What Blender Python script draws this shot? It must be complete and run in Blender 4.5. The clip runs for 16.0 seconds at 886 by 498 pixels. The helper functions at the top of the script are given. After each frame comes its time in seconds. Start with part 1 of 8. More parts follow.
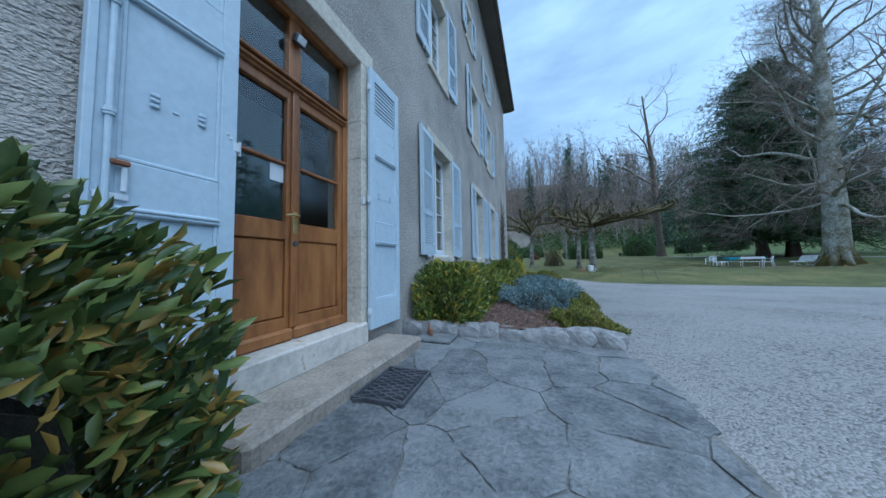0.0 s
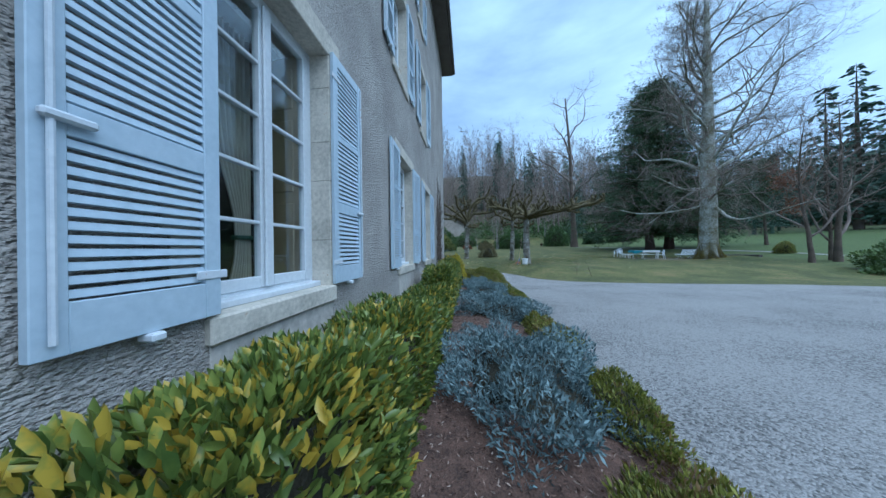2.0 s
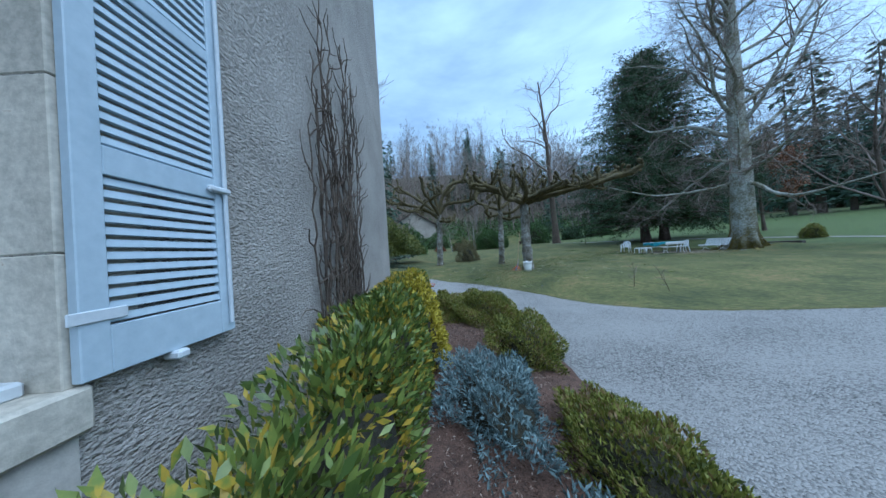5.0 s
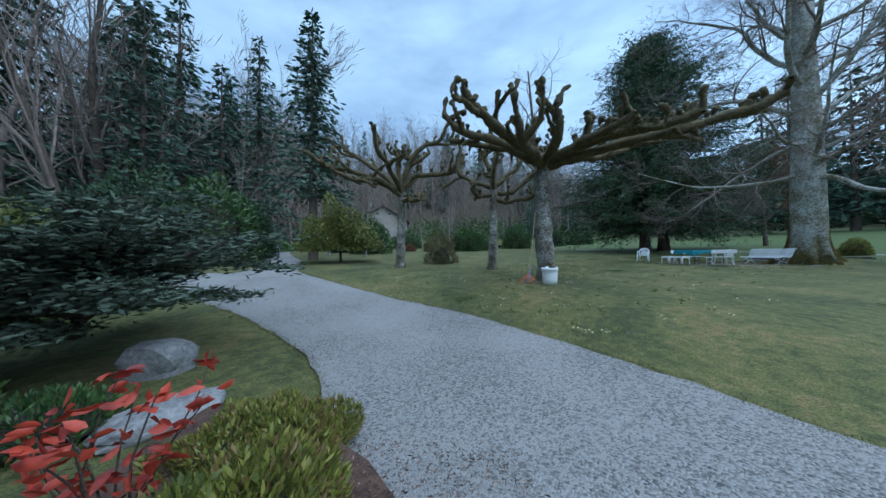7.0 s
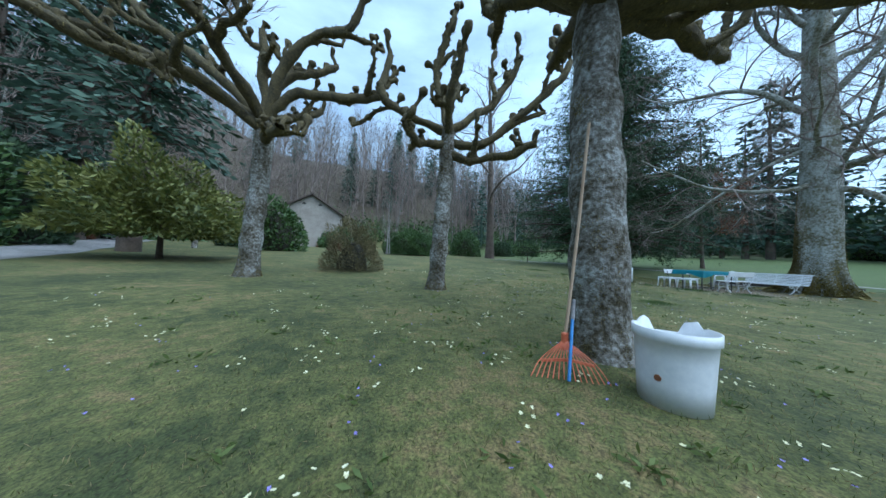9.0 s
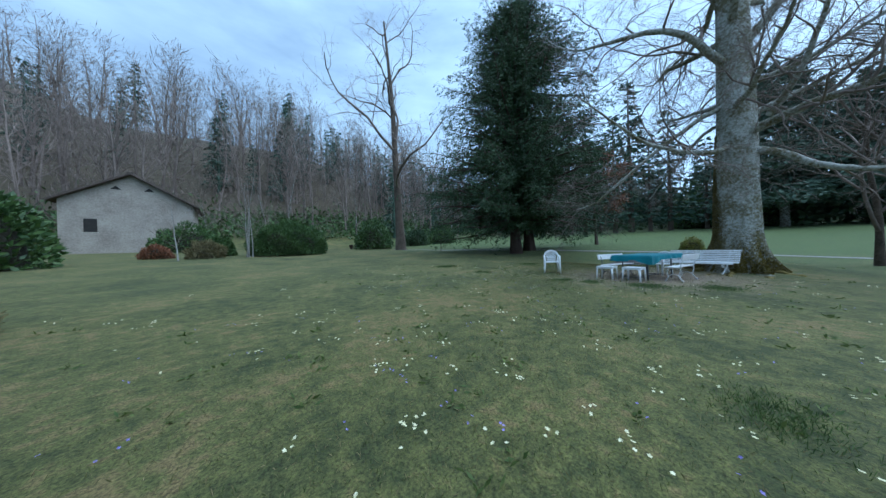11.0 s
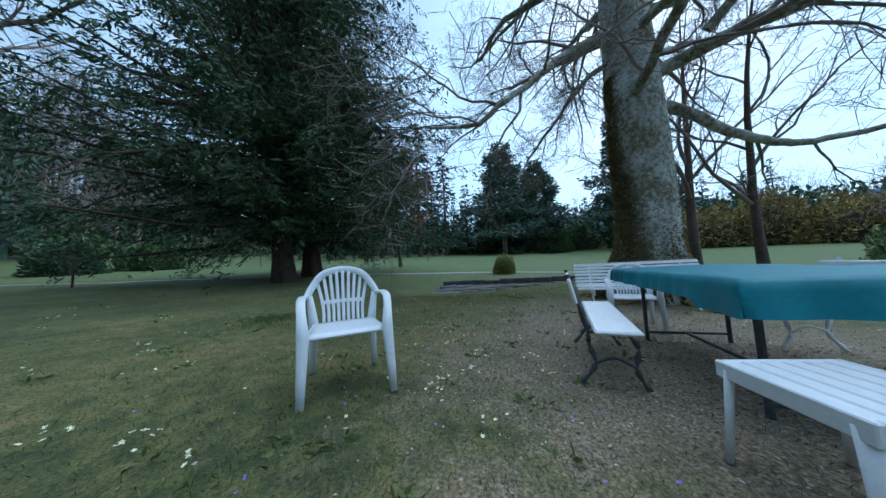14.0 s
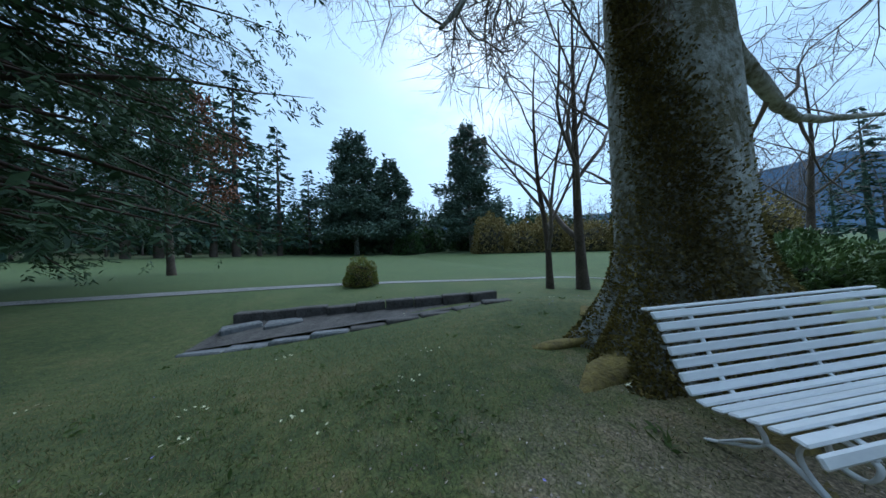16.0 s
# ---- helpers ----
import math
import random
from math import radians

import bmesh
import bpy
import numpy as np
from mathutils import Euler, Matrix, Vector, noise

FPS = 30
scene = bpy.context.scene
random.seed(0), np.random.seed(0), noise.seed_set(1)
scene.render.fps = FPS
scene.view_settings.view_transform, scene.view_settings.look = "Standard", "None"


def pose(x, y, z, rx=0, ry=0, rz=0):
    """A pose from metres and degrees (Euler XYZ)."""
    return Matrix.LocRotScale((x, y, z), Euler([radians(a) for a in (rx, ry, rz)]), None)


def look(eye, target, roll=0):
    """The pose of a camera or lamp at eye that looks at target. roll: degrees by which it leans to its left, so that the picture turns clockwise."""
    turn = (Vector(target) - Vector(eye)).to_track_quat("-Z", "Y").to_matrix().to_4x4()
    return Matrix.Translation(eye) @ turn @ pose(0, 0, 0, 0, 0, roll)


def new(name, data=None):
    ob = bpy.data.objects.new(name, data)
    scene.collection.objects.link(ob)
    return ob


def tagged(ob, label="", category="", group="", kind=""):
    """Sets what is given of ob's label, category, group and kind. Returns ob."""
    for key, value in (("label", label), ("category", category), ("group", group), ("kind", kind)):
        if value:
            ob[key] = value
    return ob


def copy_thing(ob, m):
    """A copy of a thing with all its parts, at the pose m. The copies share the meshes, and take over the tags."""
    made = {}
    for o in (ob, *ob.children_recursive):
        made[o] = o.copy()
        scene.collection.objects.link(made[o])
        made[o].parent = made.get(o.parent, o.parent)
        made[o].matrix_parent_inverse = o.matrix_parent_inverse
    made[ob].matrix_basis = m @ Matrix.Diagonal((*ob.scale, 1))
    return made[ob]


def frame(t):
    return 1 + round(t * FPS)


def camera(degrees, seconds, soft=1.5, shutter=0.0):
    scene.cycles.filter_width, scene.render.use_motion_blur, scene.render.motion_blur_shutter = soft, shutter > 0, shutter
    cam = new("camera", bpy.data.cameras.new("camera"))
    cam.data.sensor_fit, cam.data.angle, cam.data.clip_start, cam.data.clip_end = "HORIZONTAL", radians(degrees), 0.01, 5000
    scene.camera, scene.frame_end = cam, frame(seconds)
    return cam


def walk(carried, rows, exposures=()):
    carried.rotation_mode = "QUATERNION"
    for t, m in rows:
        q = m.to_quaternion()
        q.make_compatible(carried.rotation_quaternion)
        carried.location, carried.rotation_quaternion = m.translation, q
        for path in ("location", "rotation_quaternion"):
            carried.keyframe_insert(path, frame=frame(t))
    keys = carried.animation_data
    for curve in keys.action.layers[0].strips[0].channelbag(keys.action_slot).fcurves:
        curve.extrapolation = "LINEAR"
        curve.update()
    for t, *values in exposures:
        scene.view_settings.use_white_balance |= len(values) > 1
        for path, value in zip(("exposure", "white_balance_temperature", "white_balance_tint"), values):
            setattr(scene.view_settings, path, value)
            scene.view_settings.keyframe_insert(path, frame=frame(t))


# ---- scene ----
cam = camera(120.2, 16.0)
PATH = [
    (0, (1.771, 4.542, 0.967), (1.075, 6.414, 1.081), -1.1),
    (0.5, (1.624, 5.021, 1.148), (1.131, 6.959, 1.206), -0.7),
    (1, (1.455, 5.688, 1.291), (1.106, 7.657, 1.309), -0.5),
    (1.5, (1.324, 6.594, 1.392), (1.069, 8.577, 1.399), -0.5),
    (2, (1.278, 7.616, 1.42), (1.079, 9.606, 1.423), -0.8),
    (2.5, (1.175, 8.72, 1.419), (1.02, 10.715, 1.411), -1.3),
    (3, (1.087, 9.94, 1.494), (0.98, 11.937, 1.473), -1.9),
    (3.5, (1.078, 11.2, 1.487), (1.013, 13.199, 1.484), -2.6),
    (4, (1.158, 12.528, 1.532), (1.117, 14.528, 1.532), -2.4),
    (4.2, (1.165, 13.092, 1.529), (1.137, 15.091, 1.541), -2.7),
    (6.3, (1.264, 19.545, 1.186), (1.389, 21.541, 1.206), -2.5),
    (6.5, (1.379, 20.381, 1.14), (1.536, 22.374, 1.166), -1.8),
    (7, (1.856, 22.154, 1.047), (2.077, 24.141, 1.079), -0.7),
    (7.5, (2.282, 23.955, 1.025), (2.583, 25.932, 1.059), 0.3),
    (8, (2.562, 25.558, 0.946), (2.954, 27.518, 0.999), 1.0),
    (8.5, (3.057, 27.072, 0.924), (3.559, 29.007, 0.988), 1.8),
    (9, (3.835, 28.401, 0.96), (4.456, 30.3, 1.043), 2.8),
    (9.2, (4.105, 28.903, 0.948), (4.774, 30.786, 1.039), 2.8),
    (11.3, (8.649, 33.294, 1.478), (9.899, 34.855, 1.476), -1.6),
    (11.5, (9.209, 33.724, 1.407), (10.515, 35.239, 1.413), -1.2),
    (12, (10.749, 34.811, 1.229), (12.204, 36.182, 1.272), -1.0),
    (12.5, (12.29, 35.873, 1.106), (13.909, 37.045, 1.197), -1.6),
    (13, (13.862, 36.719, 1.081), (15.626, 37.651, 1.223), -1.8),
    (13.5, (15.33, 37.4, 1.185), (17.208, 38.068, 1.343), -2.9),
    (14, (16.649, 37.992, 1.186), (18.61, 38.363, 1.323), -3.1),
    (14.5, (17.957, 38.435, 1.236), (19.954, 38.497, 1.334), -3.9),
    (15, (19.289, 38.456, 1.329), (21.277, 38.245, 1.403), -3.7),
    (15.5, (20.617, 38.279, 1.353), (22.561, 37.813, 1.407), -3.3),
    (16, (22.058, 38.054, 1.487), (23.911, 37.304, 1.566), -3.2),
]
walk(cam, [(t, look(eye, target, roll)) for t, eye, target, roll in PATH],
     exposures=[(0.0,0.8,4900,4),(4.2,0.97,4900,4),(6.6,0.75,5000,4),(8.0,0.82,5050,4),(9.0,1.12,5100,4),(11.5,0.8,5000,4),(14.5,0.75,5050,4),(16.0,0.5,5050,4)])

# ---- world and light ----
world = bpy.data.worlds.new("sky")
scene.world = world
world.use_nodes = True
wt = world.node_tree
wt.nodes.clear()
w_out = wt.nodes.new("ShaderNodeOutputWorld")
w_bg = wt.nodes.new("ShaderNodeBackground")
w_sky = wt.nodes.new("ShaderNodeTexSky")
w_sky.sky_type = "NISHITA"
w_sky.sun_disc = False
w_sky.sun_elevation = radians(42)
w_sky.sun_rotation = radians(120)
w_sky.dust_density = 1.5
w_sky.ozone_density = 2.0
w_co = wt.nodes.new("ShaderNodeTexCoord")
w_map = wt.nodes.new("ShaderNodeMapping")
w_map.inputs["Scale"].default_value = (1.0, 1.0, 3.2)
w_noise = wt.nodes.new("ShaderNodeTexNoise")
w_noise.inputs["Scale"].default_value = 2.6
w_noise.inputs["Detail"].default_value = 6
w_noise.inputs["Roughness"].default_value = 0.55
w_ramp = wt.nodes.new("ShaderNodeValToRGB")
w_ramp.color_ramp.elements[0].position = 0.30
w_ramp.color_ramp.elements[0].color = (0.45, 0.45, 0.45, 1)
w_ramp.color_ramp.elements[1].position = 0.70
w_ramp.color_ramp.elements[1].color = (0.95, 0.95, 0.95, 1)
w_mix = wt.nodes.new("ShaderNodeMix")
w_mix.data_type = "RGBA"
w_dot = wt.nodes.new("ShaderNodeVectorMath")
w_dot.operation = "DOT_PRODUCT"
w_dot.inputs[1].default_value = (0.51, -0.70, 0.5)
w_lit = wt.nodes.new("ShaderNodeMapRange")
for key, value in (("From Min", -0.9), ("From Max", 0.95), ("To Min", 0.78), ("To Max", 1.26)):
    w_lit.inputs[key].default_value = value
w_cloud = wt.nodes.new("ShaderNodeVectorMath")
w_cloud.operation = "SCALE"
w_cloud.inputs[0].default_value = (5.6, 6.9, 7.8)
wt.links.new(w_co.outputs["Generated"], w_dot.inputs[0])
wt.links.new(w_dot.outputs["Value"], w_lit.inputs["Value"])
wt.links.new(w_lit.outputs[0], w_cloud.inputs["Scale"])
wt.links.new(w_cloud.outputs[0], w_mix.inputs["B"])
wt.links.new(w_co.outputs["Generated"], w_map.inputs["Vector"])
wt.links.new(w_map.outputs["Vector"], w_noise.inputs["Vector"])
wt.links.new(w_noise.outputs["Fac"], w_ramp.inputs["Fac"])
wt.links.new(w_ramp.outputs["Color"], w_mix.inputs["Factor"])
wt.links.new(w_sky.outputs["Color"], w_mix.inputs["A"])
wt.links.new(w_mix.outputs["Result"], w_bg.inputs["Color"])
w_bg.inputs["Strength"].default_value = 0.08
wt.links.new(w_bg.outputs["Background"], w_out.inputs["Surface"])

sun_data = bpy.data.lights.new("sun", "SUN")
sun_data.energy = 1.45
sun_data.angle = radians(70)
sun_data.color = (1.0, 0.95, 0.9)
sun = new("sun", sun_data)
sun.matrix_world = look((22, -30, 80), (0, 0, 0))

# ---- helpers of this scene ----
rng = np.random.default_rng(7)


def rnd(a, b):
    return float(rng.uniform(a, b))


def node(nt, kind, **inputs):
    n = nt.nodes.new(kind)
    for key, value in inputs.items():
        n.inputs[key.replace("_", " ")].default_value = value
    return n


def rgba(c):
    return (c[0], c[1], c[2], 1)


def surf(name, dark, light, scale=3.0, fine=40.0, rough=0.8, bump=0.3, dist=0.01, metal=0.0,
         vary=0.0, third=None, third_at=0.62, coords="Object", translucent=0.0, spec=0.5, stretch=(1, 1, 1), per="", lo=0.36, hi=0.60):
    """A two-scale noise surface: colour between dark and light, patches of a third colour, bumps of the fine scale."""
    m = bpy.data.materials.new(name)
    m.use_nodes = True
    nt = m.node_tree
    bsdf = nt.nodes["Principled BSDF"]
    bsdf.inputs["Roughness"].default_value = rough
    bsdf.inputs["Metallic"].default_value = metal
    bsdf.inputs["Specular IOR Level"].default_value = spec
    co = nt.nodes.new("ShaderNodeTexCoord")
    mp = nt.nodes.new("ShaderNodeMapping")
    mp.inputs["Scale"].default_value = stretch
    if coords == "World":
        geo = nt.nodes.new("ShaderNodeNewGeometry")
        nt.links.new(geo.outputs["Position"], mp.inputs["Vector"])
    else:
        nt.links.new(co.outputs[coords], mp.inputs["Vector"])
    n1 = node(nt, "ShaderNodeTexNoise", Scale=scale, Detail=5.0, Roughness=0.6)
    n2 = node(nt, "ShaderNodeTexNoise", Scale=fine, Detail=4.0, Roughness=0.65)
    for n in (n1, n2):
        nt.links.new(mp.outputs["Vector"], n.inputs["Vector"])
    add = nt.nodes.new("ShaderNodeMath")
    add.operation = "ADD"
    nt.links.new(n1.outputs["Fac"], add.inputs[0])
    nt.links.new(n2.outputs["Fac"], add.inputs[1])
    rampin = add.outputs[0]
    if per:
        if per == "island":
            src = nt.nodes.new("ShaderNodeNewGeometry").outputs["Random Per Island"]
        else:
            src = nt.nodes.new("ShaderNodeObjectInfo").outputs["Random"]
        sc = nt.nodes.new("ShaderNodeMath")
        sc.operation = "MULTIPLY_ADD"
        sc.inputs[1].default_value = vary
        sc.inputs[2].default_value = -vary / 2
        nt.links.new(src, sc.inputs[0])
        ad2 = nt.nodes.new("ShaderNodeMath")
        ad2.operation = "ADD"
        nt.links.new(add.outputs[0], ad2.inputs[0])
        nt.links.new(sc.outputs[0], ad2.inputs[1])
        rampin = ad2.outputs[0]
    half = nt.nodes.new("ShaderNodeMath")
    half.operation = "MULTIPLY"
    half.inputs[1].default_value = 0.5
    nt.links.new(rampin, half.inputs[0])
    ramp = nt.nodes.new("ShaderNodeValToRGB")
    e = ramp.color_ramp.elements
    e[0].position, e[0].color = lo, rgba(dark)
    e[1].position, e[1].color = hi, rgba(light)
    if third:
        x = ramp.color_ramp.elements.new(third_at)
        x.color = rgba(third)
        e[1].position = min(e[1].position, third_at - 0.04)
    nt.links.new(half.outputs[0], ramp.inputs["Fac"])
    nt.links.new(ramp.outputs["Color"], bsdf.inputs["Base Color"])
    if bump:
        b = node(nt, "ShaderNodeBump", Strength=bump, Distance=dist)
        nt.links.new(n2.outputs["Fac"], b.inputs["Height"])
        nt.links.new(b.outputs["Normal"], bsdf.inputs["Normal"])
    if translucent:
        tr = nt.nodes.new("ShaderNodeBsdfTranslucent")
        nt.links.new(ramp.outputs["Color"], tr.inputs["Color"])
        mx = node(nt, "ShaderNodeMixShader", Fac=translucent)
        nt.links.new(bsdf.outputs[0], mx.inputs[1])
        nt.links.new(tr.outputs[0], mx.inputs[2])
        nt.links.new(mx.outputs[0], nt.nodes["Material Output"].inputs["Surface"])
    return m


def glass(name, tint=(0.9, 0.95, 0.95)):
    """A thin pane: mostly see-through, with a mirror's gloss by its angle."""
    m = bpy.data.materials.new(name)
    m.use_nodes = True
    nt = m.node_tree
    nt.nodes.remove(nt.nodes["Principled BSDF"])
    tr = node(nt, "ShaderNodeBsdfTransparent", Color=rgba(tint))
    gl = node(nt, "ShaderNodeBsdfGlossy", Roughness=0.02)
    lw = node(nt, "ShaderNodeLayerWeight", Blend=0.5)
    pw = nt.nodes.new("ShaderNodeMath")
    pw.operation = "POWER"
    pw.inputs[1].default_value = 2.6
    nt.links.new(lw.outputs["Facing"], pw.inputs[0])
    fr = nt.nodes.new("ShaderNodeMath")
    fr.operation = "MULTIPLY_ADD"
    fr.inputs[1].default_value, fr.inputs[2].default_value = 0.72, 0.05
    nt.links.new(pw.outputs[0], fr.inputs[0])
    mx = nt.nodes.new("ShaderNodeMixShader")
    nt.links.new(fr.outputs[0], mx.inputs["Fac"])
    nt.links.new(tr.outputs[0], mx.inputs[1])
    nt.links.new(gl.outputs[0], mx.inputs[2])
    nt.links.new(mx.outputs[0], nt.nodes["Material Output"].inputs["Surface"])
    return m


def put_mesh(name, verts, faces, material, parent=None, label="", smooth=False):
    me = bpy.data.meshes.new(name)
    verts = np.asarray(verts, dtype=np.float32).reshape(-1, 3)
    if isinstance(faces, np.ndarray):
        k = faces.shape[1]
        me.vertices.add(len(verts))
        me.vertices.foreach_set("co", verts.ravel())
        me.loops.add(faces.size)
        me.loops.foreach_set("vertex_index", faces.ravel().astype(np.int32))
        me.polygons.add(len(faces))
        me.polygons.foreach_set("loop_start", np.arange(0, faces.size, k, dtype=np.int32))
        me.update(calc_edges=True)
    else:
        me.from_pydata(verts.tolist(), [], faces)
    me.materials.append(material)
    if smooth:
        me.polygons.foreach_set("use_smooth", np.ones(len(me.polygons), dtype=bool))
    ob = new(name, me)
    if parent:
        ob.parent = parent
    if label:
        ob["label"] = label
    return ob


def part(name, bm, material, parent=None, label="", smooth=False):
    me = bpy.data.meshes.new(name)
    bm.normal_update()
    bm.to_mesh(me)
    bm.free()
    me.materials.append(material)
    if smooth:
        me.polygons.foreach_set("use_smooth", np.ones(len(me.polygons), dtype=bool))
    ob = new(name, me)
    if parent:
        ob.parent = parent
    if label:
        ob["label"] = label
    return ob


def empty(name, m, label, category, group="", kind=""):
    ob = new(name)
    ob.matrix_basis = m
    return tagged(ob, label, category, group, kind)


def add_box(bm, x0, x1, y0, y1, z0, z1, bevel=0.0, m=None):
    """A box with bevelled edges, added to bm."""
    mt = Matrix.Translation(((x0 + x1) / 2, (y0 + y1) / 2, (z0 + z1) / 2)) @ Matrix.Diagonal((abs(x1 - x0), abs(y1 - y0), abs(z1 - z0), 1))
    r = bmesh.ops.create_cube(bm, size=1, matrix=(m @ mt) if m else mt)
    if bevel:
        edges = list({e for v in r["verts"] for e in v.link_edges})
        bmesh.ops.bevel(bm, geom=edges, offset=bevel, segments=1, affect="EDGES", profile=0.5)
    return bm


def box(x0, x1, y0, y1, z0, z1, bevel=0.0, m=None):
    return add_box(bmesh.new(), x0, x1, y0, y1, z0, z1, bevel, m)


def tubes(lines, sides=6):
    """Verts and quads of tapering tubes along polylines of (points, radii)."""
    V, F, base = [], [], 0
    for pts, rad in lines:
        p = np.asarray(pts, float)
        n = len(p)
        d = np.gradient(p, axis=0)
        d /= np.linalg.norm(d, axis=1, keepdims=True) + 1e-9
        ref = np.array([0.0, 0, 1]) if abs(d[0][2]) < 0.9 else np.array([1.0, 0, 0])
        a = np.cross(d, ref)
        a /= np.linalg.norm(a, axis=1, keepdims=True) + 1e-9
        b = np.cross(d, a)
        ang = np.linspace(0, 2 * np.pi, sides, endpoint=False)
        ring = np.cos(ang)[None, :, None] * a[:, None] + np.sin(ang)[None, :, None] * b[:, None]
        V.append((p[:, None] + ring * np.asarray(rad, float)[:, None, None]).reshape(-1, 3))
        i = np.arange(n - 1)[:, None] * sides
        j = np.arange(sides)[None, :]
        k = (j + 1) % sides
        F.append(np.stack([base + i + j, base + i + k, base + i + sides + k, base + i + sides + j], -1).reshape(-1, 4))
        base += n * sides
    return np.concatenate(V), np.concatenate(F)


def blades(pos, dirs, length, width, up=None, fold=0.0):
    """Pointed leaves: quads with a wide middle, from pos along dirs; length and width per leaf."""
    pos, dirs = np.asarray(pos, float), np.asarray(dirs, float)
    n = len(pos)
    dirs = dirs / (np.linalg.norm(dirs, axis=1, keepdims=True) + 1e-9)
    side = np.cross(dirs, rng.normal(size=(n, 3)) if up is None else up)
    side /= np.linalg.norm(side, axis=1, keepdims=True) + 1e-9
    nor = np.cross(side, dirs)
    L = np.broadcast_to(np.asarray(length, float), (n,))[:, None]
    W = np.broadcast_to(np.asarray(width, float), (n,))[:, None]
    a = pos
    b = pos + dirs * L * 0.5 + side * W * 0.5 + nor * W * fold
    c = pos + dirs * L
    d = pos + dirs * L * 0.5 - side * W * 0.5 + nor * W * fold
    V = np.stack([a, b, c, d], 1).reshape(-1, 3)
    F = np.arange(4 * n).reshape(n, 4)
    return V, F


def leaves(pos, dirs, length, width, fold=0.12):
    """Oval leaves creased along the rib: two quads each."""
    pos, dirs = np.asarray(pos, float), np.asarray(dirs, float)
    n = len(pos)
    dirs = dirs / (np.linalg.norm(dirs, axis=1, keepdims=True) + 1e-9)
    side = np.cross(dirs, rng.normal(size=(n, 3)))
    side /= np.linalg.norm(side, axis=1, keepdims=True) + 1e-9
    nor = np.cross(side, dirs)
    L = np.broadcast_to(np.asarray(length, float), (n,))[:, None]
    W = np.broadcast_to(np.asarray(width, float), (n,))[:, None]
    rise = nor * W * fold
    a, tip = pos, pos + dirs * L - nor * L * 0.12
    l1, l2 = pos + dirs * L * 0.3 + side * W * 0.42 + rise, pos + dirs * L * 0.68 + side * W * 0.46 + rise
    r1, r2 = pos + dirs * L * 0.3 - side * W * 0.42 + rise, pos + dirs * L * 0.68 - side * W * 0.46 + rise
    V = np.stack([a, l1, l2, tip, r2, r1], 1).reshape(-1, 3)
    o = 6 * np.arange(n)[:, None]
    F = np.stack([o + np.array([0, 1, 2, 3]), o + np.array([0, 3, 4, 5])], 1).reshape(-1, 4)
    return V, F


def sstep(a, b, x):
    t = np.clip((np.asarray(x, float) - a) / (b - a), 0, 1)
    return t * t * (3 - 2 * t)


def ground_z(x, y):
    """Height of the ground: a forecourt that falls gently past the house, a lawn that climbs gently, a mound at the beech, hollows at the seats and the basin, hills behind."""
    x, y = np.asarray(x, float), np.asarray(y, float)
    z = 0.063 * np.logaddexp(0, (y - 30) / 1.5) + 0.045 * np.maximum(0, x - 28) + 0.02 * np.maximum(0, x - 52)
    z = z - 0.5 * np.exp(-((x - 28.5) ** 2 + (y - 41.3) ** 2) / 16) - 0.17 * np.exp(-((x - 20.5) ** 2 + (y - 38.5) ** 2) / 16)
    z = z + 0.33 * np.exp(-((x - 25.8) ** 2 + (y - 34.0) ** 2) / 5)
    z = z - 0.44 * np.clip((y - 10) / 14, 0, 1) * (1 - sstep(24.5, 31, y + np.clip(1.1 * (x - 4.3), -3, 3)))
    z = z + 40 * sstep(84, 165, y + 0.1 * x) * (1 - 0.62 * sstep(15, 80, x)) + 12 * sstep(100, 240, x)
    z = z + 30 * sstep(-26, -95, x) * sstep(10, 60, y)
    z = z + 0.03 * np.sin(x * 0.7 + 1.3) * np.sin(y * 0.6) * sstep(30, 34, y) * sstep(40, 20, x)
    return z


def gz(x, y):
    return float(ground_z(x, y))


def park(x, y):
    """From the park's own plan, which is drawn a little turned and small, to the house's axes."""
    c, k = math.cos(radians(-2.9)), math.sin(radians(-2.9))
    u, v = np.asarray(x, float) - 1.5, np.asarray(y, float) - 12.0
    return 1.5 + 1.06 * (u * c - v * k), 12.0 + 1.06 * (u * k + v * c)

def curve(ctrl, n=12):
    """A smooth line through a few control points."""
    c = np.asarray(ctrl, float)
    c = np.vstack([2 * c[0] - c[1], c, 2 * c[-1] - c[-2]])
    out = []
    for i in range(1, len(c) - 2):
        for u in np.linspace(0, 1, n, endpoint=False):
            a, b, d, e = c[i - 1], c[i], c[i + 1], c[i + 2]
            out.append(0.5 * (2 * b + (d - a) * u + (2 * a - 5 * b + 4 * d - e) * u * u + (3 * b - a - 3 * d + e) * u ** 3))
    out.append(c[-2])
    return np.array(out)

# ---- materials ----
M_GRASS = surf("lawn", (0.038, 0.047, 0.013), (0.092, 0.096, 0.027), 0.5, 6.0, 0.95, 0.8, 0.03, coords="World", third=(0.142, 0.112, 0.044), third_at=0.60, lo=0.40, hi=0.53)
M_BLADE = surf("grass blade", (0.045, 0.07, 0.016), (0.13, 0.15, 0.04), 0.5, 5.0, 0.8, 0, coords="World", per="island", vary=0.75, translucent=0.4, third=(0.32, 0.25, 0.13), third_at=0.585)
M_SOIL = surf("bark mulch", (0.035, 0.021, 0.016), (0.15, 0.088, 0.064), 9, 70, 0.95, 0.9, 0.02, coords="World")
M_DIRT = surf("bare earth", (0.06, 0.045, 0.03), (0.17, 0.13, 0.09), 2, 30, 0.95, 0.6, 0.01, coords="World")
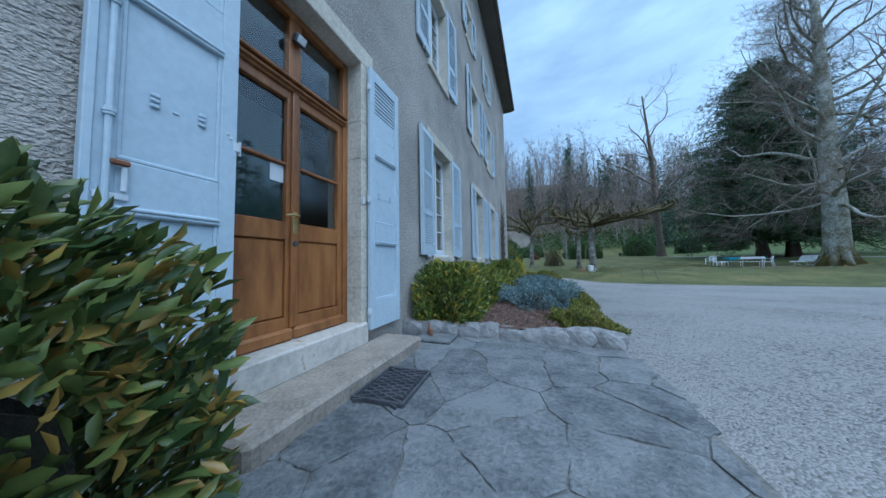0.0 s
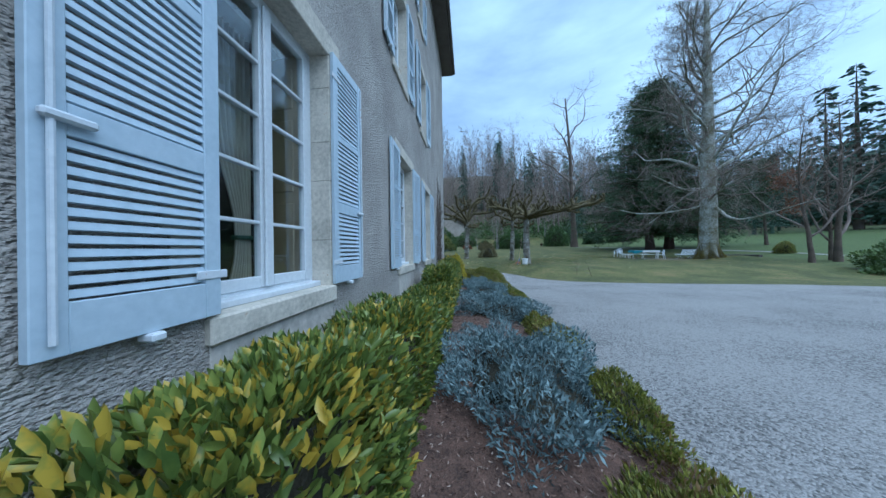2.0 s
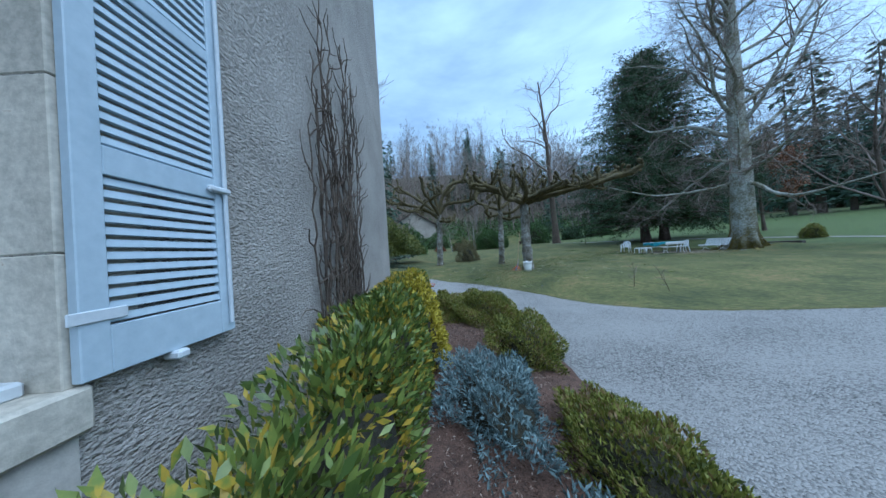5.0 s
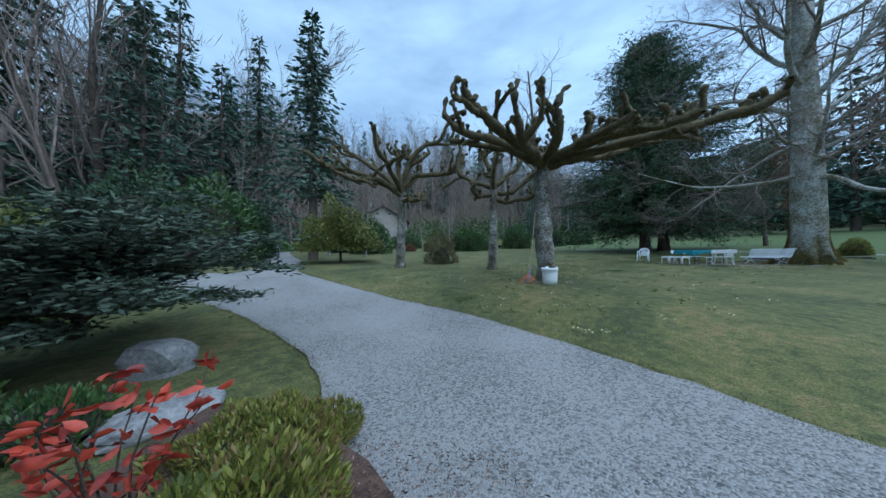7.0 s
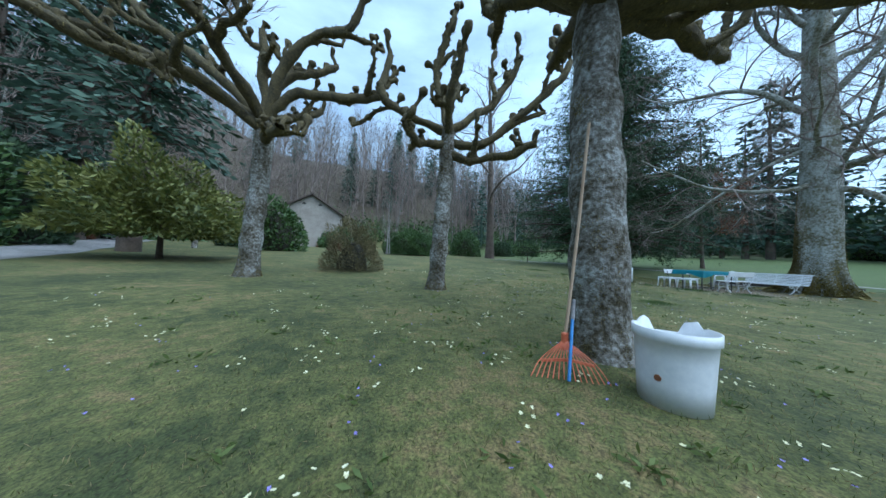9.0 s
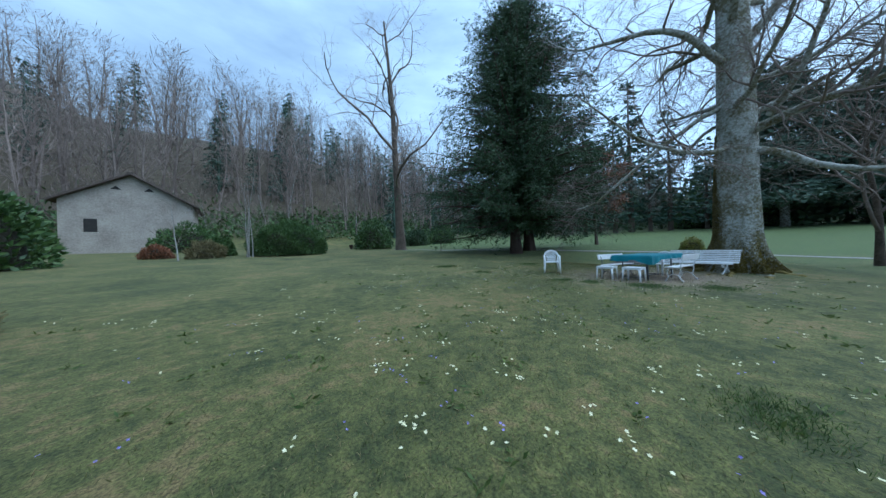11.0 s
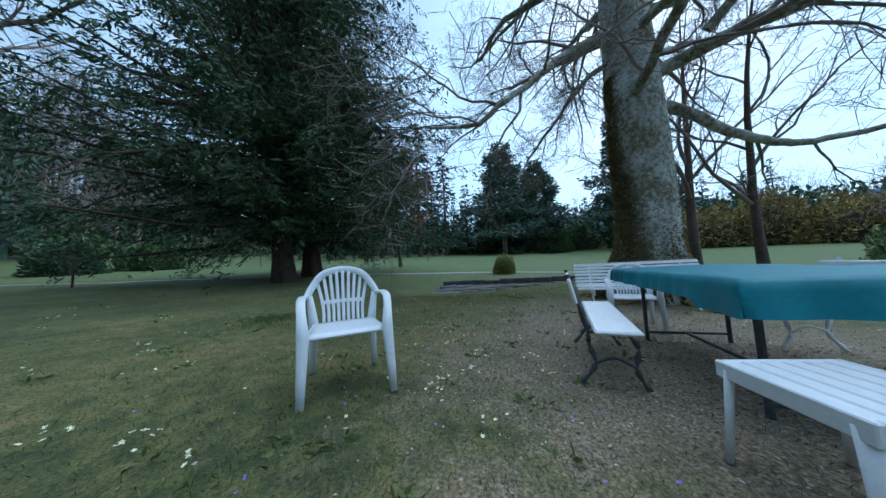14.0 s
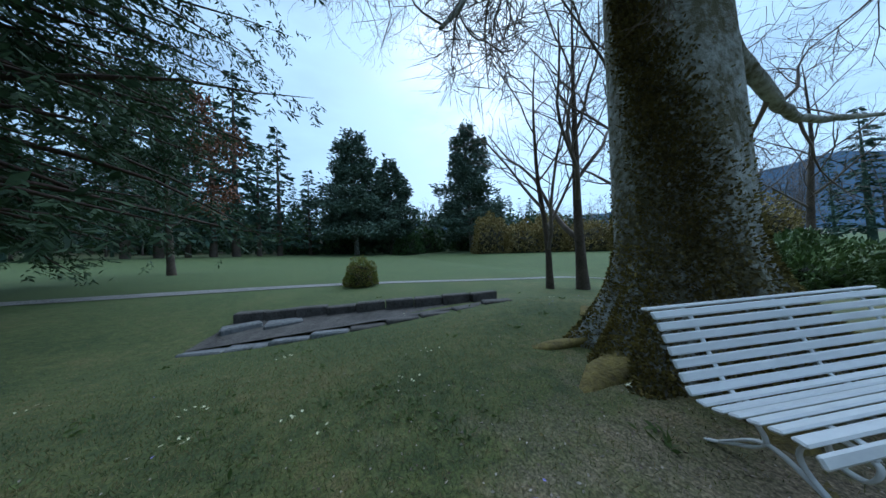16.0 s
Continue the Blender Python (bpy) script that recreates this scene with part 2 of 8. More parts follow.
M_STONE = surf("grey flagstone", (0.07, 0.078, 0.085), (0.21, 0.22, 0.225), 5.0, 30, 0.72, 0.9, 0.02, coords="World", per="object", vary=0.25)
M_JOINT = surf("mortar joint", (0.085, 0.085, 0.082), (0.21, 0.205, 0.19), 5, 40, 0.95, 0.7, 0.01, coords="World")
M_LIME = surf("limestone", (0.36, 0.34, 0.29), (0.62, 0.58, 0.50), 2.2, 30, 0.85, 0.4, 0.006, coords="World", third=(0.42, 0.33, 0.24), third_at=0.64)
M_PLINTH = surf("smooth lime render", (0.33, 0.31, 0.28), (0.56, 0.53, 0.48), 1.6, 14, 0.9, 0.5, 0.01, coords="World", third=(0.36, 0.28, 0.20), third_at=0.66)
M_STEP = surf("worn stone step", (0.16, 0.145, 0.12), (0.36, 0.31, 0.26), 3.5, 40, 0.8, 0.4, 0.006, coords="World")
M_SHUT = surf("pale blue shutter paint", (0.40, 0.49, 0.57), (0.49, 0.58, 0.66), 1.6, 24, 0.5, 0.15, 0.002)
M_WIN = surf("white window paint", (0.52, 0.56, 0.60), (0.64, 0.68, 0.71), 2, 30, 0.45, 0.12, 0.002)
M_DOOR = surf("varnished oak", (0.145, 0.054, 0.015), (0.33, 0.142, 0.042), 2.6, 11, 0.38, 0.15, 0.003, stretch=(1, 1, 0.22))
M_IRON = surf("dark iron", (0.035, 0.038, 0.045), (0.11, 0.115, 0.13), 5, 50, 0.6, 0.4, 0.003, metal=0.3)
M_HINGE = surf("painted hinge", (0.5, 0.55, 0.6), (0.62, 0.66, 0.7), 5, 30, 0.6, 0.3, 0.003, third=(0.3, 0.16, 0.09), third_at=0.64)
# near-black stand-in for the shade of interiors behind glass and openings
M_DARK = surf("near-black painted shade", (0.02, 0.02, 0.02), (0.035, 0.033, 0.03), 1, 5, 0.95, 0)
M_CURT = surf("linen curtain", (0.42, 0.37, 0.30), (0.60, 0.55, 0.46), 2, 30, 0.95, 0.3, 0.004)
M_TIE = surf("dark green cord", (0.01, 0.05, 0.035), (0.02, 0.09, 0.06), 5, 40, 0.8, 0.2, 0.002)
M_PANEL = surf("ochre inner shutter", (0.34, 0.25, 0.13), (0.46, 0.35, 0.2), 2, 20, 0.6, 0.1, 0.003)
M_GLASS = glass("window pane")
M_ROOF = surf("dark roof tile", (0.05, 0.04, 0.035), (0.11, 0.085, 0.07), 2, 20, 0.9, 0.5, 0.02)
M_EAVE = surf("brown painted eave", (0.07, 0.06, 0.055), (0.13, 0.115, 0.1), 2, 20, 0.8, 0.2, 0.004)
M_BARK = surf("mossy grey bark", (0.05, 0.041, 0.02), (0.20, 0.19, 0.165), 2.4, 17, 0.95, 1.0, 0.04, third=(0.40, 0.41, 0.39), third_at=0.60, lo=0.41, hi=0.52)
M_BARK2 = surf("dark wet bark", (0.045, 0.035, 0.028), (0.13, 0.10, 0.075), 1.5, 16, 0.95, 1.0, 0.03)
M_MOSSY = surf("moss covered limb", (0.034, 0.029, 0.016), (0.115, 0.094, 0.040), 4, 22, 0.95, 1.0, 0.03)
M_YEWBARK = surf("red brown yew bark", (0.03, 0.021, 0.016), (0.085, 0.055, 0.042), 2, 16, 0.95, 1.0, 0.03, stretch=(1, 1, 0.25))
M_TWIG = surf("bare grey twigs", (0.115, 0.092, 0.078), (0.253, 0.207, 0.178), 0.6, 4, 0.95, 0, coords="World")
M_YEW = surf("dark yew needles", (0.020, 0.043, 0.021), (0.066, 0.110, 0.046), 0.7, 6, 0.8, 0, coords="World", per="island", vary=0.35, translucent=0.1)
M_FIR = surf("blue green fir needles", (0.027, 0.057, 0.041), (0.081, 0.132, 0.089), 0.5, 5, 0.85, 0, coords="World", per="island", vary=0.3)
M_PINE = surf("cedar foliage", (0.036, 0.062, 0.047), (0.104, 0.150, 0.104), 0.5, 5, 0.85, 0, coords="World", per="island", vary=0.3)
M_LAUREL = surf("glossy laurel leaf", (0.065, 0.105, 0.022), (0.20, 0.25, 0.05), 1.5, 9, 0.38, 0, coords="World", per="island", vary=0.7, translucent=0.12, third=(0.46, 0.34, 0.04), third_at=0.66)
M_JUNI = surf("blue grey juniper", (0.075, 0.12, 0.128), (0.20, 0.28, 0.295), 2, 9, 0.75, 0, coords="World", per="island", vary=0.5)
M_GOLD = surf("yellow green low shrub", (0.075, 0.095, 0.016), (0.28, 0.29, 0.05), 2, 9, 0.6, 0, coords="World", per="island", vary=0.6, translucent=0.2, third=(0.22, 0.15, 0.06), third_at=0.63)
M_YELLOW = surf("golden leaves", (0.22, 0.19, 0.015), (0.55, 0.46, 0.04), 2, 9, 0.6, 0, coords="World", per="island", vary=0.5, translucent=0.2)
M_YLAUREL = surf("yellowing laurel leaf", (0.05, 0.085, 0.014), (0.20, 0.235, 0.04), 1.5, 9, 0.4, 0, coords="World", per="island", vary=0.9, translucent=0.15, third=(0.56, 0.40, 0.045), third_at=0.60)
M_BUSH = surf("dull laurel leaf", (0.038, 0.068, 0.020), (0.155, 0.195, 0.05), 2.5, 12, 0.35, 0, coords="World", per="island", vary=0.8, translucent=0.12, third=(0.30, 0.20, 0.045), third_at=0.68)
M_TAWNY = surf("tawny hedge", (0.13, 0.10, 0.03), (0.34, 0.26, 0.085), 0.4, 5, 0.85, 0, coords="World", per="island", vary=0.6)
M_DKGREEN = surf("dark green leaves", (0.023, 0.058, 0.016), (0.091, 0.156, 0.039), 1.2, 9, 0.55, 0, coords="World", per="island", vary=0.5, translucent=0.1)
M_RED = surf("red leaves", (0.20, 0.02, 0.015), (0.55, 0.08, 0.04), 3, 12, 0.5, 0, per="island", vary=0.5, translucent=0.2)
M_RUST = surf("rusty leaves", (0.12, 0.05, 0.025), (0.25, 0.11, 0.055), 1, 8, 0.8, 0, coords="World", per="island", vary=0.5)
M_PLASTIC = surf("white garden plastic", (0.68, 0.71, 0.74), (0.78, 0.80, 0.82), 3, 30, 0.35, 0.05, 0.002)
M_PLANK = surf("white painted plank", (0.70, 0.72, 0.74), (0.82, 0.83, 0.84), 2, 24, 0.5, 0.2, 0.003, stretch=(0.3, 1, 1))
M_CLOTH = surf("teal tablecloth", (0.010, 0.135, 0.175), (0.018, 0.19, 0.235), 3, 30, 0.55, 0.15, 0.003)
M_TERRA = surf("terracotta plastic", (0.45, 0.10, 0.045), (0.6, 0.17, 0.08), 4, 30, 0.5, 0.1, 0.002)
M_BLUE = surf("blue plastic", (0.02, 0.12, 0.35), (0.04, 0.2, 0.5), 4, 30, 0.4, 0.1, 0.002)
M_WOOD = surf("weathered broom handle", (0.30, 0.20, 0.12), (0.48, 0.36, 0.25), 4, 30, 0.7, 0.2, 0.002, stretch=(1, 1, 0.2))
M_FLOWER = surf("pale primrose", (0.62, 0.60, 0.34), (0.80, 0.78, 0.55), 4, 30, 0.7, 0, per="island", vary=0.4)
M_VIOLET = surf("violet flower", (0.16, 0.13, 0.45), (0.30, 0.26, 0.62), 4, 30, 0.7, 0, per="island", vary=0.4)
M_LITTER = surf("dead leaf", (0.17, 0.13, 0.10), (0.46, 0.40, 0.34), 4, 30, 0.8, 0, coords="World", per="island", vary=0.8)
M_ROCK = surf("pale garden rock", (0.13, 0.13, 0.135), (0.30, 0.30, 0.30), 2.5, 20, 0.9, 0.8, 0.02)
M_KERB = surf("dark old stone", (0.035, 0.032, 0.03), (0.12, 0.11, 0.10), 3, 20, 0.9, 0.9, 0.02, coords="World")
M_KERB2 = surf("grey kerb stone", (0.10, 0.105, 0.11), (0.24, 0.245, 0.25), 3, 20, 0.9, 0.8, 0.02, coords="World")
M_SHEDWALL = surf("pale render of the outbuilding", (0.25, 0.22, 0.19), (0.42, 0.385, 0.335), 0.5, 6, 0.95, 0.3, 0.02, coords="World")
M_CAR = surf("dark blue car paint", (0.03, 0.045, 0.08), (0.045, 0.065, 0.11), 2, 20, 0.3, 0)
M_TYRE = surf("black rubber", (0.012, 0.012, 0.012), (0.03, 0.03, 0.03), 5, 30, 0.9, 0.2, 0.003)
# the ridge's blue is distance haze painted into the base colour
M_HILLS = surf("haze-tinted far hills", (0.10, 0.16, 0.25), (0.14, 0.21, 0.31), 0.004, 0.02, 1.0, 0, coords="World")


def roughcast(name):
    """Grey pebbledash render: coarse dabs with deep relief."""
    m = surf(name, (0.24, 0.225, 0.205), (0.46, 0.435, 0.40), 0.8, 34, 0.95, 0, coords="World")
    nt = m.node_tree
    bsdf = nt.nodes["Principled BSDF"]
    geo = nt.nodes.new("ShaderNodeNewGeometry")
    mp = nt.nodes.new("ShaderNodeMapping")
    mp.inputs["Scale"].default_value = (1, 0.72, 1.25)
    nt.links.new(geo.outputs["Position"], mp.inputs["Vector"])
    warp = node(nt, "ShaderNodeTexNoise", Scale=24.0, Detail=3.0, Roughness=0.6)
    vor = node(nt, "ShaderNodeTexNoise", Scale=58.0, Detail=2.0, Roughness=0.5)
    nt.links.new(mp.outputs["Vector"], warp.inputs["Vector"])
    nt.links.new(mp.outputs["Vector"], vor.inputs["Vector"])
    mul = nt.nodes.new("ShaderNodeMath")
    mul.operation = "ADD"
    nt.links.new(warp.outputs["Fac"], mul.inputs[0])
    nt.links.new(vor.outputs["Fac"], mul.inputs[1])
    b = node(nt, "ShaderNodeBump", Strength=1.0, Distance=0.028)
    nt.links.new(mul.outputs[0], b.inputs["Height"])
    nt.links.new(b.outputs["Normal"], bsdf.inputs["Normal"])
    return m


M_WALL = roughcast("grey roughcast")


def gravel_material():
    """Pale crushed limestone: every stone a cell with its own grey."""
    m = bpy.data.materials.new("pale gravel")
    m.use_nodes = True
    nt = m.node_tree
    bsdf = nt.nodes["Principled BSDF"]
    bsdf.inputs["Roughness"].default_value = 0.9
    geo = nt.nodes.new("ShaderNodeNewGeometry")
    vor = node(nt, "ShaderNodeTexVoronoi", Scale=58.0)
    big = node(nt, "ShaderNodeTexNoise", Scale=0.5, Detail=4.0)
    for n in (vor, big):
        nt.links.new(geo.outputs["Position"], n.inputs["Vector"])
    sep = nt.nodes.new("ShaderNodeSeparateColor")
    nt.links.new(vor.outputs["Color"], sep.inputs[0])
    mul = nt.nodes.new("ShaderNodeMath")
    mul.operation = "MULTIPLY_ADD"
    mul.inputs[1].default_value = 0.85
    nt.links.new(sep.outputs[0], mul.inputs[0])
    nt.links.new(big.outputs["Fac"], mul.inputs[2])
    ramp = nt.nodes.new("ShaderNodeValToRGB")
    e = ramp.color_ramp.elements
    e[0].position, e[0].color = 0.42, (0.075, 0.074, 0.073, 1)
    e[1].position, e[1].color = 1.28, (0.295, 0.29, 0.282, 1)
    nt.links.new(mul.outputs[0], ramp.inputs["Fac"])
    nt.links.new(ramp.outputs["Color"], bsdf.inputs["Base Color"])
    b = node(nt, "ShaderNodeBump", Strength=0.9, Distance=0.016)
    b.invert = True
    nt.links.new(vor.outputs["Distance"], b.inputs["Height"])
    nt.links.new(b.outputs["Normal"], bsdf.inputs["Normal"])
    return m


M_GRAVEL = gravel_material()
M_PEBBLE = surf("loose gravel stone", (0.10, 0.10, 0.098), (0.30, 0.295, 0.29), 6, 30, 0.9, 0, coords="World", per="island", vary=0.8)

# ---- ground ----


def axis(lo, hi, near0, near1, fine, coarse):
    a = list(np.arange(near0, near1 + 1e-6, fine))
    step, v = fine, near1
    while v < hi:
        step = min(step * 1.25, coarse)
        v += step
        a.append(v)
    step, v = fine, near0
    while v > lo:
        step = min(step * 1.25, coarse)
        v -= step
        a.insert(0, v)
    return np.array(a)


gx = axis(-900, 1500, -14, 40, 0.6, 60)
gy = axis(-900, 1500, -4, 60, 0.6, 60)
GX, GY = np.meshgrid(gx, gy, indexing="ij")
GZ = ground_z(GX, GY) - 0.02 * (1 - sstep(25, 28, GY))
n0, n1 = GX.shape
idx = np.arange(n0 * n1).reshape(n0, n1)
faces = np.stack([idx[:-1, :-1], idx[1:, :-1], idx[1:, 1:], idx[:-1, 1:]], -1).reshape(-1, 4)
nt = M_GRASS.node_tree
geo = nt.nodes.new("ShaderNodeNewGeometry")
sep = nt.nodes.new("ShaderNodeSeparateXYZ")
nt.links.new(geo.outputs["Position"], sep.inputs[0])
wn = node(nt, "ShaderNodeTexNoise", Scale=0.12, Detail=5.0)
nt.links.new(geo.outputs["Position"], wn.inputs["Vector"])
mixer = nt.nodes.new("ShaderNodeMix")
mixer.data_type = "RGBA"
mixer.inputs["B"].default_value = (0.07, 0.058, 0.036, 1)
span = nt.nodes.new("ShaderNodeMapRange")
span.inputs["From Min"].default_value, span.inputs["From Max"].default_value = 6.0, 9.0
hh = nt.nodes.new("ShaderNodeMath")
hh.operation = "MULTIPLY_ADD"
hh.inputs[1].default_value = 4.0
nt.links.new(wn.outputs["Fac"], hh.inputs[0])
nt.links.new(sep.outputs["Z"], hh.inputs[2])
nt.links.new(hh.outputs[0], span.inputs["Value"])
old = nt.nodes["Principled BSDF"].inputs["Base Color"].links[0].from_socket
nt.links.new(span.outputs[0], mixer.inputs["Factor"])
nt.links.new(old, mixer.inputs["A"])
nt.links.new(mixer.outputs["Result"], nt.nodes["Principled BSDF"].inputs["Base Color"])
# the mown meadow beyond the trees is fresher green
mead = nt.nodes.new("ShaderNodeMapRange")
for key, value in (("From Min", 20.0), ("From Max", 36.0), ("To Min", 0.0), ("To Max", 0.8)):
    mead.inputs[key].default_value = value
wide = nt.nodes.new("ShaderNodeMath")
wide.operation = "MULTIPLY_ADD"
wide.inputs[1].default_value = 14.0
nt.links.new(wn.outputs["Fac"], wide.inputs[0])
nt.links.new(sep.outputs["X"], wide.inputs[2])
shift = nt.nodes.new("ShaderNodeMath")
shift.operation = "SUBTRACT"
shift.inputs[1].default_value = 7.0
nt.links.new(wide.outputs[0], shift.inputs[0])
nt.links.new(shift.outputs[0], mead.inputs["Value"])
fresh = nt.nodes.new("ShaderNodeMix")
fresh.data_type = "RGBA"
fresh.inputs["B"].default_value = (0.055, 0.09, 0.023, 1)
nt.links.new(mead.outputs[0], fresh.inputs["Factor"])
nt.links.new(old, fresh.inputs["A"])
nt.links.new(fresh.outputs["Result"], mixer.inputs["A"])
# bare trodden earth round the garden table, broken up by tufts
off = nt.nodes.new("ShaderNodeVectorMath")
off.operation = "SUBTRACT"
off.inputs[1].default_value = (20.0, 36.0, 0.0)
flat = nt.nodes.new("ShaderNodeVectorMath")
flat.operation = "MULTIPLY"
flat.inputs[1].default_value = (0.32, 0.42, 0.0)
far = nt.nodes.new("ShaderNodeVectorMath")
far.operation = "LENGTH"
nt.links.new(geo.outputs["Position"], off.inputs[0])
nt.links.new(off.outputs[0], flat.inputs[0])
nt.links.new(flat.outputs[0], far.inputs[0])
tuft = node(nt, "ShaderNodeTexNoise", Scale=2.2, Detail=6.0, Roughness=0.7)
nt.links.new(geo.outputs["Position"], tuft.inputs["Vector"])
frayed = nt.nodes.new("ShaderNodeMath")
frayed.operation = "MULTIPLY_ADD"
frayed.inputs[1].default_value = 2.2
nt.links.new(tuft.outputs["Fac"], frayed.inputs[0])
nt.links.new(far.outputs["Value"], frayed.inputs[2])
wear = nt.nodes.new("ShaderNodeMapRange")
for key, value in (("From Min", 1.65), ("From Max", 2.5), ("To Min", 0.88), ("To Max", 0.0)):
    wear.inputs[key].default_value = value
nt.links.new(frayed.outputs[0], wear.inputs["Value"])
crumb = node(nt, "ShaderNodeTexNoise", Scale=45.0, Detail=5.0, Roughness=0.7)
nt.links.new(geo.outputs["Position"], crumb.inputs["Vector"])
earth = nt.nodes.new("ShaderNodeValToRGB")
earth.color_ramp.elements[0].position, earth.color_ramp.elements[0].color = 0.36, (0.078, 0.058, 0.037, 1)
earth.color_ramp.elements[1].position, earth.color_ramp.elements[1].color = 0.66, (0.33, 0.26, 0.185, 1)
nt.links.new(crumb.outputs["Fac"], earth.inputs["Fac"])
trod = nt.nodes.new("ShaderNodeMix")
trod.data_type = "RGBA"
nt.links.new(wear.outputs[0], trod.inputs["Factor"])
nt.links.new(mixer.outputs["Result"], trod.inputs["A"])
nt.links.new(earth.outputs["Color"], trod.inputs["B"])
# tufts and thatch: fine light and dark grain over the whole lawn
grain = node(nt, "ShaderNodeTexNoise", Scale=52.0, Detail=4.0, Roughness=0.8)
nt.links.new(geo.outputs["Position"], grain.inputs["Vector"])
level = nt.nodes.new("ShaderNodeMapRange")
for key, value in (("From Min", 0.36), ("From Max", 0.64), ("To Min", 0.38), ("To Max", 1.75)):
    level.inputs[key].default_value = value
nt.links.new(grain.outputs["Fac"], level.inputs["Value"])
scaled = nt.nodes.new("ShaderNodeVectorMath")
scaled.operation = "SCALE"
nt.links.new(trod.outputs["Result"], scaled.inputs[0])
nt.links.new(level.outputs[0], scaled.inputs["Scale"])
nt.links.new(scaled.outputs[0], nt.nodes["Principled BSDF"].inputs["Base Color"])
ground = put_mesh("ground", np.stack([GX, GY, GZ], -1).reshape(-1, 3), faces, M_GRASS, smooth=True)
tagged(ground, "short green lawn with worn brown patches", "lawn", kind="structure")


def chaikin(pts, rounds=2):
    p = np.asarray(pts, float)
    for _ in range(rounds):
        q = np.roll(p, -1, axis=0)
        p = np.stack([0.75 * p + 0.25 * q, 0.25 * p + 0.75 * q], 1).reshape(-1, 2)
    return p


def sheet(name, outline, lift, material, jag=0.0, step=1.0):
    """A flat patch of ground inside an outline, draped over the terrain."""
    p = chaikin(outline)
    if jag:
        q = []
        for a, b in zip(p, np.roll(p, -1, axis=0)):
            k = max(1, int(np.linalg.norm(b - a) / 0.25)) if np.linalg.norm(a - (4, 22)) < 22 else 1
            q += [a + (b - a) * i / k for i in range(k)]
        p = np.array(q)
        p = p + rng.normal(0, jag, p.shape)
    bm = bmesh.new()
    vs = [bm.verts.new((x, y, 0)) for x, y in p]
    es = [bm.edges.new((vs[i], vs[(i + 1) % len(vs)])) for i in range(len(vs))]
    bmesh.ops.triangle_fill(bm, use_beauty=True, edges=es)
    lo, hi = p.min(0), p.max(0)
    for k, n in ((0, (1, 0, 0)), (1, (0, 1, 0))):
        for v in np.arange(lo[k] + step, hi[k], step * (1 if k else 2)):
            co = (v, 0, 0) if k == 0 else (0, v, 0)
            bmesh.ops.bisect_plane(bm, geom=bm.verts[:] + bm.edges[:] + bm.faces[:], plane_co=co, plane_no=n)
    for v in bm.verts:
        v.co.z = gz(v.co.x, v.co.y) + lift
    bmesh.ops.recalc_face_normals(bm, faces=bm.faces)
    if sum(f.normal.z for f in bm.faces) < 0:
        bmesh.ops.reverse_faces(bm, faces=bm.faces)
    return part(name, bm, material)


GRAVEL = [(2.45, -20), (2.45, 7.6), (2.5, 18.0), (2.6, 20.2), (2.8, 21.4), (2.45, 22.7), (1.5, 23.8), (1.0, 24.6), (0.66, 25.6), (-0.4, 26.9), (-2.1, 28.6), (-4.7, 30.5), (-8.1, 32.3), (-24, 33.8), (-24, 37.6), (-12.7, 36.5), (-8.0, 35.2),
          (-6.3, 35.0), (-7.3, 38), (-9.3, 42.5), (-14, 51), (-20, 62), (-25, 70), (-20, 70), (-16, 61), (-11, 51), (-6.6, 42.5), (-4.9, 37.5), (-3.7, 35.2), (-2.1, 33.0), (-0.4, 31.3), (1.22, 29.86), (2.8, 28.13), (3.6, 26.92),
          (4.58, 25.34), (5.06, 24.24), (5.35, 23.2), (5.85, 22.3), (6.9, 21.3), (9.2, 20.7), (12, 20.3), (16, 20.0), (20, 18), (21, 12), (21, -20)]
gravel = tagged(sheet("gravel_drive", GRAVEL, 0.012, M_GRAVEL, 0.025), "pale grey crushed gravel forecourt and drive", "gravel", kind="structure")


def bank(x):
    """The bed's soil is heaped up towards the wall."""
    return 0.12 * sstep(2.6, 1.75, x)


PAVE = [(-0.1, -12), (-0.1, 7.9), (1.9, 7.9), (2.4, 7.4), (2.68, 6.6), (2.6, 3), (2.7, -12)]
paving_bed = tagged(sheet("paving_bed", PAVE, 0.02, M_JOINT), "mortar bed of the old flagstone terrace", "paving", kind="structure")
BED = [(-0.3, 7.75), (1.7, 7.75), (2.5, 8.1), (2.7, 9.5), (2.8, 20.4), (2.9, 21.5), (2.4, 22.9), (1.4, 24.0), (0.6, 24.6), (-0.3, 24.7)]
bed = tagged(sheet("planting_bed", BED, 0.04, M_SOIL, 0.02, 0.3), "dark bark mulch of the planting bed", "soil", kind="structure")
for v in bed.data.vertices:
    v.co.z += bank(v.co.x)
path = tagged(sheet("garden_path", [(23, 67), (28.6, 59.5), (31.0, 52.5), (33.0, 46), (34.0, 42), (34.2, 38), (33.0, 31), (30.5, 23), (31.25, 23.25), (33.75, 31.25), (34.95, 38.25), (34.75, 42.25), (33.75, 46.25), (31.75, 52.75), (29.35, 59.75), (23.75, 67.25)], 0.02, M_GRAVEL), "narrow pale path across the meadow", "path", kind="structure")

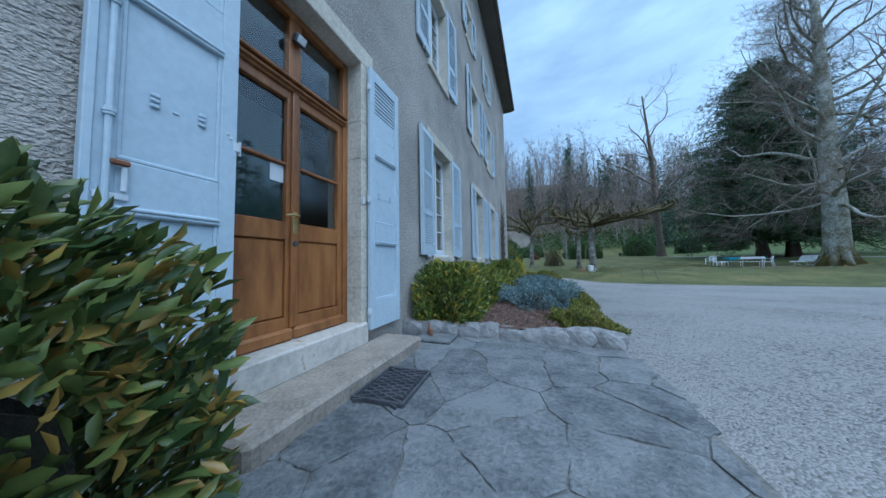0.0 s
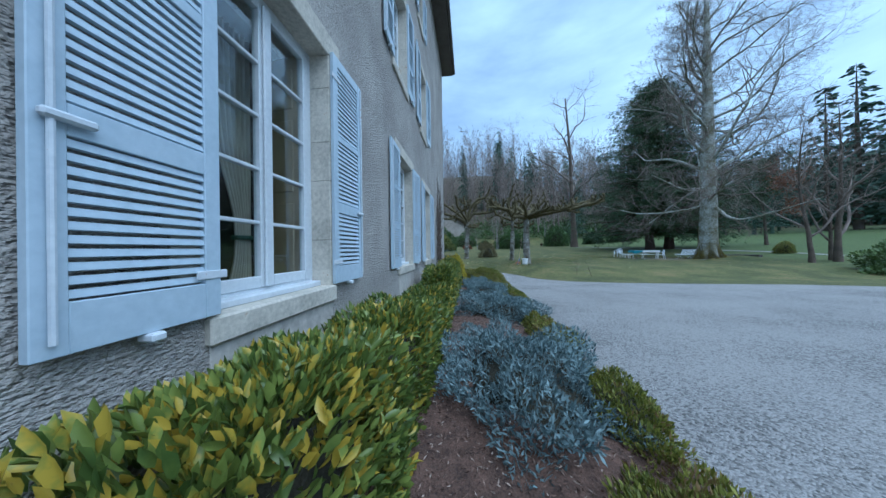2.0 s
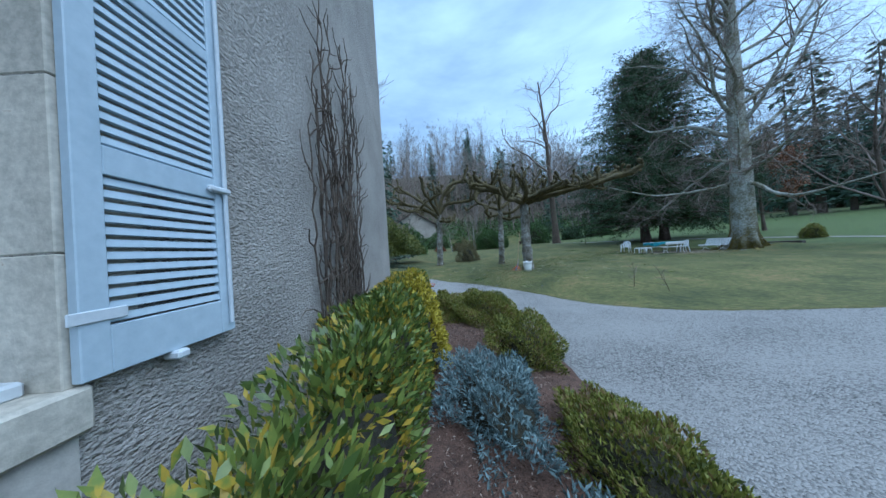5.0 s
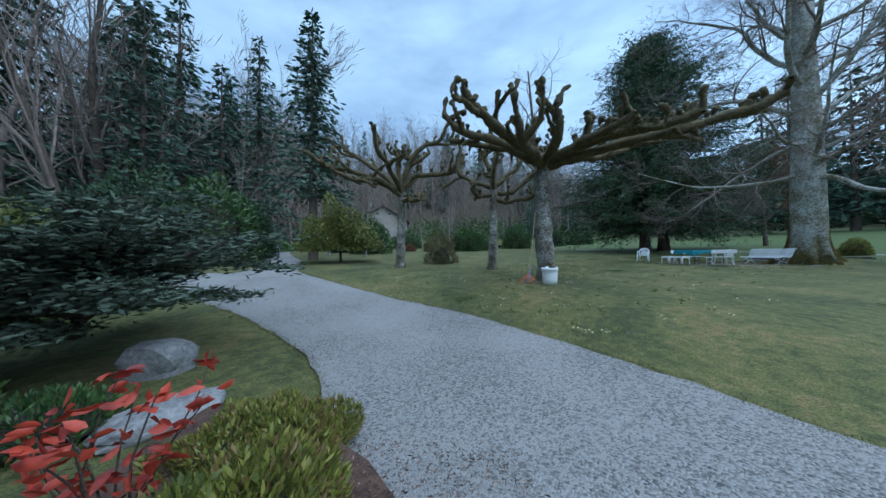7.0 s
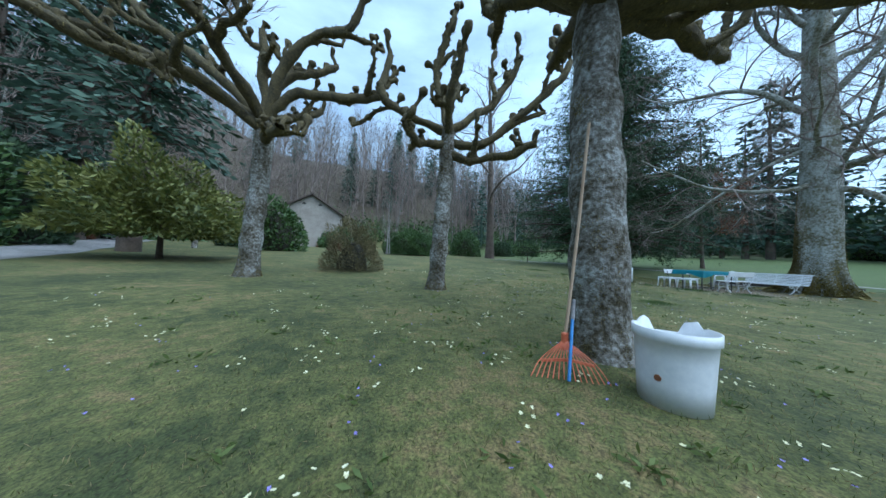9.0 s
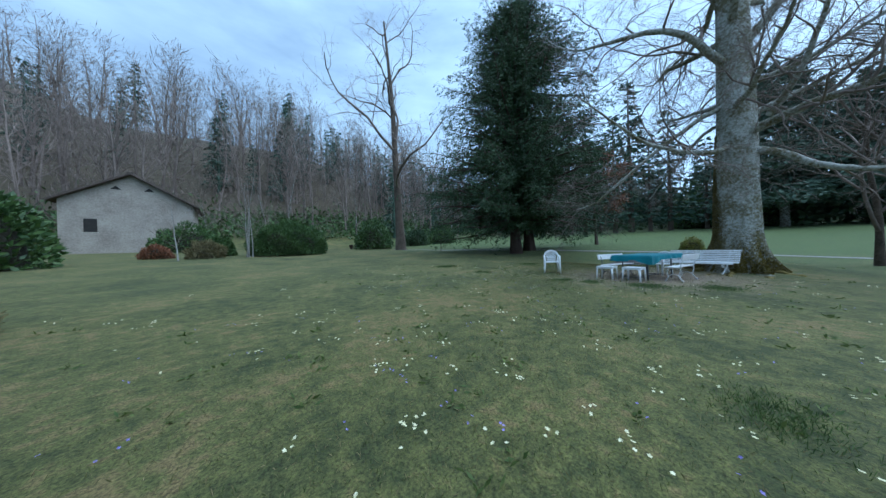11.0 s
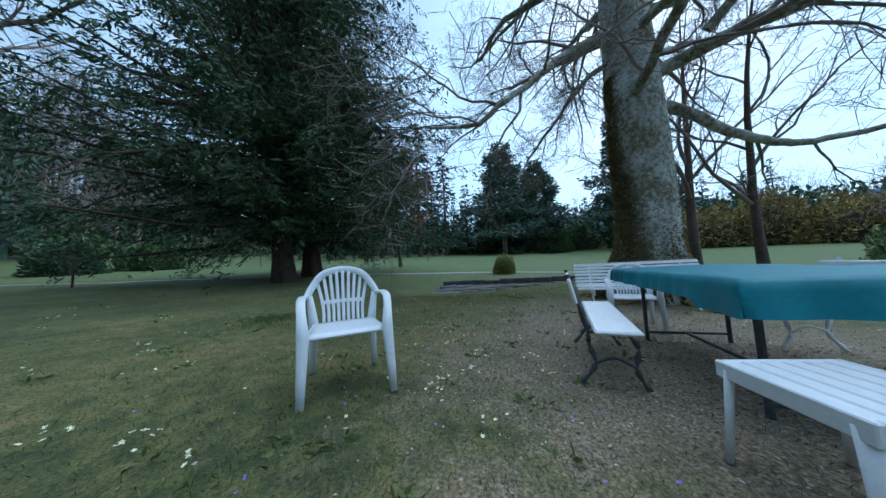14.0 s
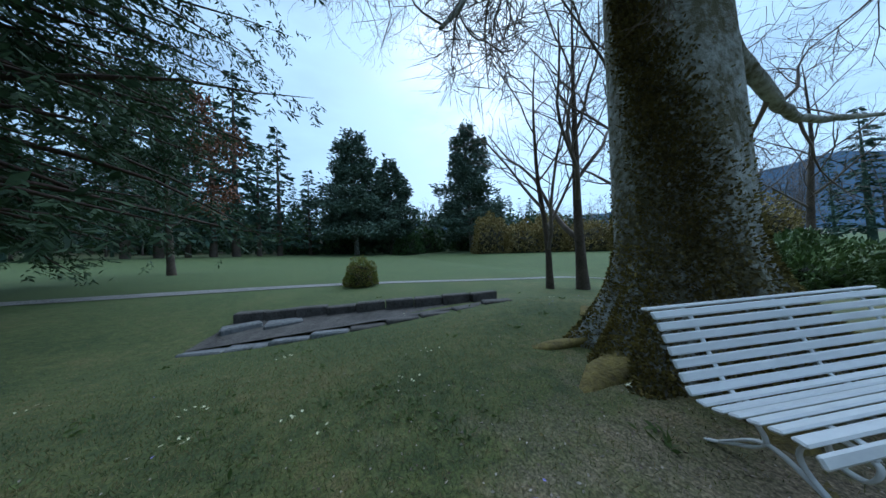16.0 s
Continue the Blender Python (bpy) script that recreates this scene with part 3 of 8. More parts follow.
# ---- house ----
WT, WALL_TOP, Y0, Y1, DEEP = 0.45, 11.0, -14.0, 21.0, 11.0
DOOR = (5.47, 6.78, 0.30, 3.22)
WINS = [(8.78, 9.86, 1.10, 3.24), (12.22, 13.36, 1.10, 3.24), (14.93, 16.04, 1.10, 3.24)]
UPS = [(5.6, 6.7, 4.77, 6.6), (8.72, 9.74, 4.77, 6.6), (11.95, 13.0, 4.77, 6.6), (14.5, 15.5, 4.77, 6.6)]
ATTIC = [(5.7, 6.6, 7.8, 8.9), (8.9, 9.6, 7.8, 8.9), (11.6, 12.3, 7.8, 8.9), (14.4, 15.1, 7.8, 8.9)]
HOLES = [DOOR] + WINS + UPS + ATTIC


def holed_wall(holes):
    """A wall in the plane x = 0 with real openings: blocks between the rows and columns of the holes."""
    bm = bmesh.new()
    ys = sorted({Y0, Y1} | {h[0] for h in holes} | {h[1] for h in holes})
    zs = sorted({-0.8, WALL_TOP} | {h[2] for h in holes} | {h[3] for h in holes})
    solid = {}
    for i in range(len(ys) - 1):
        for j in range(len(zs) - 1):
            cy, cz = (ys[i] + ys[i + 1]) / 2, (zs[j] + zs[j + 1]) / 2
            solid[i, j] = not any(h[0] < cy < h[1] and h[2] < cz < h[3] for h in holes)

    def quad(*c):
        bm.faces.new([bm.verts.new(v) for v in c])

    for (i, j), ok in solid.items():
        if not ok:
            continue
        a, b, c, d = ys[i], ys[i + 1], zs[j], zs[j + 1]
        quad((0, a, c), (0, b, c), (0, b, d), (0, a, d))
        quad((-WT, a, c), (-WT, a, d), (-WT, b, d), (-WT, b, c))
        if not solid.get((i - 1, j), False):
            quad((0, a, c), (0, a, d), (-WT, a, d), (-WT, a, c))
        if not solid.get((i + 1, j), False):
            quad((0, b, c), (-WT, b, c), (-WT, b, d), (0, b, d))
        if not solid.get((i, j - 1), False):
            quad((0, a, c), (-WT, a, c), (-WT, b, c), (0, b, c))
        if not solid.get((i, j + 1), False):
            quad((0, a, d), (0, b, d), (-WT, b, d), (-WT, a, d))
    bmesh.ops.remove_doubles(bm, verts=bm.verts, dist=0.0005)
    return bm


house = empty("manor_house", pose(0, 0, 0), "three-storey manor with grey roughcast walls and pale blue shutters", "house")
part("wall", holed_wall(HOLES), M_WALL, house)
bm = bmesh.new()
add_box(bm, -DEEP, -WT, Y1 - 0.45, Y1 - 0.003, -0.8, WALL_TOP)
add_box(bm, -DEEP, -WT, Y0 + 0.003, Y0 + 0.45, -0.8, WALL_TOP)
add_box(bm, -DEEP - 0.4, -DEEP, Y0, Y1, -0.8, WALL_TOP)
part("wall", bm, M_WALL, house)
# added inner walls and floors; the rooms' dimness is put into their colour
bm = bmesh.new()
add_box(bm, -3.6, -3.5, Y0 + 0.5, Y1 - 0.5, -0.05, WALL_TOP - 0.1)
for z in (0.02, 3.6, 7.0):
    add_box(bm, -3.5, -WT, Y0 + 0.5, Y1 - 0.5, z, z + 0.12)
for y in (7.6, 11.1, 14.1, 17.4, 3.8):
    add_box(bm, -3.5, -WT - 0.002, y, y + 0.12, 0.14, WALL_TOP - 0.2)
part("inner_wall", bm, M_DARK, house, "inner rooms painted near-black for shade")
# roof with a deep boxed eave and a gutter
bm = bmesh.new()
OH = 0.55
v = [bm.verts.new(c) for c in ((OH, Y0 - OH, WALL_TOP + 0.12), (OH, Y1 + OH, WALL_TOP + 0.12), (-DEEP / 2 + 0.0, Y1 - 4.5, WALL_TOP + 4.2), (-DEEP / 2, Y0 + 4.5, WALL_TOP + 4.2),
                               (-DEEP - 0.9, Y0 - OH, WALL_TOP + 0.12), (-DEEP - 0.9, Y1 + OH, WALL_TOP + 0.12))]
for f in ((0, 1, 2, 3), (5, 4, 3, 2), (1, 5, 2), (4, 0, 3)):
    bm.faces.new([v[i] for i in f])
part("roof", bm, M_ROOF, house, "dark tiled hipped roof")
bm = bmesh.new()
add_box(bm, -DEEP - 0.9, OH, Y0 - OH, Y1 + OH, WALL_TOP - 0.10, WALL_TOP + 0.11, 0.02)
part("eave", bm, M_EAVE, house, "brown boxed eave")
pts = [(OH + 0.06, Y0 - OH, WALL_TOP + 0.02), (OH + 0.06, Y1 + OH, WALL_TOP + 0.02)]
V, F = tubes([(pts, [0.075, 0.075])], 10)
put_mesh("gutter", V, F, M_EAVE, house, "dark metal gutter")


def stone_surround(h, sill=True, width=0.2):
    """Dressed limestone jambs, lintel and sill of an opening, a hair proud of the roughcast."""
    a, b, c, d = h
    p = 0.012
    for y0, y1 in ((a - width, a + 0.004), (b - 0.004, b + width)):
        z = c
        k = 0
        while z < d - 0.02:
            zn = min(d, z + (0.42, 0.55, 0.36, 0.5)[k % 4])
            if d - zn < 0.2:
                zn = d
            wob = 0.03 * ((k * 7) % 3)
            lo, hi = (y0 - wob, y1) if y1 < (a + b) / 2 else (y0, y1 + wob)
            part("jamb_stone", box(-0.26, p, lo, hi, z + 0.002, zn - 0.002, 0.004), M_LIME, house)
            z, k = zn, k + 1
    part("lintel", box(-0.26, p + 0.003, a - width, b + width, d - 0.004, d + 0.2, 0.008), M_LIME, house, "pale stone lintel")
    if sill:
        part("sill", box(-0.26, p + 0.03, a - 0.05, b + 0.05, c - 0.14, c + 0.004, 0.012), M_LIME, house, "worn pale stone sill")


def window(h, rows, ground_floor):
    """A two-leaf casement with glazing bars, set back in its opening; curtains and inner shutters behind."""
    a, b, c, d = h
    w = tagged(new("window"), "white casement window with glazing bars and old panes", "window", kind="structure")
    w.matrix_basis = pose(-0.2, a, c)
    W, H = b - a, d - c
    mid = W / 2
    bm = bmesh.new()
    for y0, y1, z0, z1 in ((0.004, 0.06, 0.004, H - 0.004), (W - 0.06, W - 0.004, 0.004, H - 0.004), (0.06, W - 0.06, H - 0.06, H - 0.004), (0.06, W - 0.06, 0.004, 0.07)):
        add_box(bm, -0.03, 0.03, y0, y1, z0, z1, 0.004)
    part("window_frame", bm, M_WIN, w)
    part("window_sill", box(0.0, 0.12, 0.01, W - 0.01, 0.0, 0.05, 0.01), M_WIN, w)
    for y0, y1 in ((0.062, mid - 0.003), (mid + 0.003, W - 0.062)):
        bm = bmesh.new()
        for q in ((y0, y0 + 0.055, 0.072, H - 0.062), (y1 - 0.055, y1, 0.072, H - 0.062), (y0 + 0.055, y1 - 0.055, H - 0.115, H - 0.062), (y0 + 0.055, y1 - 0.055, 0.072, 0.15)):
            add_box(bm, -0.018, 0.036, q[0], q[1], q[2], q[3], 0.004)
        part("casement", bm, M_WIN, w)
        for k in range(1, rows):
            z = 0.15 + (H - 0.265) * k / rows
            part("glazing_bar", box(-0.012, 0.03, y0 + 0.05, y1 - 0.05, z - 0.012, z + 0.012, 0.004), M_WIN, w)
        for k in range(rows):
            z0, z1 = 0.15 + (H - 0.265) * k / rows, 0.15 + (H - 0.265) * (k + 1) / rows
            g = part("pane", box(-0.004, 0.0, y0 + 0.05, y1 - 0.05, z0, z1, 0, pose(0.006, 0, 0, 0, 0, 0)), M_GLASS, w)
            g.visible_shadow = False
    part("centre_bar", box(0.036, 0.06, mid - 0.035, mid + 0.035, 0.075, H - 0.065, 0.008), M_WIN, w)
    if ground_floor:
        # a gathered curtain with its tie, and a panelled inner shutter folded into the splayed reveal
        n, rows_c = 48, 16
        for s0, s1, sgn in ((0.05, 0.40, 1), (W - 0.46, W - 0.10, -1)):
            vv, ff = [], []
            for j in range(rows_c + 1):
                v = j / rows_c
                z = H + 0.1 - (H + 0.75) * v
                wid = 1 - 0.62 * math.exp(-((v - 0.62) / 0.22) ** 2)
                anchor = s0 if sgn > 0 else s1
                for i in range(n + 1):
                    y = s0 + (s1 - s0) * i / n
                    vv.append((-0.52 + 0.028 * math.sin(i * 0.95 + 0.4 * v) * (0.6 + 0.4 * wid), anchor + (y - anchor) * wid, z))
            for j in range(rows_c):
                for i in range(n):
                    k = j * (n + 1) + i
                    ff.append((k, k + n + 1, k + n + 2, k + 1))
            cur = put_mesh("curtain", vv, ff, M_CURT, w, "heavy linen curtain", True)
            zt = H + 0.1 - (H + 0.75) * 0.62
            y0, y1 = (s0 - 0.01, s0 + 0.15) if sgn > 0 else (s1 - 0.15, s1 + 0.01)
            part("curtain_tie", box(-0.562, -0.478, y0, y1, zt - 0.02, zt + 0.02, 0.01), M_TIE, cur, "dark green curtain tie")
        for sgn, y in ((-1, 0.03), (1, W - 0.03)):
            m = pose(-0.05, y, 0.0, 0, 0, 172 if sgn > 0 else -172)
            sh = part("inner_shutter", box(0.0, 0.42, -0.012, 0.012, 0.01, H - 0.01, 0.003, m), M_PANEL, w, "ochre painted inner shutter")
            for z0, z1 in ((0.12, H * 0.36), (H * 0.36 + 0.10, H * 0.72), (H * 0.72 + 0.10, H - 0.12)):
                part("raised_panel", box(0.07, 0.35, -0.022, 0.022, z0, z1, 0.012, m), M_PANEL, sh)
    return w


def slat_shutter(width, height, face=1, label="pale blue louvred wooden shutter folded back on the wall"):
    """Two louvred fields in a stile-and-rail frame, with strap hinges, stay and pin; hinge side at y = 0, seen from the side face (+1 or -1) of x."""
    s = empty("window_shutter", pose(0, 0, 0), label, "shutter", "window shutters")
    t = 0.034
    st, top, mid, bot = 0.075, 0.09, 0.10, 0.16
    zm = height * 0.31
    zu, thin = height * 0.63, 0.055

    def slab(x0, x1, *rest):
        return box(min(face * x0, face * x1), max(face * x0, face * x1), *rest)

    for y0, y1 in ((0, st), (width - st, width)):
        part("stile", slab(0, t, y0, y1, 0, height, 0.003), M_SHUT, s)
    for z0, z1 in ((height - top, height), (zu, zu + thin), (zm, zm + mid), (0, bot)):
        part("rail", slab(0.001, t - 0.001, st, width - st, z0, z1, 0.003), M_SHUT, s)
    me = None
    for z0, z1 in ((bot, zm), (zm + mid, zu), (zu + thin, height - top)):
        n = int((z1 - z0) / 0.041)
        for k in range(n):
            z = z0 + (z1 - z0) * (k + 0.5) / n
            if me is None:
                o = part("slat", box(-0.0075, 0.0075, st - 0.002, width - st + 0.002, -0.0135, 0.0135, 0.0, pose(0, 0, 0, 0, -14 * face, 0)), M_SHUT, s)
                me = o.data
            else:
                o = new("slat", me)
                o.parent = s
            o.location = (face * t / 2, 0, z)
    for z in (0.2, height - 0.22):
        part("hinge", slab(t, t + 0.006, -0.03, 0.12, z - 0.02, z + 0.02, 0.003), M_HINGE, s, "iron strap hinge under old paint")
    bm = bmesh.new()
    bmesh.ops.create_cone(bm, cap_ends=True, segments=8, radius1=0.009, radius2=0.009, depth=height * 0.96, matrix=pose(face * (t + 0.014), width - 0.035, height / 2))
    part("bolt_rod", bm, M_HINGE, s, "long painted bolt rod")
    part("bolt_handle", slab(t + 0.004, t + 0.03, width - 0.13, width - 0.01, zm + 0.03, zm + 0.06, 0.008), M_HINGE, s)
    part("stay_catch", slab(-0.01, t + 0.03, width * 0.45, width * 0.45 + 0.05, -0.035, 0.0, 0.008), M_HINGE, s, "rusty wall catch")
    return s


def door_shutter(width, height, face=1, rod=False):
    """A panelled leaf: two moulded panels, and above them a third whose upper half is louvred; hinge side at y = 0."""
    s = empty("door_shutter", pose(0, 0, 0), "pale blue panelled door shutter folded back on the wall", "shutter", "door shutters")
    t = 0.042
    a, b = 0.085, width - 0.085
    rails = [(0, 0.31), (0.96, 1.17), (1.96, 2.19), (height - 0.13, height)]

    def slab(x0, x1, *rest):
        return box(min(face * x0, face * x1), max(face * x0, face * x1), *rest)

    def drum(r, depth, x, y, z, n=10):
        bm = bmesh.new()
        bmesh.ops.create_cone(bm, cap_ends=True, segments=n, radius1=r, radius2=r, depth=depth, matrix=pose(face * x, y, z))
        return bm

    for y0, y1 in ((0, a), (b, width)):
        part("stile", slab(0, t, y0, y1, 0, height, 0.004), M_SHUT, s)
    for z0, z1 in rails:
        part("rail", slab(0.001, t - 0.001, a, b, z0, z1, 0.004), M_SHUT, s)
    louvre = 2.19 + 0.42 * (rails[3][0] - 2.19)
    for z0, z1 in ((rails[0][1], rails[1][0]), (rails[1][1], rails[2][0]), (rails[2][1], louvre)):
        part("panel_board", slab(0.006, t - 0.016, a - 0.0005, b + 0.0005, z0, z1, 0.0015), M_SHUT, s)
        for y0, y1 in ((a - 0.002, a + 0.018), (b - 0.018, b + 0.002)):
            part("moulding", slab(t - 0.018, t - 0.006, y0, y1, z0, z1, 0.005), M_SHUT, s)
        part("moulding", slab(t - 0.018, t - 0.004, a + 0.0005, b - 0.0005, z0, z0 + 0.022, 0.006), M_SHUT, s)
        if z0 < 2:
            for dz, out_ in ((0.0, 0.016), (0.018, 0.010)):
                part("moulding", slab(t - 0.018, t + out_, a - 0.004, b + 0.004, z1 - 0.018 - dz, z1 + 0.004 - dz, 0.007), M_SHUT, s)
    n = max(6, int((rails[3][0] - louvre) / 0.043))
    me = None
    for k in range(n):
        if me is None:
            o = part("slat", box(-0.0075, 0.0075, a - 0.002, b + 0.002, -0.0135, 0.0135, 0.0, pose(0, 0, 0, 0, -14 * face, 0)), M_SHUT, s)
            me = o.data
        else:
            o = new("slat", me)
            o.parent = s
        o.location = (face * t / 2, 0, louvre + (rails[3][0] - louvre) * (k + 0.5) / n)
    for z in (0.2, 1.42, height - 0.25):
        part("hinge", slab(0.012, t + 0.003, -0.022, 0.02, z - 0.03, z + 0.03, 0.005), M_HINGE, s, "cast iron hinge under old paint")
        part("hinge_knuckle", drum(0.009, 0.085, 0.028, -0.022, z), M_HINGE, s)
    # cast guides of a lost fitting, with a slot and nail heads
    for y in (0.17, width - 0.20):
        for dz in (-0.028, 0.0, 0.024):
            part("boss", slab(t - 0.018, t - 0.002, y - 0.018, y + 0.018, 1.50 + dz - 0.011, 1.50 + dz + 0.011, 0.006), M_SHUT, s)
    part("slot", slab(t - 0.017, t - 0.008, width / 2 - 0.014, width / 2 + 0.012, 1.475, 1.483, 0.002), M_HINGE, s)
    for y, z in ((0.035, 1.46), (0.05, 1.48), (0.12, 0.27), (0.16, 0.27)):
        part("nail_head", slab(t - 0.004, t + 0.005, y - 0.008, y + 0.008, z - 0.008, z + 0.008, 0.003), M_HINGE, s)
    if rod:
        y = width - 0.055
        part("rebate_strip", slab(0.004, t + 0.012, width - 0.018, width + 0.012, 0, height, 0.004), M_SHUT, s)
        part("bolt_rod", drum(0.012, height * 0.95, t + 0.016, y, height / 2), M_SHUT, s, "long painted bolt rod")
        for z in (0.3, 1.36, 1.86, 2.7):
            part("collar", drum(0.019, 0.035, t + 0.016, y, z, 12), M_SHUT, s)
            part("collar", drum(0.022, 0.010, t + 0.016, y, z, 12), M_SHUT, s)
        part("bolt_handle", slab(t + 0.012, t + 0.034, y - 0.065, y - 0.005, 1.135, 1.16, 0.006), M_RUST, s, "rusty bolt handle")
        part("latch_bar", slab(t + 0.01, t + 0.026, y - 0.062, y - 0.042, 1.02, 1.135, 0.006), M_HINGE, s)
        part("keeper", slab(t - 0.004, t + 0.014, y - 0.07, y + 0.03, 0.985, 1.015, 0.004), M_HINGE, s, "rusty keeper")
    return s


for h in WINS:
    stone_surround(h)
    part("apron", box(-0.01, 0.008, h[0] - 0.03, h[1] + 0.03, 0.0, h[2] - 0.142, 0.003), M_PLINTH, house, "smooth lime render under the window")
    window(h, 5, True)
for h in UPS:
    stone_surround(h, True, 0.14)
    window(h, 4, False)
for h in ATTIC:
    stone_surround(h, True, 0.1)
    window(h, 2, False)
stone_surround(DOOR, False, 0.22)

first = {}


def hang(size, h, y, left, lean):
    """Hang a leaf beside its opening; a left leaf is built facing the other way and turned about the upright axis."""
    z = h[2] + 0.015
    m = pose(0.016, y, z, 0, 0, 180 + lean) if left else pose(0.016, y, z, 0, 0, -lean)
    key = size + (left,)
    if key not in first:
        first[key] = slat_shutter(*size, -1 if left else 1)
        first[key].matrix_basis = m
        return first[key]
    return copy_thing(first[key], m)


for hs, size in ((WINS, (0.57, 2.16)), (UPS, (0.54, 1.95)), (ATTIC, (0.42, 1.2))):
    for i, h in enumerate(hs):
        hang(size, h, h[0] - 0.012, True, (2.0, 1, 2.5, 1)[i % 4])
        hang(size, h, h[1] + 0.012, False, (1.5, 3, 1, 2)[i % 4])
ds = door_shutter(0.60, 2.95)
ds.matrix_basis = pose(0.03, DOOR[1] + 0.08, 0.27, 0, 0, -1.0)
dl = door_shutter(0.555, 2.95, -1, True)
dl.matrix_basis = pose(0.03, DOOR[0] + 0.06, 0.28, 0, 0, 180.5)
part("jamb_latch", box(-0.015, 0.03, DOOR[1] + 0.005, DOOR[1] + 0.04, 1.62, 1.70, 0.005), M_HINGE, house, "small iron latch let into the door jamb")

# ---- front door ----
door = tagged(new("door_1"), "varnished oak double door with glazed upper panels, closed", "door", kind="structure")
DX, DA, DB, DC, DD = -0.22, DOOR[0], DOOR[1], DOOR[2] + 0.06, DOOR[3]
TR = DC + 2.12
bm = bmesh.new()
for q in ((DA, DA + 0.07, DC, DD), (DB - 0.07, DB, DC, DD), (DA + 0.07, DB - 0.07, DD - 0.07, DD)):
    add_box(bm, DX - 0.03, DX + 0.05, q[0], q[1], q[2], q[3], 0.006)
part("door_frame", bm, M_DOOR, door)
bm = bmesh.new()
for dx, z0, z1 in ((0.06, TR, TR + 0.12), (0.085, TR + 0.025, TR + 0.05), (0.10, TR + 0.07, TR + 0.10)):
    add_box(bm, DX - 0.03, DX + dx, DA + 0.05, DB - 0.05, z0, z1, 0.008)
part("transom_rail", bm, M_DOOR, door, "moulded oak transom")
DM = (DA + DB) / 2
part("transom_post", box(DX - 0.03, DX + 0.04, DM - 0.06, DM + 0.06, TR + 0.12, DD - 0.07, 0.006), M_DOOR, door)
for y0, y1 in ((DA + 0.07, DM - 0.06), (DM + 0.06, DB - 0.07)):
    g = part("transom_pane", box(DX - 0.004, DX, y0, y1, TR + 0.12, DD - 0.07), M_GLASS, door)
    g.visible_shadow = False
for side, (y0, y1) in enumerate(((DA + 0.072, DM - 0.003), (DM + 0.003, DB - 0.072))):
    bm = bmesh.new()
    for q in ((y0, y0 + 0.06, DC + 0.02, TR), (y1 - 0.06, y1, DC + 0.02, TR), (y0 + 0.06, y1 - 0.06, TR - 0.08, TR), (y0 + 0.06, y1 - 0.06, DC + 0.02, DC + 0.19), (y0 + 0.06, y1 - 0.06, DC + 0.83, DC + 0.98)):
        add_box(bm, DX - 0.02, DX + 0.035, q[0], q[1], q[2], q[3], 0.005)
    leaf = part("door_leaf", bm, M_DOOR, door)
    part("door_panel", box(DX - 0.01, DX + 0.022, y0 + 0.057, y1 - 0.057, DC + 0.187, DC + 0.833, 0.02), M_DOOR, leaf)
    part("glazing_bar", box(DX - 0.012, DX + 0.03, y0 + 0.057, y1 - 0.057, DC + 1.46, DC + 1.485, 0.006), M_DOOR, leaf)
    part("weather_board", box(DX + 0.0, DX + 0.075, y0, y1, DC + 0.0, DC + 0.1, 0.02), M_DOOR, leaf)
    for z0, z1 in ((DC + 0.98, DC + 1.46), (DC + 1.485, TR - 0.08)):
        g = part("pane", box(DX - 0.006, DX - 0.002, y0 + 0.058, y1 - 0.058, z0, z1), M_GLASS, leaf)
        g.visible_shadow = False
part("cover_strip", box(DX + 0.035, DX + 0.06, DM - 0.03, DM + 0.03, DC + 0.1, TR, 0.008), M_DOOR, door)
M_BRASS = surf("brass", (0.45, 0.33, 0.13), (0.6, 0.45, 0.2), 5, 30, 0.35, 0.1, 0.001, metal=1.0)
handle = part("door_handle", box(DX + 0.058, DX + 0.068, DM - 0.02, DM + 0.02, DC + 0.88, DC + 1.07, 0.004), M_BRASS, door, "worn brass lever handle and plate")
V, F = tubes([(curve([(DX + 0.066, DM, DC + 1.03), (DX + 0.11, DM, DC + 1.03), (DX + 0.115, DM - 0.05, DC + 1.035), (DX + 0.11, DM - 0.12, DC + 1.02)], 5), np.full(16, 0.009))], 8)
put_mesh("lever", V, F, M_BRASS, handle, smooth=True)
bm = bmesh.new()
bmesh.ops.create_cone(bm, cap_ends=True, segments=16, radius1=0.024, radius2=0.021, depth=0.014, matrix=pose(DX + 0.064, DM + 0.002, DC + 0.80, 0, 90, 0))
part("lock_plate", bm, M_IRON, door, "round dark lock plate")
note = tagged(part("paper_note", box(DX - 0.001, DX + 0.001, DM - 0.185, DM - 0.068, DC + 1.31, DC + 1.452), M_WIN), "small white paper notice stuck inside the door glass", "notice")
inner = tagged(part("inner_curtain_board", box(-1.5, -1.44, DM + 0.06, DB + 0.5, 0.4, 3.0, 0.01), surf("green grey inner door", (0.10, 0.16, 0.13), (0.14, 0.21, 0.18), 2, 20, 0.7, 0.1, 0.003)), "pale green inner door in the hall behind the glass", "inner door")
lamp = empty("wall_spotlight", pose(DX + 0.05, DM + 0.0, DD - 0.24), "small dark floodlight fixed on the door transom", "lamp")
part("lamp_body", box(0, 0.07, -0.05, 0.05, -0.04, 0.04, 0.012, pose(0, 0, 0, 0, 25, 0)), M_IRON, lamp)
part("lamp_glass", box(0.068, 0.076, -0.04, 0.04, -0.032, 0.032, 0.004, pose(0, 0, 0, 0, 25, 0)), M_WIN, lamp, "frosted lamp glass")
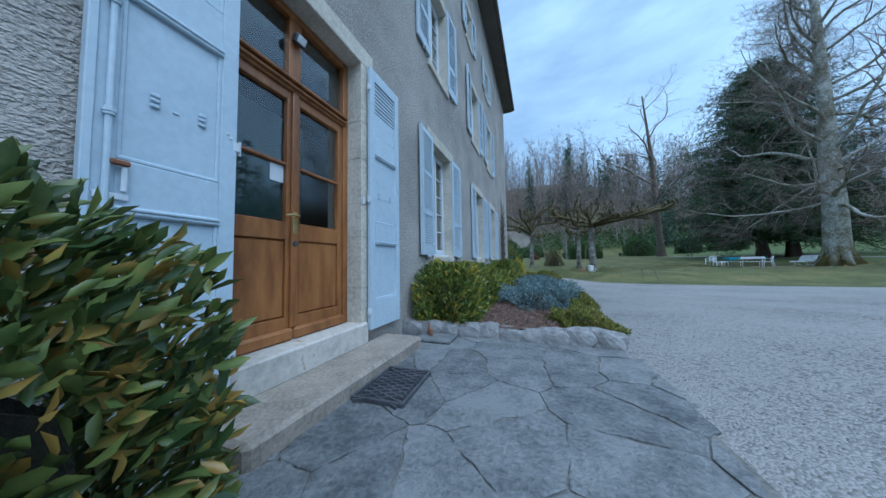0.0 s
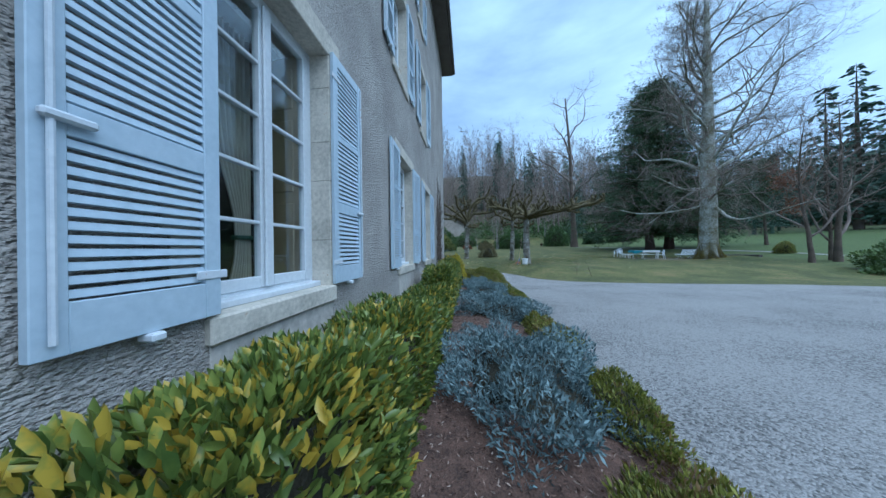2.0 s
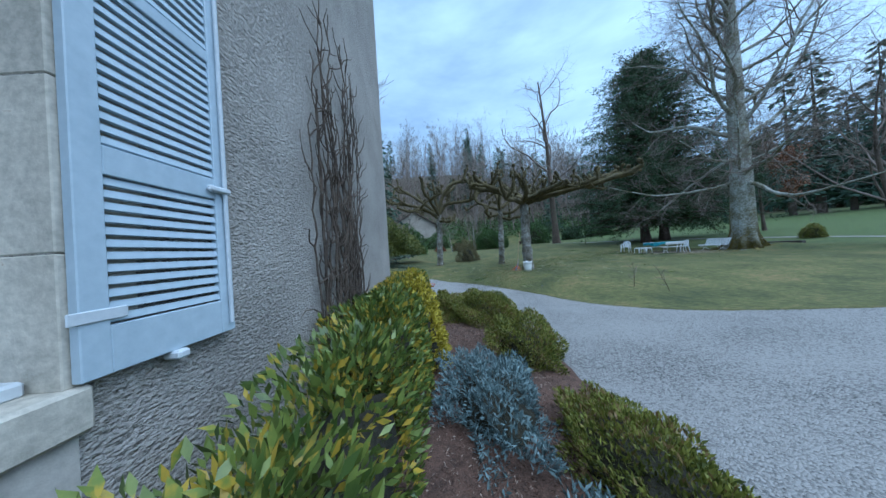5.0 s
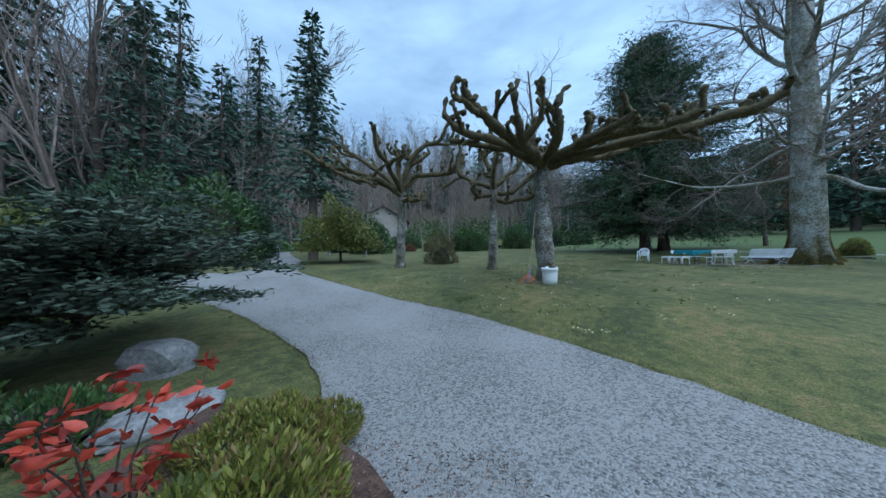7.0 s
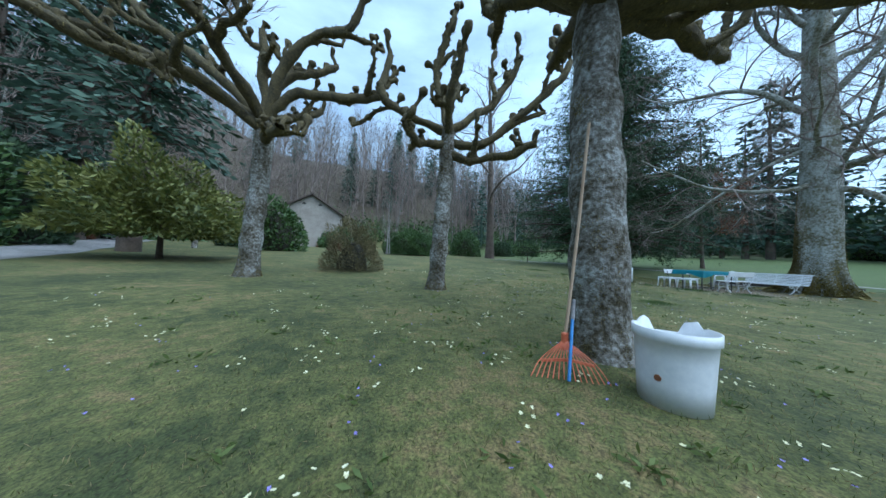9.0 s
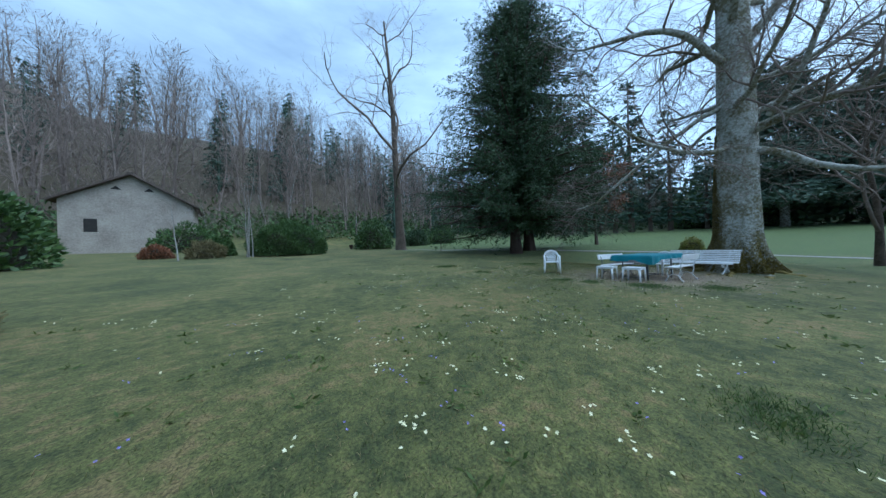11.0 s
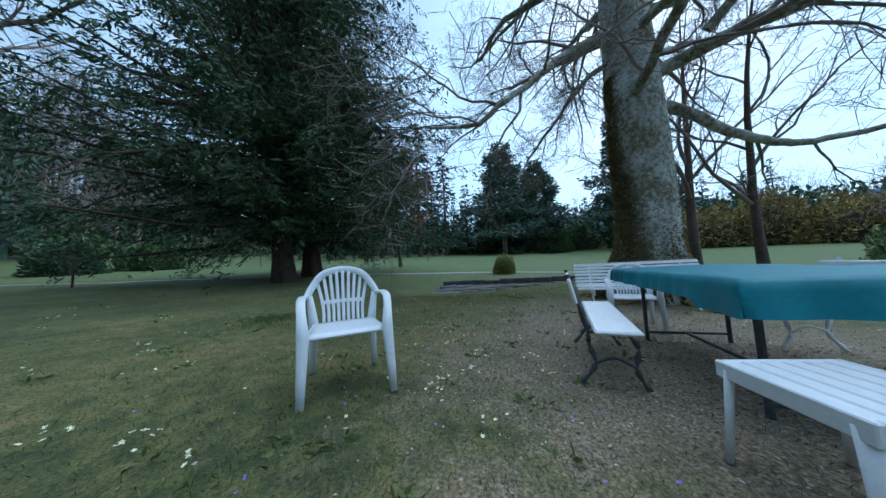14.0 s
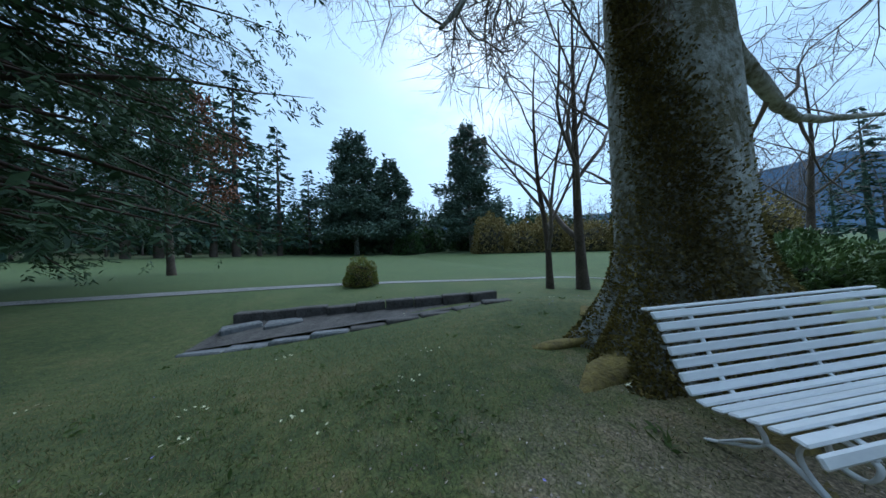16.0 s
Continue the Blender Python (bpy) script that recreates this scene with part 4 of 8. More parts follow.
threshold = tagged(part("threshold", box(-0.3, 0.06, DA - 0.05, DB + 0.06, 0.14, DC + 0.0, 0.015), M_PLINTH), "worn pale limestone threshold under the door", "threshold")
step = tagged(part("door_step", box(0.015, 0.50, 5.35, 7.22, 0.0, 0.15, 0.025), M_STEP), "broad worn stone doorstep", "step")

# ---- plants: generators ----


def unit(v):
    v = np.asarray(v, float)
    return v / (np.linalg.norm(v) + 1e-9)


def swing(d, angle, spin):
    """The direction d turned away by angle, round itself by spin (radians)."""
    a = unit(np.cross(d, (0.0, 0.0, 1.0) if abs(d[2]) < 0.95 else (1.0, 0.0, 0.0)))
    b = np.cross(d, a)
    return unit(d * math.cos(angle) + (a * math.cos(spin) + b * math.sin(spin)) * math.sin(angle))


def stem(p, d, length, r0, r1, n, wander, lift):
    pts, d = [np.array(p, float)], unit(d)
    for _ in range(n):
        d = unit(d + rng.normal(0, wander, 3) + np.array([0, 0, lift]))
        pts.append(pts[-1] + d * length / n)
    return np.array(pts), np.linspace(r0, r1, n + 1)


def branching(out, pts, rad, level, spec):
    """Side branches of a stem, and theirs: spec has, per level, (count, from, angle, length, thickness, wander, lift, segments)."""
    if level >= len(spec):
        return
    count, start, angle, lf, rf, wander, lift, seg = spec[level]
    total = np.linalg.norm(np.diff(pts, axis=0), axis=1).sum()
    n = len(pts) - 1
    spin = rnd(0, 6.28)
    for k in range(count):
        t = start + (1 - start) * (k + rnd(0.1, 0.9)) / count
        i = min(int(t * n), n - 1)
        f = t * n - i
        p = pts[i] * (1 - f) + pts[i + 1] * f
        d = unit(pts[i + 1] - pts[i])
        spin += 2.4 + rnd(-0.5, 0.5)
        nd = swing(d, radians(angle * rnd(0.75, 1.25)), spin)
        r = rad[i] * rf * rnd(0.8, 1.1)
        L = total * lf * (1.15 - 0.65 * t) * rnd(0.75, 1.2)
        q, rr = stem(p, nd, L, r, max(r * 0.22, 0.005), seg, wander, lift)
        out.setdefault(level, []).append((q, rr))
        branching(out, q, rr, level + 1, spec)


def bare_tree(height, radius, spec, trunk_top=0.25, lean=(0, 0, 1), wander=0.03, sides=(12, 6, 4, 3, 3)):
    """Trunk and crown arrays of a leafless tree at the origin."""
    out = {}
    q, r = stem((0, 0, -0.15), lean, height, radius, radius * trunk_top, 14, wander, 0.03)
    branching(out, q, r, 0, spec)
    trunk = tubes([(q, r * np.r_[1.35, 1.1, np.ones(len(r) - 2)])], sides[0])
    V, F, base = [], [], 0
    for lv, lines in out.items():
        v, f = tubes(lines, sides[min(lv + 1, len(sides) - 1)])
        V.append(v), F.append(f + base)
        base += len(v)
    return trunk, (np.concatenate(V), np.concatenate(F)), out


def conifer(height, radius, layers, per, blade, low=0.12, droop=0.25, bw=0.35, bare=0.0, top=0.06):
    """Trunk and foliage arrays: whorls of drooping boughs, each hung with sprays of needles."""
    trunk = tubes([(np.array([(0, 0, -0.2), (0, 0, height * 0.5), (0, 0, height)]), [height * 0.018 + 0.05, height * 0.011, 0.02])], 8)
    P, D, Ln, lines = [], [], [], []
    for k in range(layers):
        t = (k + rnd(0, 1)) / layers
        z = height * (low + (1 - low) * t)
        R = radius * ((1 - t) ** 0.8 + top) * rnd(0.72, 1.12)
        for j in range(per):
            a = rnd(0, 6.283)
            n = max(3, int(R / blade * 2.6))
            s = (np.arange(n) + 0.5 + rng.uniform(-0.4, 0.4, n)) / n
            s = bare + (1 - bare) * s
            zz = z + R * (0.12 * s - droop * s ** 2)
            side = rng.normal(0, 0.12 * R + 0.05, n) * (0.3 + s)
            p = np.stack([np.cos(a) * R * s - np.sin(a) * side, np.sin(a) * R * s + np.cos(a) * side, zz + rng.normal(0, 0.04 * R, n)], 1)
            d = np.stack([np.cos(a) + rng.normal(0, 0.5, n), np.sin(a) + rng.normal(0, 0.5, n), rng.normal(-droop * 1.1, 0.25, n)], 1)
            P.append(p), D.append(d), Ln.append(np.full(n, blade) * rng.uniform(0.7, 1.35, n))
            lines.append((np.array([(0, 0, z), (np.cos(a) * R * 0.5, np.sin(a) * R * 0.5, z + R * 0.02), (np.cos(a) * R * 0.9, np.sin(a) * R * 0.9, z - droop * R * 0.7)]), [0.012 * R + 0.01, 0.008 * R, 0.004]))
    L = np.concatenate(Ln)
    leaves = blades(np.concatenate(P), np.concatenate(D), L, L * bw)
    return trunk, leaves, tubes(lines, 3)


def plant_tree(name, label, x, y, trunk, crown, bark, leaf, group="", turn=0.0, scale=1.0, boughs=None, twig=None, plan=True):
    if plan:
        x, y = map(float, park(x, y))
    t = empty(name, pose(x, y, gz(x, y), 0, 0, turn) @ Matrix.Scale(scale, 4), label, "tree", group)
    put_mesh("trunk", trunk[0], trunk[1], bark, t, smooth=True)
    put_mesh("crown", crown[0], crown[1], leaf, t)
    if boughs is not None:
        put_mesh("branchwork", boughs[0], boughs[1], twig or bark, t)["kind"] = "stuff"
    return t


def shell(n, rx, ry, h, power, lump=0.12, inset=0.25):
    """Points over a rounded, lumpy mound with its base at z = 0, and the outward directions there."""
    d = rng.normal(size=(n, 3))
    d[:, 2] = np.abs(d[:, 2]) * 0.9 + rng.uniform(-0.15, 0.1, n)
    d /= np.linalg.norm(d, axis=1, keepdims=True)
    k = (np.abs(d) ** power).sum(1) ** (-1 / power)
    ph = rng.uniform(0, 6.28, 6)
    bumps = 1 + lump * (np.sin(5 * d[:, 0] + ph[0] + 3 * d[:, 1]) * np.sin(6 * d[:, 1] + ph[1]) + 0.6 * np.sin(9 * d[:, 2] + ph[2] + 7 * d[:, 0]))
    r = (k * bumps * (1 - inset * rng.random(n) ** 2.2))[:, None]
    p = d * r * np.array([rx, ry, h])
    p[:, 2] = np.maximum(p[:, 2], 0.02 * rng.random(n))
    nrm = d / np.array([rx, ry, h])
    return p, nrm / np.linalg.norm(nrm, axis=1, keepdims=True)


# an added opaque lump that blocks light and view through a shrub
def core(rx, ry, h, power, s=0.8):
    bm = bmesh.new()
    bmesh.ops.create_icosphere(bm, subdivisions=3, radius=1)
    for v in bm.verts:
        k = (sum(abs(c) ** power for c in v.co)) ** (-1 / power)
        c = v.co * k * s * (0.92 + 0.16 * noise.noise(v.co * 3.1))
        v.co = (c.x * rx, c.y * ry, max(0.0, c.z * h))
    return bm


# near-black, so the shade inside the foliage is put into the core's colour
M_CORE = surf("painted inner shade", (0.012, 0.014, 0.008), (0.04, 0.036, 0.022), 6, 40, 0.95, 0.8, 0.03, coords="World")


def shrub(name, label, category, x, y, rx, ry, h, n, leaf, width, material, power=2.2, up=0.5, loose=0.6, group="", z=None, turn=0.0, lump=0.12, fold=0.15, trim=0.8, stem_n=14, oval=False):
    s = empty(name, pose(x, y, gz(x, y) + (0.03 if z is None else z), 0, 0, turn), label, category, group)
    p, nr = shell(n, rx, ry, h, power, lump)
    d = nr + np.array([0, 0, up]) + rng.normal(0, loose, p.shape)
    L = leaf * rng.uniform(0.65, 1.3, n)
    V, F = leaves(p, d, L, L * width) if oval else blades(p, d, L, L * width, fold=fold)
    put_mesh("foliage", V, F, material, s)
    part("shade_core", core(rx, ry, h, power, trim), M_CORE, s)
    lines = []
    for _ in range(stem_n):
        a = rnd(0, 6.28)
        q, r = stem((0, 0, 0), (math.cos(a) * rx, math.sin(a) * ry, h * 0.8), min(rx, ry, h) * 1.1, 0.012, 0.004, 4, 0.15, 0.1)
        lines.append((q, r))
    V, F = tubes(lines, 4)
    put_mesh("stemwork", V, F, M_BARK2, s)["kind"] = "stuff"
    return s


M_BRUSH2 = surf("dark hedge leaf", (0.094, 0.121, 0.042), (0.291, 0.333, 0.114), 1.2, 9, 0.7, 0, coords="World", per="island", vary=0.6)

# ---- planting along the house ----
HEDGE = [(8.55, 0.92), (9.95, 0.84), (11.2, 0.62), (12.4, 0.66), (13.5, 0.98), (14.4, 0.82), (15.5, 0.90), (16.75, 0.92), (18.15, 0.96), (19.5, 0.98), (20.7, 1.0), (21.5, 0.96)]
for y, top in HEDGE:
    near, end = y < 15 or y > 18, y > 18.8
    shrub("hedge_shrub", "clipped evergreen laurel shrub with yellowing leaves against the wall", "hedge", 0.44 if end else 0.58 if 13 < y < 17 else 0.48, y, 0.40 if end else 0.35 if 13 < y < 17 else 0.45, 0.6 if y > 21 or y == 13.5 else 0.78, top - 0.05 - gz(0.45, y), 12000 if end else 9000 if y < 9 else 5600 if near else 3600,
          0.058 if end else 0.075, 0.36, M_YLAUREL if end else M_LAUREL, 6.0, 0.75, 0.55, "hedge along the wall", 0.05, lump=0.05, oval=near, trim=0.66)
shrub("laurel_bush", "dense glossy laurel bush with a few yellow leaves beside the door", "bush", 0.68, 4.48, 0.40, 0.50, 1.02, 8600, 0.074, 0.34, M_BUSH, 6.0, 0.5, 0.6, lump=0.10, oval=True, trim=0.74)
JUN = [(1.8, 10.2, 0.78, 1.0, 0.44), (1.9, 13.2, 0.85, 0.78, 0.44), (1.75, 15.65, 0.7, 0.75, 0.46), (1.6, 17.8, 0.5, 0.9, 0.45)]
for x, y, rx, ry, h in JUN:
    shrub("juniper", "spreading blue-grey juniper in the planting bed", "juniper", x, y, rx, ry, h, int(13000 * rx * ry / 0.6), 0.06, 0.24, M_JUNI, 2.0, 0.45, 1.0, "junipers in the bed", 0.05, lump=0.34, fold=0.25)
GOLD = [(2.28, 8.55, 0.42, 0.6, 0.24), (2.5, 9.9, 0.26, 0.6, 0.2), (2.5, 11.6, 0.3, 0.7, 0.26), (2.5, 12.5, 0.26, 0.4, 0.2), (2.6, 15.4, 0.36, 0.7, 0.34), (2.4, 16.9, 0.42, 0.8, 0.42), (2.4, 19.3, 0.52, 0.8, 0.55)]
for x, y, rx, ry, h in GOLD:
    shrub("edging_shrub", "low yellow-green creeping shrub at the gravel edge", "shrub", x, y, rx, ry, h, int(6500 * rx * ry / 0.2), 0.045, 0.34, M_GOLD, 2.0, 0.7, 0.6, "edging shrubs", 0.04, lump=0.22)
shrub("box_mound", "broad rounded yellow-green shrub at the end of the bed", "shrub", 2.05, 21.65, 0.92, 0.95, 0.66, 34000, 0.055, 0.28, M_GOLD, 2.2, 0.7, 0.8, z=0.05, lump=0.2, trim=0.7)
shrub("low_shrub", "low round green shrub behind the bed's end", "shrub", 1.1, 23.2, 0.46, 0.55, 0.50, 9000, 0.06, 0.3, M_GOLD, 2.2, 0.7, 0.6, "low shrubs at the corner", 0.04, lump=0.16)
shrub("low_shrub", "spreading yellow-green shrub at the corner of the bed", "shrub", 0.78, 24.1, 0.55, 0.5, 0.26, 11000, 0.055, 0.3, M_GOLD, 2.2, 0.7, 0.6, "low shrubs at the corner", 0.04, lump=0.2)
shrub("golden_bush", "bright golden-leaved bush by the wall", "bush", 0.75, 18.9, 0.42, 0.5, 1.25, 3600, 0.07, 0.45, M_YELLOW, 2.2, 0.5, 0.7, z=0.08)
red = empty("red_leaved_shrub", pose(0.42, 23.55, gz(0.42, 23.55) + 0.03), "thin shrub with crimson spring leaves", "shrub")
lines, tips = [], []
for k in range(11):
    a = rnd(0, 6.28)
    q, r = stem((0, 0, 0), (math.cos(a) * 0.45, math.sin(a) * 0.3, 1), 0.85 * rnd(0.7, 1.1), 0.008, 0.003, 6, 0.12, 0.05)
    lines.append((q, r))
    tips += [q[i] for i in (3, 4, 5, 6, 6)]
V, F = tubes(lines, 5)
put_mesh("stemwork", V, F, M_BARK2, red)["kind"] = "stuff"
tips = np.repeat(np.array(tips), 3, axis=0)
V, F = leaves(tips + rng.normal(0, 0.02, tips.shape), rng.normal(0, 1, tips.shape) * (1, 1, 0.5), rng.uniform(0.06, 0.11, len(tips)), 0.04)
put_mesh("foliage", V, F, M_RED, red)
# a dark clipped hedge beyond the house
shrub("clipped_hedge", "long dark clipped hedge beyond the house corner", "hedge", -8.6, 28.6, 3.2, 1.1, 2.6, 19000, 0.15, 0.5, M_BRUSH2, 5.0, 0.4, 0.6, turn=-20, lump=0.04)
# bare wisteria stems climbing the corner
vine = empty("climbing_vine", pose(0.02, 18.2, -0.2), "leafless climbing vine with tangled brown stems on the wall", "climber")
lines = []
for k in range(26):
    y, z = rnd(-0.55, 0.55), 0.0
    pts = []
    top, drift = rnd(2.2, 4.6), 0.0
    while z < top:
        pts.append((0.03 + 0.03 * rnd(0, 1), y, z))
        drift = 0.75 * drift + rnd(-0.022, 0.023)
        y += drift
        z += 0.11
    V, F = tubes([(np.array(pts), np.linspace(rnd(0.011, 0.022), 0.005, len(pts)))], 6)
    put_mesh("vine_stem", V, F, M_BARK2, vine, smooth=True)
    for i in range(4, len(pts) - 1, 3):
        q, r = stem(pts[i], (0.1, rnd(-1, 1), 0.5), 0.4, 0.008, 0.003, 4, 0.25, 0.05)
        q[:, 0] = np.clip(q[:, 0], 0.015, 0.12)
        lines.append((q, r))
V, F = tubes(lines, 5)
put_mesh("twigwork", V, F, M_BARK2, vine, smooth=True)["kind"] = "stuff"

# ---- rockery with spreading conifer at the end of the house ----
def rock(x, y, sx, sy, sz, seed, name="garden_rock", label="pale rounded boulder in the rockery", material=None, turn=0.0):
    bm = bmesh.new()
    bmesh.ops.create_icosphere(bm, subdivisions=3, radius=1)
    for v in bm.verts:
        n = noise.noise(v.co * 1.3 + Vector((seed, seed * 2.1, 0))) * 0.35 + noise.noise(v.co * 4 + Vector((seed, 0, 0))) * 0.07
        c = v.co * (1 + n)
        k = max(abs(c.x), abs(c.y), abs(c.z), 0.72)
        c = c * (0.72 / k) ** 0.6
        v.co = (c.x * sx, c.y * sy, c.z * sz)
    ob = part(name, bm, material or M_ROCK)
    ob.matrix_basis = pose(x, y, gz(x, y) + sz * 0.35, 0, 0, turn)
    return tagged(ob, label, "rock", "rockery stones")


for i, (x, y, a, b, c) in enumerate([(-1.42, 25.85, 0.40, 0.30, 0.34), (-0.40, 24.75, 0.50, 0.30, 0.12)]):
    rock(x, y, a, b, c, 3.1 * i + 1, turn=40 * i)
con = empty("spreading_conifer", pose(-3.0, 26.4, gz(-3.0, 26.4)) @ Matrix.Scale(1.3, 4), "dark spreading conifer with layered boughs over the rockery", "conifer")
lines, P, D = [], [], []
for k in range(48):
    a = rnd(0, 6.28)
    z0 = rnd(0.3, 1.25)
    R = rnd(1.0, 2.55 - 0.5 * z0)
    q, r = stem((0, 0, z0 * 0.9), (math.cos(a), math.sin(a), 0.05 + 0.30 * z0), R, 0.05, 0.01, 7, 0.13, -0.015)
    lines.append((q, r))
    for i in range(2, 8):
        m = 170
        pts = q[i] + rng.normal(0, (0.17, 0.17, 0.028), (m, 3))
        P.append(pts)
        D.append(np.stack([np.cos(a) + rng.normal(0, 0.7, m), np.sin(a) + rng.normal(0, 0.7, m), rng.normal(0.1, 0.18, m)], 1))
V, F = tubes(lines, 6)
put_mesh("branchwork", V, F, M_BARK2, con, smooth=True)["kind"] = "stuff"
P, D = np.concatenate(P), np.concatenate(D)
V, F = blades(P, D, rng.uniform(0.06, 0.12, len(P)), 0.028)
put_mesh("foliage", V, F, surf("grey green conifer spray", (0.038, 0.059, 0.041), (0.115, 0.149, 0.101), 1.5, 9, 0.8, 0, coords="World", per="island", vary=0.5), con)
shrub("rockery_plant", "low green perennial among the rocks", "plant", -1.2, 24.6, 0.5, 0.4, 0.3, 1500, 0.08, 0.3, M_DKGREEN, 2, 0.8, 0.6, "rockery plants")
shrub("rockery_plant", "low green perennial among the rocks", "plant", -3.1, 25.0, 0.8, 0.5, 0.45, 1800, 0.08, 0.3, M_DKGREEN, 2, 0.8, 0.6, "rockery plants")

# ---- pollarded plane trees on the lawn ----
M_PELT = surf("brown moss", (0.085, 0.07, 0.028), (0.21, 0.17, 0.06), 3, 20, 0.95, 0, coords="World", per="island", vary=0.6)
M_YMOSS = surf("yellow moss", (0.09, 0.078, 0.022), (0.27, 0.215, 0.055), 2, 18, 0.95, 0, coords="World", per="island", vary=0.6)
def pollard(x, y, fork, r, limbs, label, stout=1.0):
    """A pollard: limbs by compass angle, each a line of (reach, height), with clubbed shoots."""
    t = empty("pollarded_plane", pose(x, y, gz(x, y)), label, "tree", "pollarded trees on the lawn")
    q, rr = stem((0, 0, -0.1), (rnd(-0.04, 0.04), rnd(-0.04, 0.04), 1), fork + 0.1, r, r * 0.78, 24, 0.006, 0.03)
    rr = rr * (1 + 0.06 * np.sin(np.arange(25) * 1.3))
    rr[0] *= 1.45
    rr[1] *= 1.12
    V, F = tubes([(q, rr)], 14)
    V = V + 0.012 * np.sin(V * 17.0 + V[:, [2, 0, 1]] * 9) + 0.008 * np.sin(V[:, [1, 2, 0]] * 37.0)
    put_mesh("trunk", V, F, M_BARK, t, smooth=True)
    m = int(20000 * r)
    za = np.r_[rng.uniform(0, fork, m), rng.exponential(0.16, m)]
    aa = np.r_[radians(205) + 0.5 * np.sin(za[:m] * 2.1) + rng.normal(0, 0.5, m), rng.uniform(0, 6.283, m)]
    c3 = np.stack([np.interp(za, q[:, 2], q[:, j]) for j in range(3)], 1)
    out_ = np.stack([np.cos(aa), np.sin(aa), 0 * aa], 1)
    V, F = blades(c3 + out_ * (np.interp(za, q[:, 2], rr) - 0.012)[:, None], out_ * 0.3 + rng.normal(0, 0.5, c3.shape) + (0, 0, 0.3), rng.uniform(0.010, 0.024, len(za)), 0.013)
    put_mesh("moss_pelt", V, F, M_PELT, t, "brown moss on the trunk")["kind"] = "stuff"
    for a, line in limbs:
        ca, sa = math.cos(radians(a)), math.sin(radians(a))
        ctrl = [(ca * u + np.interp(z, q[:, 2], q[:, 0]) * (u < 0.1), sa * u + np.interp(z, q[:, 2], q[:, 1]) * (u < 0.1), z) for u, z in line]
        p = curve(ctrl, 5)
        p[2:] = p[2:] + np.cumsum(rng.normal(0, 0.03, p[2:].shape), axis=0)
        L = float(np.linalg.norm(np.diff(p, axis=0), axis=1).sum())
        lr = np.linspace(r * 0.42 * stout, 0.078 * stout, len(p)) * (1 + 0.14 * np.sin(np.arange(len(p)) * 1.9 + a))
        shoots = []
        arms = [(p, lr)]
        for i in (int(len(p) * 0.4), int(len(p) * 0.65)):
            u = unit(p[i + 1] - p[i])
            w, wr = stem(p[i], u + rng.normal(0, 0.6, 3) * (1, 1, 0.5) + (0, 0, 0.1), min(1.5, L * rnd(0.25, 0.42)), lr[i] * 0.75, 0.05, 7, 0.24, 0.04)
            arms.append((w, wr))
        for q2, qr in arms:
            for i in range(2, len(q2)):
                last = i == len(q2) - 1
                if not last and rnd(0, 1) < 0.62:
                    continue
                if len(q2) > 8 and i < len(q2) * 0.3:
                    continue
                s, sr = stem(q2[i], (rnd(-0.5, 0.5), rnd(-0.5, 0.5), 1.0), rnd(0.14, 0.42) * (1.4 if last else 1), max(0.04, min(0.09, qr[i] * 0.7)), 0.045, 5, 0.26, 0.14)
                head = rnd(0.075, 0.115)
                sr[-2:] = head * rnd(0.7, 0.9), head
                shoots.append((np.vstack([s, s[-1] + (s[-1] - s[-2]) * 0.6, s[-1] + (s[-1] - s[-2]) * 0.95]), np.r_[sr, head * 0.8, 0.03]))
        limb = None
        fur = []
        for kind, group in (("limb", arms[:1]), ("side_limb", arms[1:]), ("shoot", shoots)):
            for line in group:
                V, F = tubes([line], 8)
                V = V + 0.017 * np.sin(V * 27.0 + V[:, [2, 0, 1]] * 11) + 0.010 * np.sin(V[:, [1, 2, 0]] * 57.0)
                o = put_mesh(kind, V, F, M_MOSSY, limb or t, smooth=True)
                limb = limb or o
                if kind != "shoot":
                    fur.append(V[rng.integers(len(V), size=700)])
        fur = np.concatenate(fur) + rng.normal(0, 0.008, (700 * len(fur), 3))
        V, F = blades(fur, rng.normal(0, 0.6, fur.shape) + (0, 0, 0.35), rng.uniform(0.018, 0.04, len(fur)), 0.02)
        put_mesh("moss_fur", V, F, M_PELT, limb, "brown moss along the limb")["kind"] = "stuff"
    return t


pollard(1.05, 36.45, 4.2, 0.26, [(-10, [(0, 4.1), (0.8, 5.0), (2.0, 5.1), (3.0, 5.1), (3.15, 5.8)]), (-30, [(0, 4.2), (0.6, 5.6), (1.3, 6.5), (2.1, 6.7), (2.7, 7.4)]), (20, [(0, 4.2), (0.5, 5.5), (1.3, 6.3), (2.0, 6.9)]),
                                 (-165, [(0, 4.1), (1.5, 4.9), (2.6, 5.1), (3.6, 5.3), (4.5, 5.8)]), (-140, [(0, 3.9), (1.3, 4.6), (2.5, 4.4), (3.7, 4.6)]), (170, [(0, 4.2), (1.2, 5.3), (2.3, 6.1), (3.2, 6.9)]),
                                 (100, [(0, 4.2), (0.3, 5.8), (0.5, 7.0)]), (60, [(0, 4.1), (1.2, 5.0), (2.2, 5.8)]), (-60, [(0, 3.7), (0.8, 3.6), (1.9, 3.4)]), (-110, [(0, 4.1), (1.2, 5.0), (2.3, 5.5), (2.9, 6.3)])],
        "pollarded plane tree with mossy knuckled limbs", 1.25)
